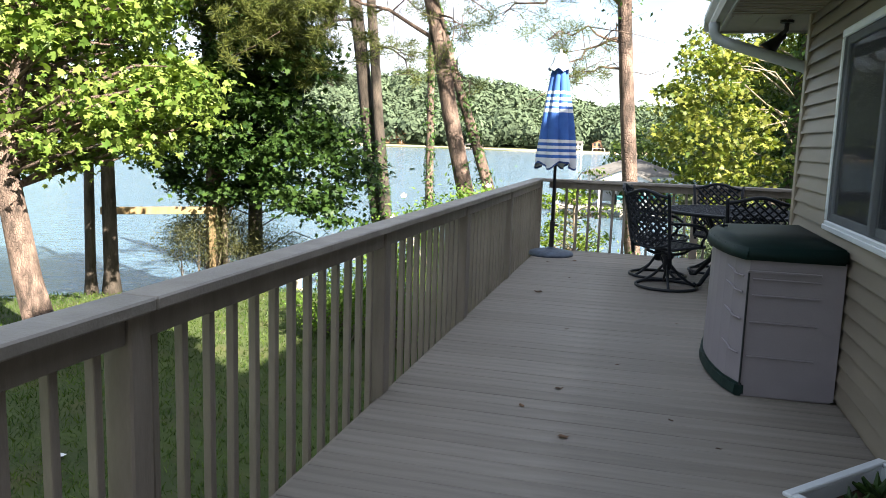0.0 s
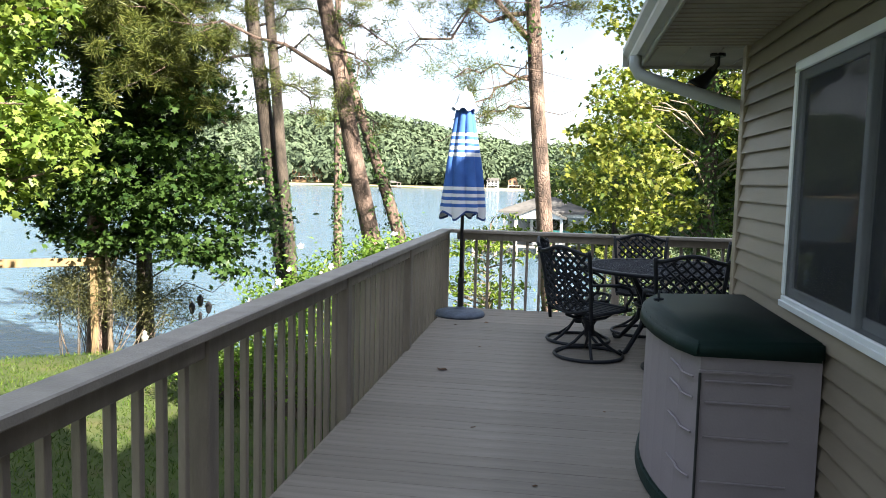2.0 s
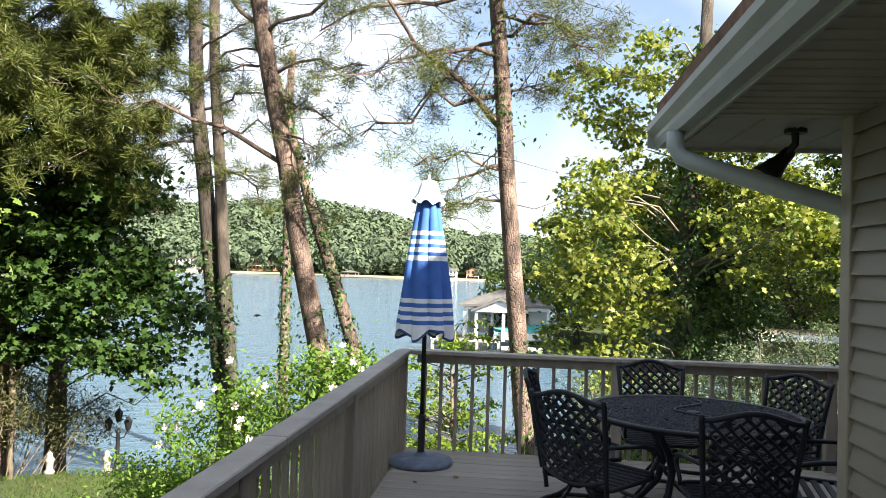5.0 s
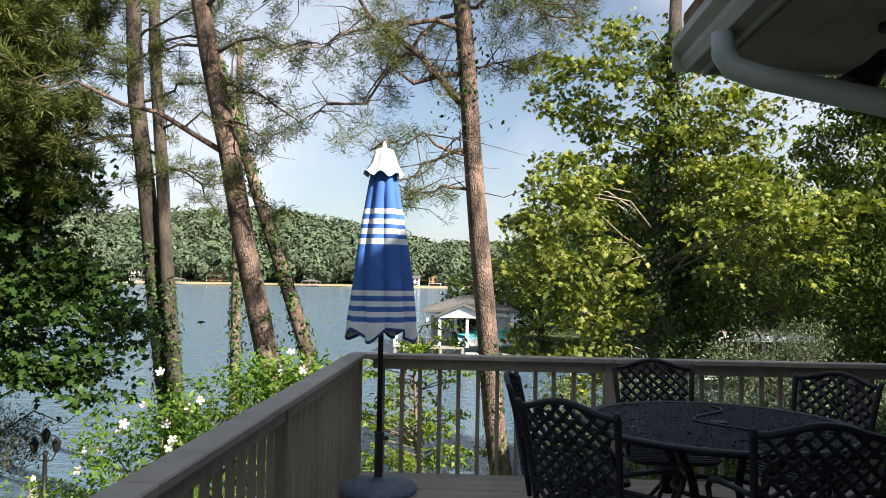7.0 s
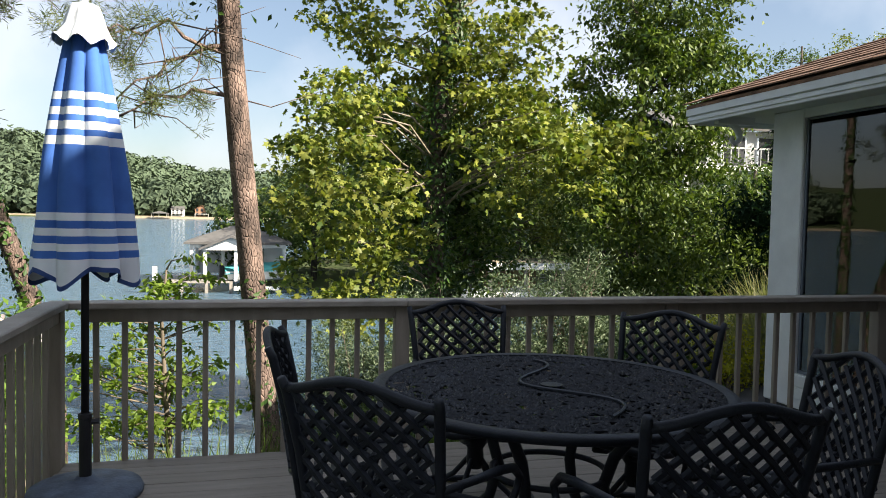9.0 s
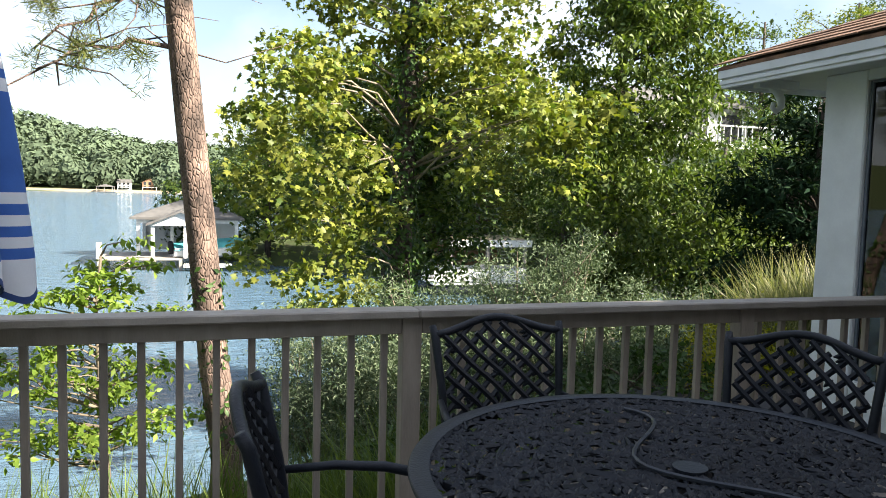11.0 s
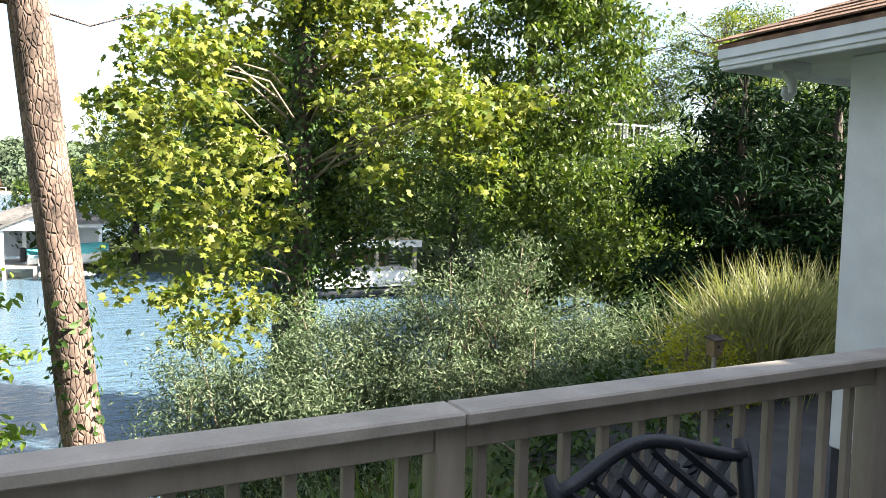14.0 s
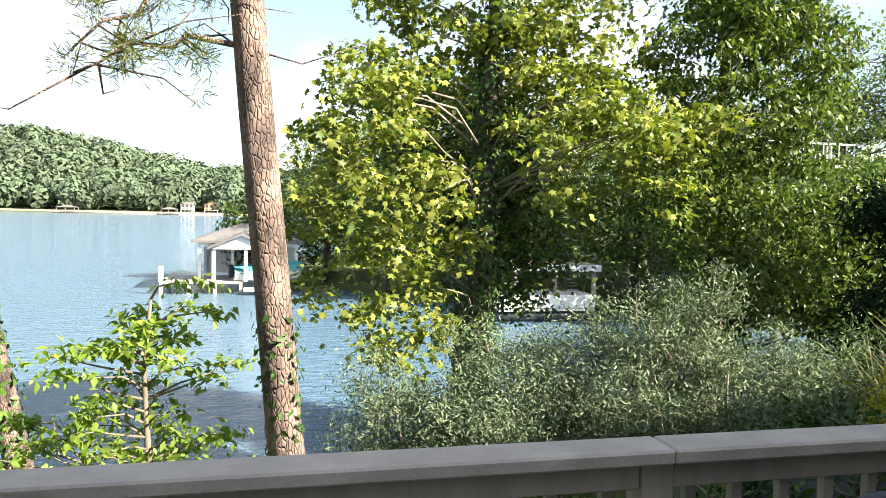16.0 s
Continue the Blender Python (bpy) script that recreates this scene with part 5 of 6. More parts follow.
pine("pine_tree", "slim pine leaning against its ivy-wrapped neighbour", tp, tr, bo, 4, ivy=[(-2.65, 1.35, 600, 0.09, 0.12)], twigs=6, bark="bark2")
# ivy-wrapped snags
tp, tr = up_trunk([(-2.05, 18.87, -1.85), (-2.4, 18.77, 0.05), (-2.86, 18.58, 1.55), (-3.36, 18.44, 3.05), (-3.81, 18.35, 4.55), (-4.16, 18.31, 5.75)], 0.17, 0.07)
pine("leaning_snag", "leaning dead trunk covered in green ivy", tp, tr, [(3.54, (-2.96, 18.29, 4.44), 0), (4.94, (-3.67, 18.2, 6.04), 0)], 5, ivy=[(-2.05, 5.55, 1100, 0.10, 0.10)], twigs=3)
tp, tr = up_trunk([(-5.17, 22.93, -2.33), (-5.18, 22.93, -0.53), (-5.22, 22.94, 2.47), (-5.24, 22.94, 4.87), (-5.27, 22.94, 7.47)], 0.14, 0.08)
pine("ivy_trunk", "thin upright trunk thickly covered in ivy", tp, tr, [(5.66, (-4.37, 22.72, 6.46), 3)], 6, ivy=[(-2.65, 5.85, 1200, 0.11, 0.13)], twigs=2)
# big drooping pine further along the bank
tp, tr = up_trunk([(-9.48, 17.82, -1.99), (-9.48, 17.82, 1.41), (-9.58, 17.72, 4.41), (-9.68, 17.63, 9.41)], 0.26, 0.14)
bo = [(4.92, (-6.32, 15.56, 3.62), 30), (4.54, (-6.2, 16.75, 3.04), 26), (5.31, (-6.94, 14.77, 4.21), 30), (5.91, (-5.92, 15.75, 4.81), 30), (6.12, (-7.95, 14.39, 5.32), 26), (3.95, (-6.08, 17.55, 2.55), 16), (6.9, (-6.13, 15.15, 6.2), 26), (7.13, (-8.96, 14.01, 5.93), 22), (5.53, (-8.55, 14.4, 4.23), 22), (5.21, (-5.31, 16.03, 3.91), 22), (6.31, (-5.11, 16.13, 5.51), 20)]
pine("pine_tree", "spreading pine with drooping olive needles and bare twigs", tp, tr, bo, 7, twigs=10, tufts=260, needle=0.16, lush=1.9)

# bright maple
tp, tr = up_trunk([(-9.0, 11.3, -2.01), (-9.1, 11.2, -1.31), (-9.35, 11.1, 0.5), (-9.3, 11.12, 1.5), (-9.01, 11.31, 2.69), (-8.81, 11.51, 4.49)], 0.27, 0.12)
tree("maple_tree", "broad maple with sunlit lime-green leaves", "maple tree", tp, tr,
     [((-8.6, 11.8, 2.19), (2.3, 2.0, 1.45)), ((-9.91, 11.23, 1.71), (1.3, 1.5, 1.3)), ((-8.6, 11.8, 3.89), (2.2, 2.0, 1.2)), ((-7.39, 12.48, 1.87), (1.2, 1.2, 1.0))], 190, 62, 0.14, LOBED, M["l_maple"], M["bark"], 21, spread=0.27, droop=0.7, limb_r=0.06, squash=0.45)
# dark oaks by the shore
tp, tr = up_trunk([(-10.92, 14.9, -1.92), (-10.87, 14.9, 0.88), (-10.84, 14.85, 3.38), (-10.94, 14.85, 7.88)], 0.12, 0.08)
tree("oak_tree", "slender oak with a dark trunk by the shore", "oak tree", tp, tr,
     [((-11.32, 15.66, 5), (3.0, 2.2, 1.9)), ((-13.95, 14.31, 4.43), (2.6, 2.2, 2.0))], 130, 75, 0.13, OVAL, M["l_oak"], M["bark2"], 22, spread=0.4, droop=0.4)
tp, tr = up_trunk([(-10.6, 15.2, -1.92), (-10.62, 15.2, 0.88), (-10.53, 15.15, 3.38), (-10.43, 15.24, 7.38)], 0.17, 0.1)
tree("oak_tree", "oak with a dark trunk and heavy dark crown by the shore", "oak tree", tp, tr,
     [((-9.71, 16.13, 4.18), (2.2, 1.8, 1.6)), ((-10.53, 15.24, 5.98), (2.4, 2.0, 1.6))], 110, 85, 0.13, OVAL, M["l_oak"], M["bark2"], 23, spread=0.33, droop=0.5, limb_r=0.05, nlimb=40)
tp, tr = up_trunk([(-8.76, 18.61, -1.89), (-8.66, 18.41, 0.91), (-8.47, 18.2, 2.8), (-8.27, 18, 4.79)], 0.2, 0.08)
tree("oak_tree", "dark oak with low boughs hanging over the water", "oak tree", tp, tr,
     [((-8.48, 17.5, 1.89), (2.1, 1.5, 1.4)), ((-6.7, 17.37, 0.6), (1.5, 1.2, 1.15)), ((-9.58, 17.82, 0.71), (1.6, 1.4, 1.3)), ((-7.69, 17.18, 2.97), (1.6, 1.4, 1.0)), ((-6.49, 17.16, -0.45), (0.9, 0.8, 0.5))], 230, 80, 0.14, LOBED, M["l_oak"], M["bark2"], 25, spread=0.28, droop=0.5, limb_r=0.022, nlimb=60, squash=0.45)
tp, tr = up_trunk([(-16.43, 15.37, -1.8), (-16.33, 15.37, 2.5), (-16.13, 15.36, 7.49)], 0.25, 0.12)
tree("oak_tree", "dense dark oak further along the shore", "oak tree", tp, tr,
     [((-15.91, 16.36, 4.1), (3.4, 2.6, 3.2)), ((-12.88, 17.79, 5.46), (3.0, 2.6, 2.4))], 120, 80, 0.17, OVAL, M["l_oak"], M["bark2"], 24, spread=0.5, droop=0.4)

# ivy-hung sycamore across the inlet
tp, tr = up_trunk([(5.01, 22.62, -3.15), (5.05, 22.62, 0.85), (5.08, 22.52, 2.84), (5.18, 22.52, 4.45), (5.43, 22.61, 6.05), (5.53, 22.61, 8.95)], 0.28, 0.14)
tree("sycamore_tree", "ivy-wrapped sycamore with wide yellow-green crown", "sycamore tree", tp, tr,
     [((2.8, 21.15, 1.7), (1.4, 1.2, 1.4)), ((4.0, 21.5, 1.2), (0.7, 0.7, 1.2)), ((5.9, 21.7, 3.3), (0.9, 0.8, 1.0)), ((2.81, 21.57, 0.01), (1.3, 1.2, 1.1)), ((7.0, 20.6, 2.41), (1.5, 1.2, 1.3)), ((3.4, 20.84, -0.4), (1.1, 1.1, 0.8)), ((2.9, 21.8, 3.1), (1.2, 1.1, 1.4)), ((7.1, 22.0, 3.8), (1.1, 1.1, 1.0)), ((6.6, 22.4, 4.9), (2.2, 1.3, 1.3)), ((5.0, 23.6, 4.31), (2.8, 1.2, 1.3)), ((7.88, 20.26, 2.71), (0.9, 0.9, 0.8)), ((4.81, 23.7, 6.62), (3.2, 1.6, 1.6)), ((2.41, 21.57, 3.01), (1.0, 1.0, 0.9))],
     450, 40, 0.135, LOBED, M["l_syc"], M["bark2"], 31, spread=0.22, droop=0.8, limb_r=0.032, sag=0.35, squash=0.45, nlimb=42, ivy=(-2.65, 7.5, 3800, 0.13, 0.36), limb_bark=M["syc"])
# tree with hanging leaflets right of it
tp, tr = up_trunk([(10.13, 22.61, -2.01), (10.13, 22.61, 1.49), (10.23, 22.61, 4.09), (10.33, 22.61, 5.69)], 0.2, 0.05)
tree("walnut_tree", "tall green tree with narrow hanging leaflets", "broadleaf tree", tp, tr,
     [((10.42, 22.01, 4.28), (2.1, 1.6, 2.2)), ((9.6, 21.22, 0.86), (1.5, 1.2, 1.6)), ((11.5, 21.98, 1.3), (1.8, 1.4, 1.5)), ((9.21, 21.73, 2.46), (1.2, 1.1, 1.2)), ((10.82, 22.2, 6.29), (2.0, 1.5, 1.5)), ((12.83, 22.36, 0.32), (1.4, 1.3, 1.5)), ((8.8, 21.04, -0.76), (1.2, 1.0, 1.0)), ((13.6, 22.8, 0.2), (1.4, 1.3, 1.2))],
     470, 92, 0.14, OVAL, M["l_walnut"], M["bark2"], 32, spread=0.27, droop=0.9, limb_r=0.035, nlimb=80, squash=0.45)
for i, (x, y, h, s) in enumerate(((18.0, 24.7, 4.6, 33), (20.9, 23.6, 4.2, 34), (22.6, 25.6, 4.6, 35), (11.7, 18.0, 3.3, 135), (13.4, 17.4, 3.4, 136))):
    tp, tr = up_trunk([(x, y, -1.6), (x, y, h * 0.5), (x, y, h)], 0.18, 0.04)
    tree("spruce_tree", "dark evergreen with deep shade put into its needle colour", "evergreen tree", tp, tr,
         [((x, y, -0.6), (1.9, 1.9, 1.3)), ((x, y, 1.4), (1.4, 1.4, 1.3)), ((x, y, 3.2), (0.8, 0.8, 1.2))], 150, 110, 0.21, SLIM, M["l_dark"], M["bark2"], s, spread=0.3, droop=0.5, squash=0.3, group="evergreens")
for i, (x, y, top, r, mat, s) in enumerate(((19, 30, 3.3, 2.2, "l_right", 36), (21.5, 31.5, 3.6, 2.2, "l_right", 144), (31, 31, 7.7, 3.4, "l_right", 37), (17.5, 51.5, 8.3, 3.2, "l_syc", 38), (5.5, 63, 7.0, 3.0, "l_right", 39), (21.5, 47.5, 6.5, 3.0, "l_right", 40), (30, 26, 7.1, 3.4, "l_right", 41), (9, 57, 7.0, 3.0, "l_right", 42), (13.5, 54, 8.0, 3.2, "l_syc", 44), (24, 24, 4.6, 2.6, "l_right", 43), (5.6, 26.0, 4.6, 1.9, "l_right", 145), (22.4, 43.2, 3.4, 2.6, "l_right", 148), (26.5, 42.8, 2.6, 2.4, "l_right", 149), (33, 45, 12, 3.6, "l_right", 141), (39, 44, 13.5, 4.0, "l_syc", 142), (44, 46, 14, 4.0, "l_right", 143))):
    z0 = max(gz(x, y), -4.8)
    tp = [(x, y, z0 - 0.3), (x, y, (z0 + top) / 2), (x, y, top)]
    tree("bank_tree", "leafy tree on the wooded bank of the inlet", "broadleaf tree", tp, [0.25, 0.18, 0.06],
         [((x, y, top - r * 0.8), (r, r, r * 0.95)), ((x + 0.6, y - 0.4, top - r * 2.0), (r * 0.9, r * 0.9, r))], 120, 130, 0.18, OVAL, M[mat], M["bark2"], s, spread=0.45, droop=0.4, group="trees on the bank")

# unseen trees added on the lawn before the house, to dim sky light and fill reflections
for (x, y, top, r, sd) in ((-9.5, -5.5, 9.5, 3.0, 45), (-11.5, 0.5, 10.5, 3.2, 46), (-12.5, 5.5, 9.5, 2.8, 47), (-6.5, -9.0, 9.0, 3.0, 48)):
    z0 = gz(x, y)
    tree("lawn_tree", "unseen leafy tree added to shade lawn and siding", "broadleaf tree", [(x, y, z0 - 0.3), (x, y, (z0 + top) / 2), (x, y, top)], [0.3, 0.22, 0.06],
         [((x, y, top - r * 0.8), (r, r, r)), ((x + 0.5, y + 0.5, top - r * 2.0), (r, r, r))], 150, 90, 0.24, OVAL, M["l_oak"], M["bark2"], sd, spread=0.5, droop=0.4, nlimb=60, group="shade trees")

# shrubs beyond the railing
def shrub(name, label, category, x, y, shells, count, per, size, shape, mat, seed, spread=0.2, droop=-0.2, group="", stems=22, bark="twig", stem_r=0.018):
    rng = np.random.default_rng(seed)
    g0 = gz(x, y)
    ob = thing(name, label, category, (x, y, g0), group)
    off = np.array([x, y, g0])
    cl = clumps_in(rng, shells, count)
    pcs = []
    for c in cl[:stems]:
        p0 = np.array([x, y, g0 - 0.05]) + rng.normal(size=3) * np.array([0.25, 0.2, 0])
        m = p0 + (c - p0) * 0.55 + rng.normal(size=3) * 0.15
        pcs.append(tube([p0 - off, m - off, c - off], [stem_r, stem_r * 0.7, 0.005], 5))
    v, f = join(*pcs)
    link_mesh("stem_growth", v, f, M[bark], ob, smooth=True)
    foliage("leaves", in_clumps(rng, cl, per, spread, 0.8) - off, size, shape, M[mat], rng, ob, droop, 0.3)
    return ob


for i, (x, y, z, r, h, s) in enumerate(((2.61, 16.87, -1.1, 0.9, 0.7, 51), (3.8, 16.54, -0.78, 1.0, 0.75, 52), (4.89, 16.12, -0.55, 1.0, 0.8, 53), (5.98, 15.4, -0.72, 1.0, 0.7, 54), (6.9, 15.4, -0.8, 0.8, 0.6, 55), (3.29, 15.85, -1.3, 1.1, 0.8, 56), (4.98, 15.22, -1.2, 1.1, 0.8, 57))):
    shrub("silver_shrub", "bushy shrub with small silvery green leaves", "shrub", x, y, [((x, y, z), (r, r * 0.85, h)), ((x, y, z - h), (r * 0.9, r * 0.8, h)), ((x - 0.4 * r, y, z + h), (0.3, 0.3, 0.4)), ((x + 0.35 * r, y + 0.1, z + h * 1.1), (0.25, 0.25, 0.45)), ((x + 0.8 * r, y, z + h * 0.8), (0.3, 0.25, 0.35))], 190, 150, 0.064, SLIM, "l_silver", s, 0.16, -0.5, "silvery shrubs", 18)
# upright wands of the shrubs
shrub("silver_shrub", "tall silvery shoots rising above the shrubs", "shrub", 5.2, 16.0, [((5.2, 15.85, 0.35), (0.9, 0.4, 0.4)), ((5.69, 15.74, 0.6), (0.35, 0.3, 0.45))], 46, 75, 0.066, SLIM, "l_silver", 58, 0.11, -0.6, "silvery shrubs", 20)
# young dogwood between deck and water
tp, tr = up_trunk([(0.11, 14.72, -1.36), (0.06, 14.77, -0.66), (0.01, 14.82, 0.14), (0.06, 14.82, 0.74)], 0.035, 0.012)
tree("dogwood_tree", "young tree with tiers of bright green leaves", "young tree", tp, tr,
     [((-0.19, 14.83, -0.36), (1.15, 0.8, 0.28)), ((0.01, 14.82, 0.19), (0.8, 0.6, 0.25)), ((0.21, 14.82, 0.64), (0.45, 0.4, 0.25)), ((-0.04, 14.72, -0.86), (1.1, 0.8, 0.22)), ((-0.23, 14.93, 0.45), (0.5, 0.5, 0.2))], 88, 36, 0.085, OVAL, M["l_dog"], M["twig"], 61, spread=0.11, droop=0.5, limb_r=0.012, sag=0.03, squash=0.3)
# rose of sharon with pale flowers outside the long railing
hib = []
for (x, y, z, r, h, s) in ((-2.07, 13.27, -0.23, 0.95, 0.7, 71), (-2.87, 13.08, -0.73, 0.9, 0.7, 72), (-1.46, 13.65, 0.07, 0.6, 0.6, 73)):
    hib.append(shrub("flowering_shrub", "leafy flowering shrub with pale pink blossoms", "shrub", x, y, [((x, y, z), (r, r * 0.8, h)), ((x, y, z - h * 1.1), (r, r, h))], 105, 46, 0.085, OVAL, "l_rose", s, 0.15, -0.2, "flowering shrubs", 36))
    rng = np.random.default_rng(s + 100)
    for k in range(9):
        a, q = rng.uniform(0, 6.28), rng.uniform(0.75, 1.05)
        fp = (r * q * math.cos(a), -abs(r * 0.75 * q * math.sin(a)), z - gz(x, y) + h * rng.uniform(-0.2, 1.0))
        vs, fs = [(0, 0, -0.01)], []
        for p in range(5):
            b = 2 * math.pi * p / 5
            o = len(vs)
            for rad, da, zz in ((0.03, -0.5, 0.008), (0.052, -0.35, 0.02), (0.058, 0.0, 0.024), (0.052, 0.35, 0.02), (0.03, 0.5, 0.008)):
                vs.append((rad * math.cos(b + da), rad * math.sin(b + da), zz))
            fs.append((0, o, o + 1, o + 2, o + 3, o + 4))
        fl_ = link_mesh("blossom", vs, fs, M["petal"], hib[-1], "pale pink five-petalled blossom")
        fl_.location = fp
        fl_.rotation_euler = (radians(70) + rng.normal() * 0.3, rng.normal() * 0.4, rng.normal() * 0.6)
shrub("brown_shrub", "airy olive-brown shrub under the swing frame", "shrub", -9.6, 17.9, [((-9.08, 17.81, -1.3), (1.3, 1.0, 0.75)), ((-10.16, 18.44, -1.47), (1.3, 1.0, 0.8)), ((-8.07, 17.99, -1.61), (0.9, 0.8, 0.7))], 210, 95, 0.085, SLIM, "l_brown", 81, 0.22, 0.2, "", 40)
for (x, y, z, r, h, s) in ((-4.3, 13.6, -1.75, 0.8, 0.55, 84),):
    shrub("low_shrub", "low green shrub at the edge of the lawn", "shrub", x, y, [((x, y, z), (r, r, h))], 60, 50, 0.08, OVAL, "l_rose", s, 0.14, -0.2, "low shrubs", 20)
shrub("yellow_shrub", "low shrub with yellow-green leaves beside tall grass", "shrub", 6.55, 13.9, [((6.6, 13.8, -0.12), (0.5, 0.4, 0.35)), ((6.35, 13.75, -0.5), (0.5, 0.4, 0.3)), ((6.95, 13.9, -0.4), (0.45, 0.4, 0.3))], 60, 50, 0.05, OVAL, "l_yellow", 85, 0.1, -0.3)
# the last shrub is added to stand in for dark shade under the trees
for (x, y, z, r, h, s) in ((3.04, 13.56, -1.53, 0.8, 0.6, 86), (4.44, 13.43, -1.07, 0.9, 0.6, 87), (5.65, 13.9, -0.85, 0.9, 0.6, 88), (10.1, 17.8, -0.75, 1.0, 0.8, 89)):
    shrub("dark_shrub", "dark green shrub below the deck, one standing in for tree shade", "shrub", x, y, [((x, y, z), (r, r, h))], 60, 55, 0.085, OVAL, "l_oak", s, 0.15, -0.2, "dark shrubs", 20)


def grass_tuft(name, label, spots, n, length, mat, seed, spread, droop=-1.4, group=""):
    rng = np.random.default_rng(seed)
    x, y = spots[0]
    ob_at = np.array([x, y, gz(x, y)])
    P = []
    for (sx, sy) in spots:
        q = rng.normal(size=(n, 2)) * spread + np.array([sx, sy])
        P.append(np.stack([q[:, 0], q[:, 1], ground_z(q[:, 0], q[:, 1])], 1))
    P = np.concatenate(P)
    d = rng.normal(size=P.shape) * np.array([0.42, 0.42, 0.2]) + np.array([0, 0, 1.0])
    base = thing(name, label, "grass", tuple(ob_at), group)
    foliage("blades", P - ob_at, length, BLADE, M[mat], rng, base, dirs=d, vary=0.45)
    return base


grass_tuft("ornamental_grass", "clump of tall pale ornamental grass in the sun", [(8.2, 14.3), (7.9, 14.2), (8.6, 14.6), (8.9, 14.3)], 750, 1.15, "l_straw", 91, 0.2)
grass_tuft("ornamental_grass", "clump of tall green ornamental grass beside the wing", [(9.4, 14.2), (7.5, 14.4), (7.9, 14.6)], 560, 0.9, "l_straw", 92, 0.22)
for i, (x, y) in enumerate(((-0.6, 12.3), (0.3, 12.2), (1.2, 12.5), (2.0, 12.4), (-1.3, 12.6), (0.8, 13.2), (1.8, 13.4), (-0.2, 13.2), (2.6, 12.5), (-0.9, 11.7), (0.2, 11.5))):
    grass_tuft("wild_grass", "tuft of long wild grass below the deck", [(x, y)], 1000, 1.1 + 0.1 * (i % 3), "l_grass", 100 + i, 0.26, group="wild grass tufts")

# turf on the lawn
rng = np.random.default_rng(5)
n = 90000
q = np.stack([rng.uniform(-14, 0.5, n), rng.uniform(2.0, 19, n)], 1)
keep = side(q[:, 0], q[:, 1], SHORE) > 0.4
q = q[keep]
P = np.stack([q[:, 0], q[:, 1], ground_z(q[:, 0], q[:, 1]) - 0.005], 1)
d = rng.normal(size=P.shape) * np.array([0.5, 0.5, 0.2]) + np.array([0, 0, 0.8])
turf = foliage("turf", P, 0.075, (np.array([(0, -0.1, 0), (0, 0.1, 0), (1, 0, -0.15)]), [(0, 1, 2)]), M["l_turf"], rng, dirs=d, vary=0.5)
tagged(turf, "short green lawn grass with fallen leaves", "grass", kind="stuff")

# wooded hills across the lake, their haze put into the leaf colour
rng = np.random.default_rng(9)
X = rng.uniform(-420, 260, 9000)
Y = rng.uniform(470, 700, 9000)
ok = (Y > far_shore(X) + 12) & (np.abs(X + 0.12 * Y) < 0.75 * Y)
X, Y = X[ok][:2200], Y[ok][:2200]
cand = np.stack([X, Y, ground_z(X, Y)], 1)
hgt = rng.uniform(8, 22, len(cand)) * np.where(rng.random(len(cand)) < 0.06, 1.3, 1.0)
per = 130
C = np.repeat(cand, per, axis=0)
Hh = np.repeat(hgt, per)
o = rng.normal(size=(len(C), 3))
o /= np.linalg.norm(o, axis=1)[:, None]
o *= (0.8 + 0.2 * rng.random((len(C), 1)) ** 0.4)
N = o.copy()
C = C + np.stack([o[:, 0] * Hh * 0.46, o[:, 1] * Hh * 0.46, Hh * 0.55 + o[:, 2] * Hh * 0.46], 1)
woods = foliage("far_woods", C, 3.8, OVAL, M["l_far_hazed"], rng, None, out=N)
tagged(woods, "green wooded hills beyond the lake, haze in leaf colour", "woods", kind="stuff")
# trees on the point and the wooded bank beyond the inlet
cand = []
for (x, y, h) in [(-0.5, 63, 6.5), (2.5, 65, 8), (5, 62, 8), (9, 58, 8), (13, 55, 9), (17, 51, 9), (22, 49, 9), (6, 72, 9), (12, 66, 10), (18, 60, 10), (26, 47, 10), (32, 46, 10), (38, 46, 10), (28, 56, 11), (22, 58, 11), (45, 46, 10), (52, 46, 11), (60, 48, 11), (38, 58, 12), (48, 60, 12), (34, 40, 7), (44, 38, 9), (10, 85, 10), (16, 90, 10), (22, 110, 11), (26, 140, 11), (30, 100, 11), (24, 80, 11), (34, 72, 12), (14, 76, 10), (20, 70, 11), (58, 36, 10), (50, 30, 10), (26, 66, 12), (44, 70, 13), (8, 68, 8)]:
    cand.append((x + 0.6, y + 4, max(gz(x, y), -4), h + 0.8))
cand = np.array(cand)
per = 1900
C = np.repeat(cand[:, :3], per, axis=0)
Hh = np.repeat(cand[:, 3], per)
o = rng.normal(size=(len(C), 3))
o /= np.linalg.norm(o, axis=1)[:, None]
lump = 0.8 + 0.25 * np.sin(o[:, 0] * 5 + Hh) * np.sin(o[:, 2] * 6 + Hh * 2)
o *= (0.5 + 0.5 * rng.random((len(C), 1)) ** 0.4) * lump[:, None]
N = o.copy()
C = C + np.stack([o[:, 0] * Hh * 0.42, o[:, 1] * Hh * 0.42, Hh * 0.5 + o[:, 2] * Hh * 0.52], 1)
bankw = foliage("bank_woods", C, 0.40, OVAL, M["l_right"], rng, None, out=N)
tagged(bankw, "dense green woods on the far bank of the inlet", "woods", kind="stuff")


# ---- across the water ----
def block(parent, name, x0, x1, y0, y1, z0, z1, mat, label=""):
    return part(name, bx(x0, x1, y0, y1, z0, z1, 0), M[mat], parent, label)


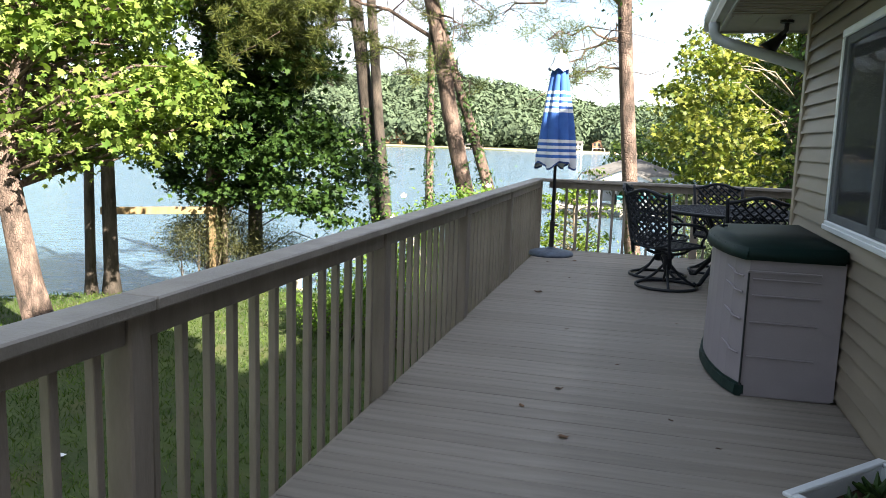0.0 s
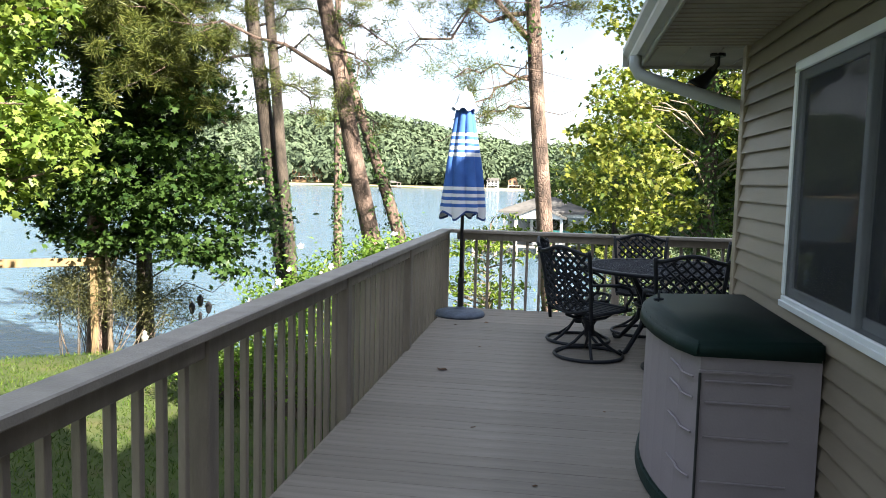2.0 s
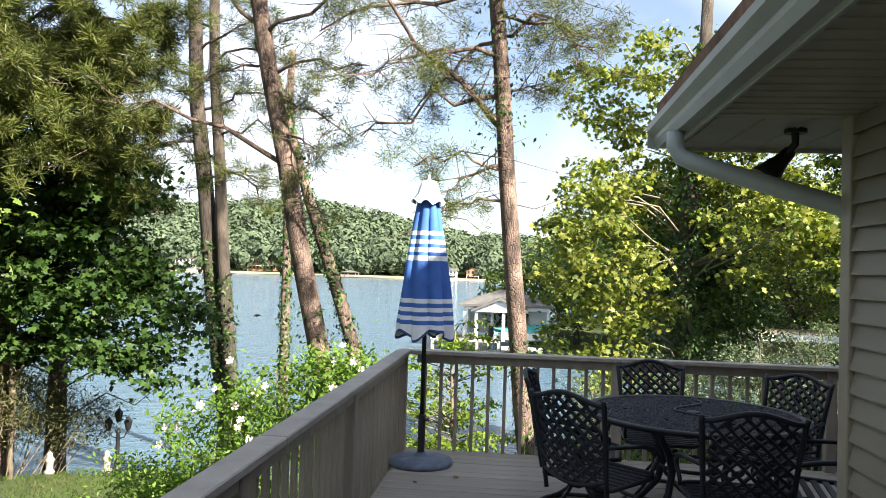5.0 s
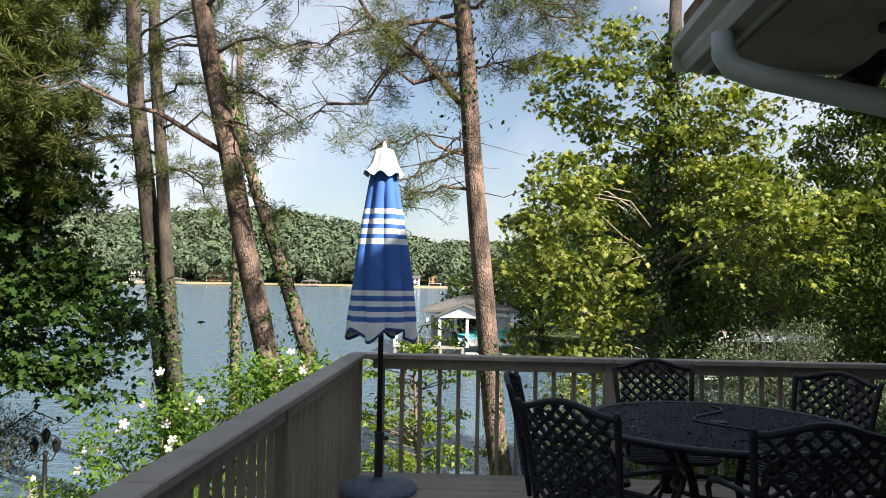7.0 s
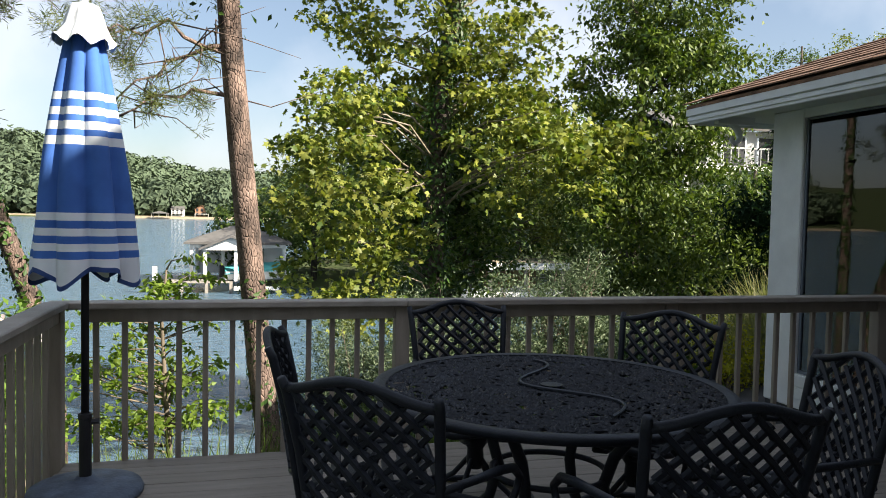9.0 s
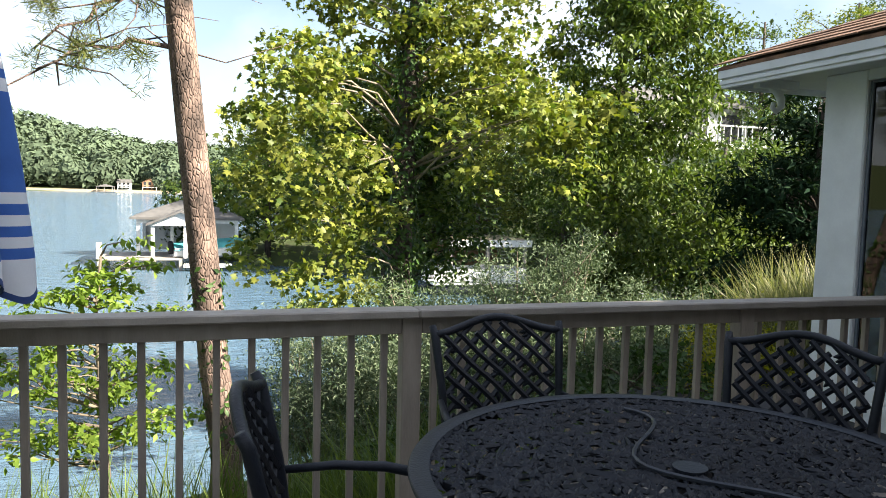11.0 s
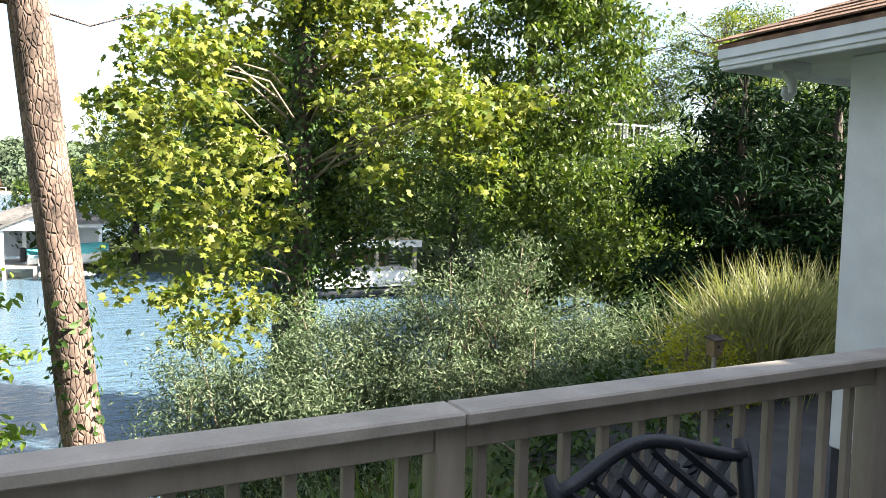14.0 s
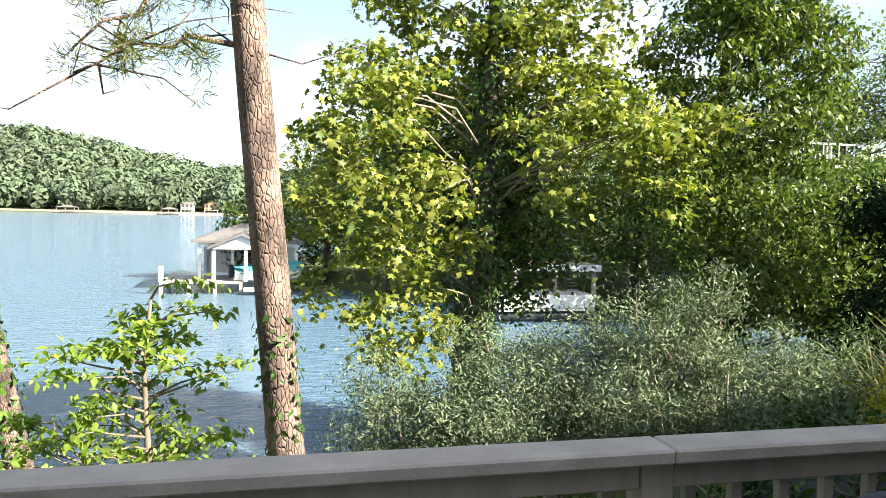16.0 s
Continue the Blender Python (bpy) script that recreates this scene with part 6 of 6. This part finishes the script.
def gable(parent, x0, x1, y0, y1, z, rise, mat, along="x", over=0.3, name="roof"):
    x0, x1, y0, y1 = x0 - over, x1 + over, y0 - over, y1 + over
    t = 0.14
    if along == "x":
        ym = (y0 + y1) / 2
        pr = [(y0, z), (ym, z + rise), (y1, z), (y1, z + t), (ym, z + rise + t), (y0, z + t)]
        vs = [(x, a, b) for x in (x0, x1) for a, b in pr]
    else:
        xm = (x0 + x1) / 2
        pr = [(x0, z), (xm, z + rise), (x1, z), (x1, z + t), (xm, z + rise + t), (x0, z + t)]
        vs = [(a, y, b) for y in (y0, y1) for a, b in pr]
    fs = [(i, (i + 1) % 6, 6 + (i + 1) % 6, 6 + i) for i in range(6)] + [tuple(range(6)), tuple(range(6, 12))[::-1]]
    return link_mesh(name, vs, fs, M[mat], parent)


def hip(parent, x0, x1, y0, y1, z, rise, mat, over=0.4):
    x0, x1, y0, y1 = x0 - over, x1 + over, y0 - over, y1 + over
    d = min(x1 - x0, y1 - y0) / 2 * 0.95
    vs = [(x0, y0, z), (x1, y0, z), (x1, y1, z), (x0, y1, z), (x0, y0, z + 0.15), (x1, y0, z + 0.15), (x1, y1, z + 0.15), (x0, y1, z + 0.15)]
    if x1 - x0 > y1 - y0:
        vs += [(x0 + d, (y0 + y1) / 2, z + rise), (x1 - d, (y0 + y1) / 2, z + rise)]
        fs = [(4, 5, 9, 8), (6, 7, 8, 9), (5, 6, 9), (7, 4, 8)]
    else:
        vs += [((x0 + x1) / 2, y0 + d, z + rise), ((x0 + x1) / 2, y1 - d, z + rise)]
        fs = [(4, 5, 8), (5, 6, 9, 8), (6, 7, 9), (7, 4, 8, 9)]
    fs += [(3, 2, 1, 0), (0, 1, 5, 4), (1, 2, 6, 5), (2, 3, 7, 6), (3, 0, 4, 7)]
    return link_mesh("roof", vs, fs, M[mat], parent)


def post_row(parent, pts, z0, z1, r=0.09, mat="housewhite"):
    for x, y in pts:
        block(parent, "post", x - r, x + r, y - r, y + r, z0, z1, mat)


def boat(x, y, z, L, W, hull, cover, label, turn=0.0):
    ob = thing("motor_boat", label, "boat", (x, y, z))
    ob.rotation_euler = (0, 0, turn)
    sec = [(-0.5, 0.42, 0.0), (-0.2, 0.5, 0.0), (0.15, 0.5, 0.02), (0.38, 0.32, 0.1), (0.5, 0.03, 0.22)]
    vs, fs = [], []
    for t, w, s in sec:
        for a, b in ((-1, 1.0), (-0.75, 0.25), (0, 0.0), (0.75, 0.25), (1, 1.0)):
            vs.append((L * t, W * w * a, 0.75 * b + s))
    for i in range(4):
        for k in range(4):
            fs.append((i * 5 + k, i * 5 + k + 1, i * 5 + k + 6, i * 5 + k + 5))
    fs += [(0, 4, 3, 2, 1)]
    link_mesh("hull", vs, fs, M[hull], ob, smooth=False)
    vs, fs = [], []
    for t, w, s in sec:
        for a, b in ((-1.02, 0.7), (-0.7, 1.05), (0, 1.3), (0.7, 1.05), (1.02, 0.7)):
            vs.append((L * t, W * w * a, b * (1 if abs(t) < 0.4 else 0.8) + s))
    for i in range(4):
        for k in range(4):
            fs.append((i * 5 + k, i * 5 + k + 1, i * 5 + k + 6, i * 5 + k + 5))
    fs += [(0, 1, 2, 3, 4)]
    link_mesh("cover", vs, fs, M[cover], ob, smooth=True)
    part("motor", bx(-L * 0.5 - 0.35, -L * 0.5 - 0.02, -0.18, 0.18, 0.3, 1.15, 0.06), M["lamp"], ob)
    return ob


# grey-roofed boathouse off the point
bh = thing("boathouse", "grey-roofed open boathouse on white posts over the water", "boathouse")
bz = -3.4
hip(bh, -3.2, 3.3, 60.6, 66.2, -0.95, 1.25, "greyroof")
gable(bh, -2.2, 1.4, 58.8, 61.7, -1.3, 0.9, "greyroof", "y")
link_mesh("gable_end", [(-2.4, 58.75, -1.28), (1.6, 58.75, -1.28), (-0.4, 58.75, -0.42)], [(0, 1, 2)], M["housewhite"], bh)
block(bh, "beam", -3.2, 3.3, 60.5, 60.7, -1.2, -0.95, "housewhite")
post_row(bh, [(-3.1, 60.7), (-2.1, 59.0), (-1.0, 60.7), (-0.1, 59.0), (1.3, 59.0), (3.2, 60.7), (-3.1, 66.0), (3.2, 66.0)], bz, -1.05, 0.11)
block(bh, "back_wall", -3.1, 3.2, 66.05, 66.15, bz, -0.95, "housewhite")
block(bh, "side_wall", 1.8, 3.2, 61.6, 61.7, bz, -0.95, "housewhite")
for i in range(11):
    block(bh, "dock_plank", -5.4, -0.3, 58.8 + i * 0.46, 58.8 + i * 0.46 + 0.43, bz - 0.12, bz, "dock")
for i in range(4):
    block(bh, "dock_plank", -0.2, 3.3, 62.8 + i * 0.46, 62.8 + i * 0.46 + 0.43, bz - 0.12, bz, "dock")
post_row(bh, [(-5.3, 58.9), (-3.6, 58.9), (-2.0, 58.9), (-0.4, 58.9), (-5.3, 63.6)], -5.4, bz - 0.12, 0.1, "dock")
post_row(bh, [(-5.3, 58.95)], bz, bz + 1.0, 0.14, "housewhite")
block(bh, "lift_bed", -0.2, 2.8, 58.1, 58.9, -3.95, -3.75, "housewhite")
boat(1.4, 60.2, -3.5, 4.6, 1.9, "housewhite", "teal", "white motor boat under a teal cover on its lift", 0.15)

# low boathouse in the inlet with a pontoon boat
b2h = thing("boathouse", "low white-trimmed boathouse with a tan flat roof", "boathouse")
block(b2h, "roof", 14.0, 18.9, 46.6, 51.0, -1.5, -1.25, "clay", "tan flat roof")
block(b2h, "roof_trim", 13.9, 19.0, 46.48, 46.59, -1.65, -1.27, "housewhite")
post_row(b2h, [(14.2, 46.8), (16.4, 46.8), (18.7, 46.8), (14.2, 50.8), (18.7, 50.8)], -5.2, -1.5, 0.09, "dock")
block(b2h, "dock_platform", 13.2, 19.6, 47.2, 48.4, -3.6, -3.45, "dock")
block(b2h, "back_wall", 14.2, 18.7, 50.9, 51.0, -3.5, -1.5, "housebrown")
st = thing("staircase", "white wooden stairs climbing the bank behind the boathouse", "staircase")
for i in range(12):
    block(st, "step", 18.6, 19.9, 51.2 + i * 0.3, 51.5 + i * 0.3, -3.4 + i * 0.19, -3.34 + i * 0.19, "housewhite")
for xx in (18.55, 19.92):
    v, f = tube([(xx, 51.2, -2.5), (xx, 54.8, -0.2)], 0.05, 5)
    link_mesh("handrail", v, f, M["housewhite"], st)
pb = thing("pontoon_boat", "white pontoon boat moored under the low boathouse", "boat", (15.6, 46.6, -4.15))
for yy in (-0.8, 0.8):
    v, f = tube([(-3.0, yy, 0.2), (-2.6, yy, 0.2), (2.4, yy, 0.2), (3.0, yy, 0.4)], [0.1, 0.32, 0.32, 0.08], 10)
    link_mesh("pontoon", v, f, M["alloy"], pb, smooth=True)
part("deck_plate", bx(-2.8, 2.6, -1.2, 1.2, 0.52, 0.62), M["housewhite"], pb)
for a in ((-2.8, 2.6, -1.2, -1.15), (-2.8, 2.6, 1.15, 1.2), (2.55, 2.6, -1.15, 1.15)):
    part("side_panel", bx(*a, 0.7, 1.35), M["housewhite"], pb)
part("bench", bx(-2.5, -0.8, -1.0, -0.4, 0.62, 1.15, 0.08), M["housewhite"], pb)
part("console", bx(0.2, 0.9, 0.1, 0.9, 0.62, 1.5, 0.08), M["gutter"], pb)

# hillside house above the inlet; white walls carry their shade as grey colour
hh = thing("hillside_house", "white two-storey hillside house greyed for shade, with balcony and grey roof", "house", (-3.14, 0.45, -0.22))
hh.scale = (1.15, 1.15, 1.15)
block(hh, "wall", 24.0, 30.5, 38.5, 44.0, -4.6, 6.0, "house_shaded")
gable(hh, 24.0, 30.5, 38.5, 44.0, 6.0, 1.1, "greyroof", "x", 0.5)
block(hh, "balcony_floor", 23.6, 30.9, 36.9, 38.5, 3.9, 4.1, "housewhite")
for i in range(18):
    block(hh, "baluster", 23.65 + i * 0.42, 23.69 + i * 0.42, 36.95, 36.99, 4.1, 4.95, "house_shaded")
block(hh, "handrail", 23.6, 30.9, 36.93, 37.02, 4.95, 5.03, "house_shaded")
post_row(hh, [(23.8, 37.1), (26.0, 37.1), (28.4, 37.1), (30.7, 37.1)], -4.8, 3.9, 0.12, "house_shaded")
for x0 in (24.5, 26.7, 28.8):
    for z0 in (1.6, 4.3):
        w = part("window", bx(x0, x0 + 1.3, 38.42, 38.49, z0, z0 + 1.4, 0.01), M["dark"], hh)
        part("window_frame", bx(x0 - 0.08, x0, 38.40, 38.49, z0, z0 + 1.4, 0), M["vinyl"], w)
        part("window_frame", bx(x0 + 1.3, x0 + 1.38, 38.40, 38.49, z0, z0 + 1.4, 0), M["vinyl"], w)


# houses and docks along the far shore
def far_house(x, y, w, d, h, wall, roof, label, along="x", storeys=2):
    z0 = gz(x, y) - 0.6
    ob = thing("lake_house", label, "house", (0, 0, 0), "houses on the far shore")
    block(ob, "wall", x - w / 2, x + w / 2, y - d / 2, y + d / 2, z0, z0 + h, wall)
    gable(ob, x - w / 2, x + w / 2, y - d / 2, y + d / 2, z0 + h, h * 0.42, roof, along, 0.5)
    if along == "y":
        link_mesh("gable_end", [(x - w / 2, y - d / 2 - 0.01, z0 + h), (x + w / 2, y - d / 2 - 0.01, z0 + h), (x, y - d / 2 - 0.01, z0 + h * 1.4)], [(0, 1, 2)], M[wall], ob)
    n = max(2, int(w / 2.2))
    for s in range(storeys):
        for k in range(n):
            xa = x - w / 2 + (k + 0.25) * w / n
            za = z0 + h * (s + 0.3) / storeys + 0.4
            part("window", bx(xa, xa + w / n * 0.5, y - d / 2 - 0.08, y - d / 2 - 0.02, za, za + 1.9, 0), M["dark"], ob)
    block(ob, "deck", x - w / 2, x + w / 2, y - d / 2 - 2.2, y - d / 2, z0 + h * 0.42, z0 + h * 0.42 + 0.2, "housewhite")
    post_row(ob, [(x - w / 2 + 0.2, y - d / 2 - 2.1), (x + w / 2 - 0.2, y - d / 2 - 2.1)], z0, z0 + h * 0.42, 0.12)


far_house(-29, 488, 8, 8, 5.2, "houseorange", "houseorange", "orange-brown wooden lake house on the far shore", "y", 2)
far_house(-43, 488, 7, 8, 4.6, "housewhite", "greyroof", "small white lake house beside an orange one", "x", 2)
far_house(-96, 500, 10, 10, 9.5, "housewhite", "greyroof", "tall white lake house among trees", "y", 2)
far_house(-123, 496, 10, 10, 9.0, "housewhite", "greyroof", "pale steep-gabled lake house among trees", "y", 2)
far_house(-167, 490, 19, 13, 8.0, "housebrown", "shingle", "brown timber lake house with wide roof", "y", 2)
far_house(-218, 486, 15, 12, 7.5, "housewhite", "shingle", "white lake house half hidden by trees", "x", 2)


def far_dock(x, y, w, roof):
    ob = thing("covered_dock", "white covered boat dock on the far shore", "dock", (0, 0, 0), "docks on the far shore")
    hip(ob, x - w / 2, x + w / 2, y - 5, y + 5, WATER + 3.0, 1.5, roof)
    post_row(ob, [(x - w / 2, y - 4.8), (x, y - 4.8), (x + w / 2, y - 4.8), (x - w / 2, y + 4.8), (x + w / 2, y + 4.8)], WATER - 0.6, WATER + 3.0, 0.14, "dock")
    block(ob, "platform", x - w / 2 - 1, x + w / 2 + 1, y - 5.4, y + 5.6, WATER + 0.35, WATER + 0.6, "dock")


for (x, w, r) in ((-104, 9, "greyroof"), (-51, 8, "greyroof"), (-190, 9, "greyroof")):
    far_dock(x, float(far_shore(x)) - 3, w, r)
# clay strip along the far waterline
xs = np.arange(-420, 130, 8.0)
vs, fs = [], []
for x in xs:
    for f_ in (-1.4, 3.0, 9.0):
        y = float(far_shore(x)) + f_
        vs.append((x, y, gz(x, y) + 0.25))
for i in range(len(xs) - 1):
    for k in range(2):
        a = i * 3 + k
        fs.append((a, a + 3, a + 4, a + 1))
tagged(link_mesh("bank", vs, fs, M["clay"], smooth=True), "bare orange clay bank along the far shore", "bank", kind="structure")

# ---- lawn furniture ----
sw = thing("swing_frame", "weathered timber swing frame of beam and posts", "swing frame")
v0, v1 = Vector((-11.35, 15.8, -0.58)), Vector((-9.15, 17.4, -0.58))
d = (v1 - v0).normalized()
bm = bx(0, (v1 - v0).length, -0.05, 0.05, -0.09, 0.09, 0.008)
bo_ = part("beam", bm, M["timber"], sw)
bo_.location, bo_.rotation_euler = v0, (0, 0, math.atan2(d.y, d.x))
for (x, y, r) in ((-9.25, 17.3, 0.06),):
    part("post", bx(x - r, x + r, y - r, y + r, gz(x, y) - 0.1, -0.675, 0.006), M["timber"], sw)
x, y = -8.98, 17.5
v, f = tube([(x, y, gz(x, y) - 0.1), (x - 0.02, y, -1.3), (x - 0.05, y, -0.58), (x - 0.06, y, -0.3)], [0.075, 0.065, 0.06, 0.04], 8)
v2, f2 = tube([(x - 0.04, y, -0.85), (x + 0.12, y - 0.02, -0.66), (x + 0.2, y - 0.02, -0.5)], [0.05, 0.04, 0.025], 6)
v, f = join((v, f), (v2, f2))
link_mesh("forked_pole", v, f, M["twig"], sw, "pale forked log pole", True)

lp = thing("lamp_post", "black garden lamp post with three lanterns", "street lamp", (-6.7, 17.4, gz(-6.7, 17.4)))
top = -1.62 - gz(-6.7, 17.4)
v, f = lathe([(0.09, 0.0), (0.09, 0.1), (0.045, 0.16), (0.035, top - 0.1), (0.05, top - 0.06), (0.0, top)], 10)
link_mesh("pole", v, f, M["lamp"], lp, smooth=True)
for dx, dz in ((-0.2, 0.0), (0.2, 0.03), (0.0, 0.18)):
    if dx:
        v, f = tube([(0, 0, top - 0.2), (dx * 0.6, 0, top - 0.17), (dx, 0, top - 0.05 + dz)], 0.012, 6)
        link_mesh("arm", v, f, M["lamp"], lp)
    v, f = lathe([(0.03, 0.0), (0.055, 0.04), (0.08, 0.17), (0.085, 0.18), (0.03, 0.25), (0.0, 0.28)], 8)
    ln_ = link_mesh("lantern", v, f, M["lamp"], lp)
    ln_.location = (dx, 0, top - 0.06 + dz)
gx_, gy_ = -7.8, 16.95
orn = thing("garden_ornament", "small pale stone ornament on the lawn edge", "ornament", (gx_, gy_, gz(gx_, gy_)))
v, f = lathe([(0.10, 0.0), (0.10, 0.05), (0.06, 0.09), (0.07, 0.22), (0.09, 0.28), (0.045, 0.33), (0.055, 0.38), (0.0, 0.43)], 12)
link_mesh("pedestal_urn", v, f, M["dock"], orn, smooth=True)
copy_thing(orn, pose(-6.85, 17.3, gz(-6.85, 17.3)))
bhx, bhy = 6.35, 13.45
nb = thing("birdhouse", "small brown wooden birdhouse on a thin post among shrubs", "birdhouse", (bhx, bhy, gz(bhx, bhy)))
hb = 0.02 - gz(bhx, bhy)
part("post", bx(-0.018, 0.018, -0.018, 0.018, -0.1, hb, 0.003), M["dock"], nb)
body_ = part("body", bx(-0.055, 0.055, -0.05, 0.05, hb, hb + 0.15, 0.004), M["timber"], nb)
# dark disc on the front in place of the shaded hole
v, f = tube([(0, -0.052, hb + 0.09), (0, -0.049, hb + 0.09)], 0.016, 10)
link_mesh("entrance_hole", v, f, M["dark"], nb)
v, f = tube([(0, -0.05, hb + 0.055), (0, -0.085, hb + 0.055)], 0.005, 6)
link_mesh("perch", v, f, M["dock"], nb)
rb = part("roof", bx(-0.075, 0.075, -0.08, 0.065, -0.008, 0.008, 0.003), M["bark2"], nb)
rb.location, rb.rotation_euler = (0, 0, hb + 0.165), (0.18, 0, 0)
# scrap of paper on the lawn
x, y = -5.0, 7.2
vs = [(0.14 * math.cos(a) * (1 + 0.3 * math.sin(3 * a)), 0.1 * math.sin(a) * (1 + 0.25 * math.cos(2 * a)), 0.03 + 0.025 * math.sin(5 * a)) for a in np.linspace(0, 6.28, 11)[:-1]] + [(0, 0, 0.08)]
pc = link_mesh("paper_scrap", vs, [(i, (i + 1) % 10, 10) for i in range(10)], M["paper"])
pc.location = (x, y, gz(x, y) + 0.02)
tagged(pc, "crumpled white paper scrap lying on the grass", "litter")


# ---- deck boards ----
bw, gap = 0.1405, 0.0025
def board_mesh(x0, x1):
    return mesh_of(bx(x0, x1, -bw / 2, bw / 2, -0.03, 0.0, 0.0025), "deck_board", M["deck"])


rng = random.Random(4)
kinds = {"a": board_mesh(0.006, HX - 0.004), "b": board_mesh(0.006, WX - 0.004)}
y = -2.9
while y < YF - 0.07:
    k = "a" if y < HY + 0.07 else "b"
    piece("deck_board", kinds[k], deck, (0, y + bw / 2, rng.uniform(-0.002, 0.0)), (rng.uniform(-0.004, 0.004), 0, 0))
    y += bw + gap
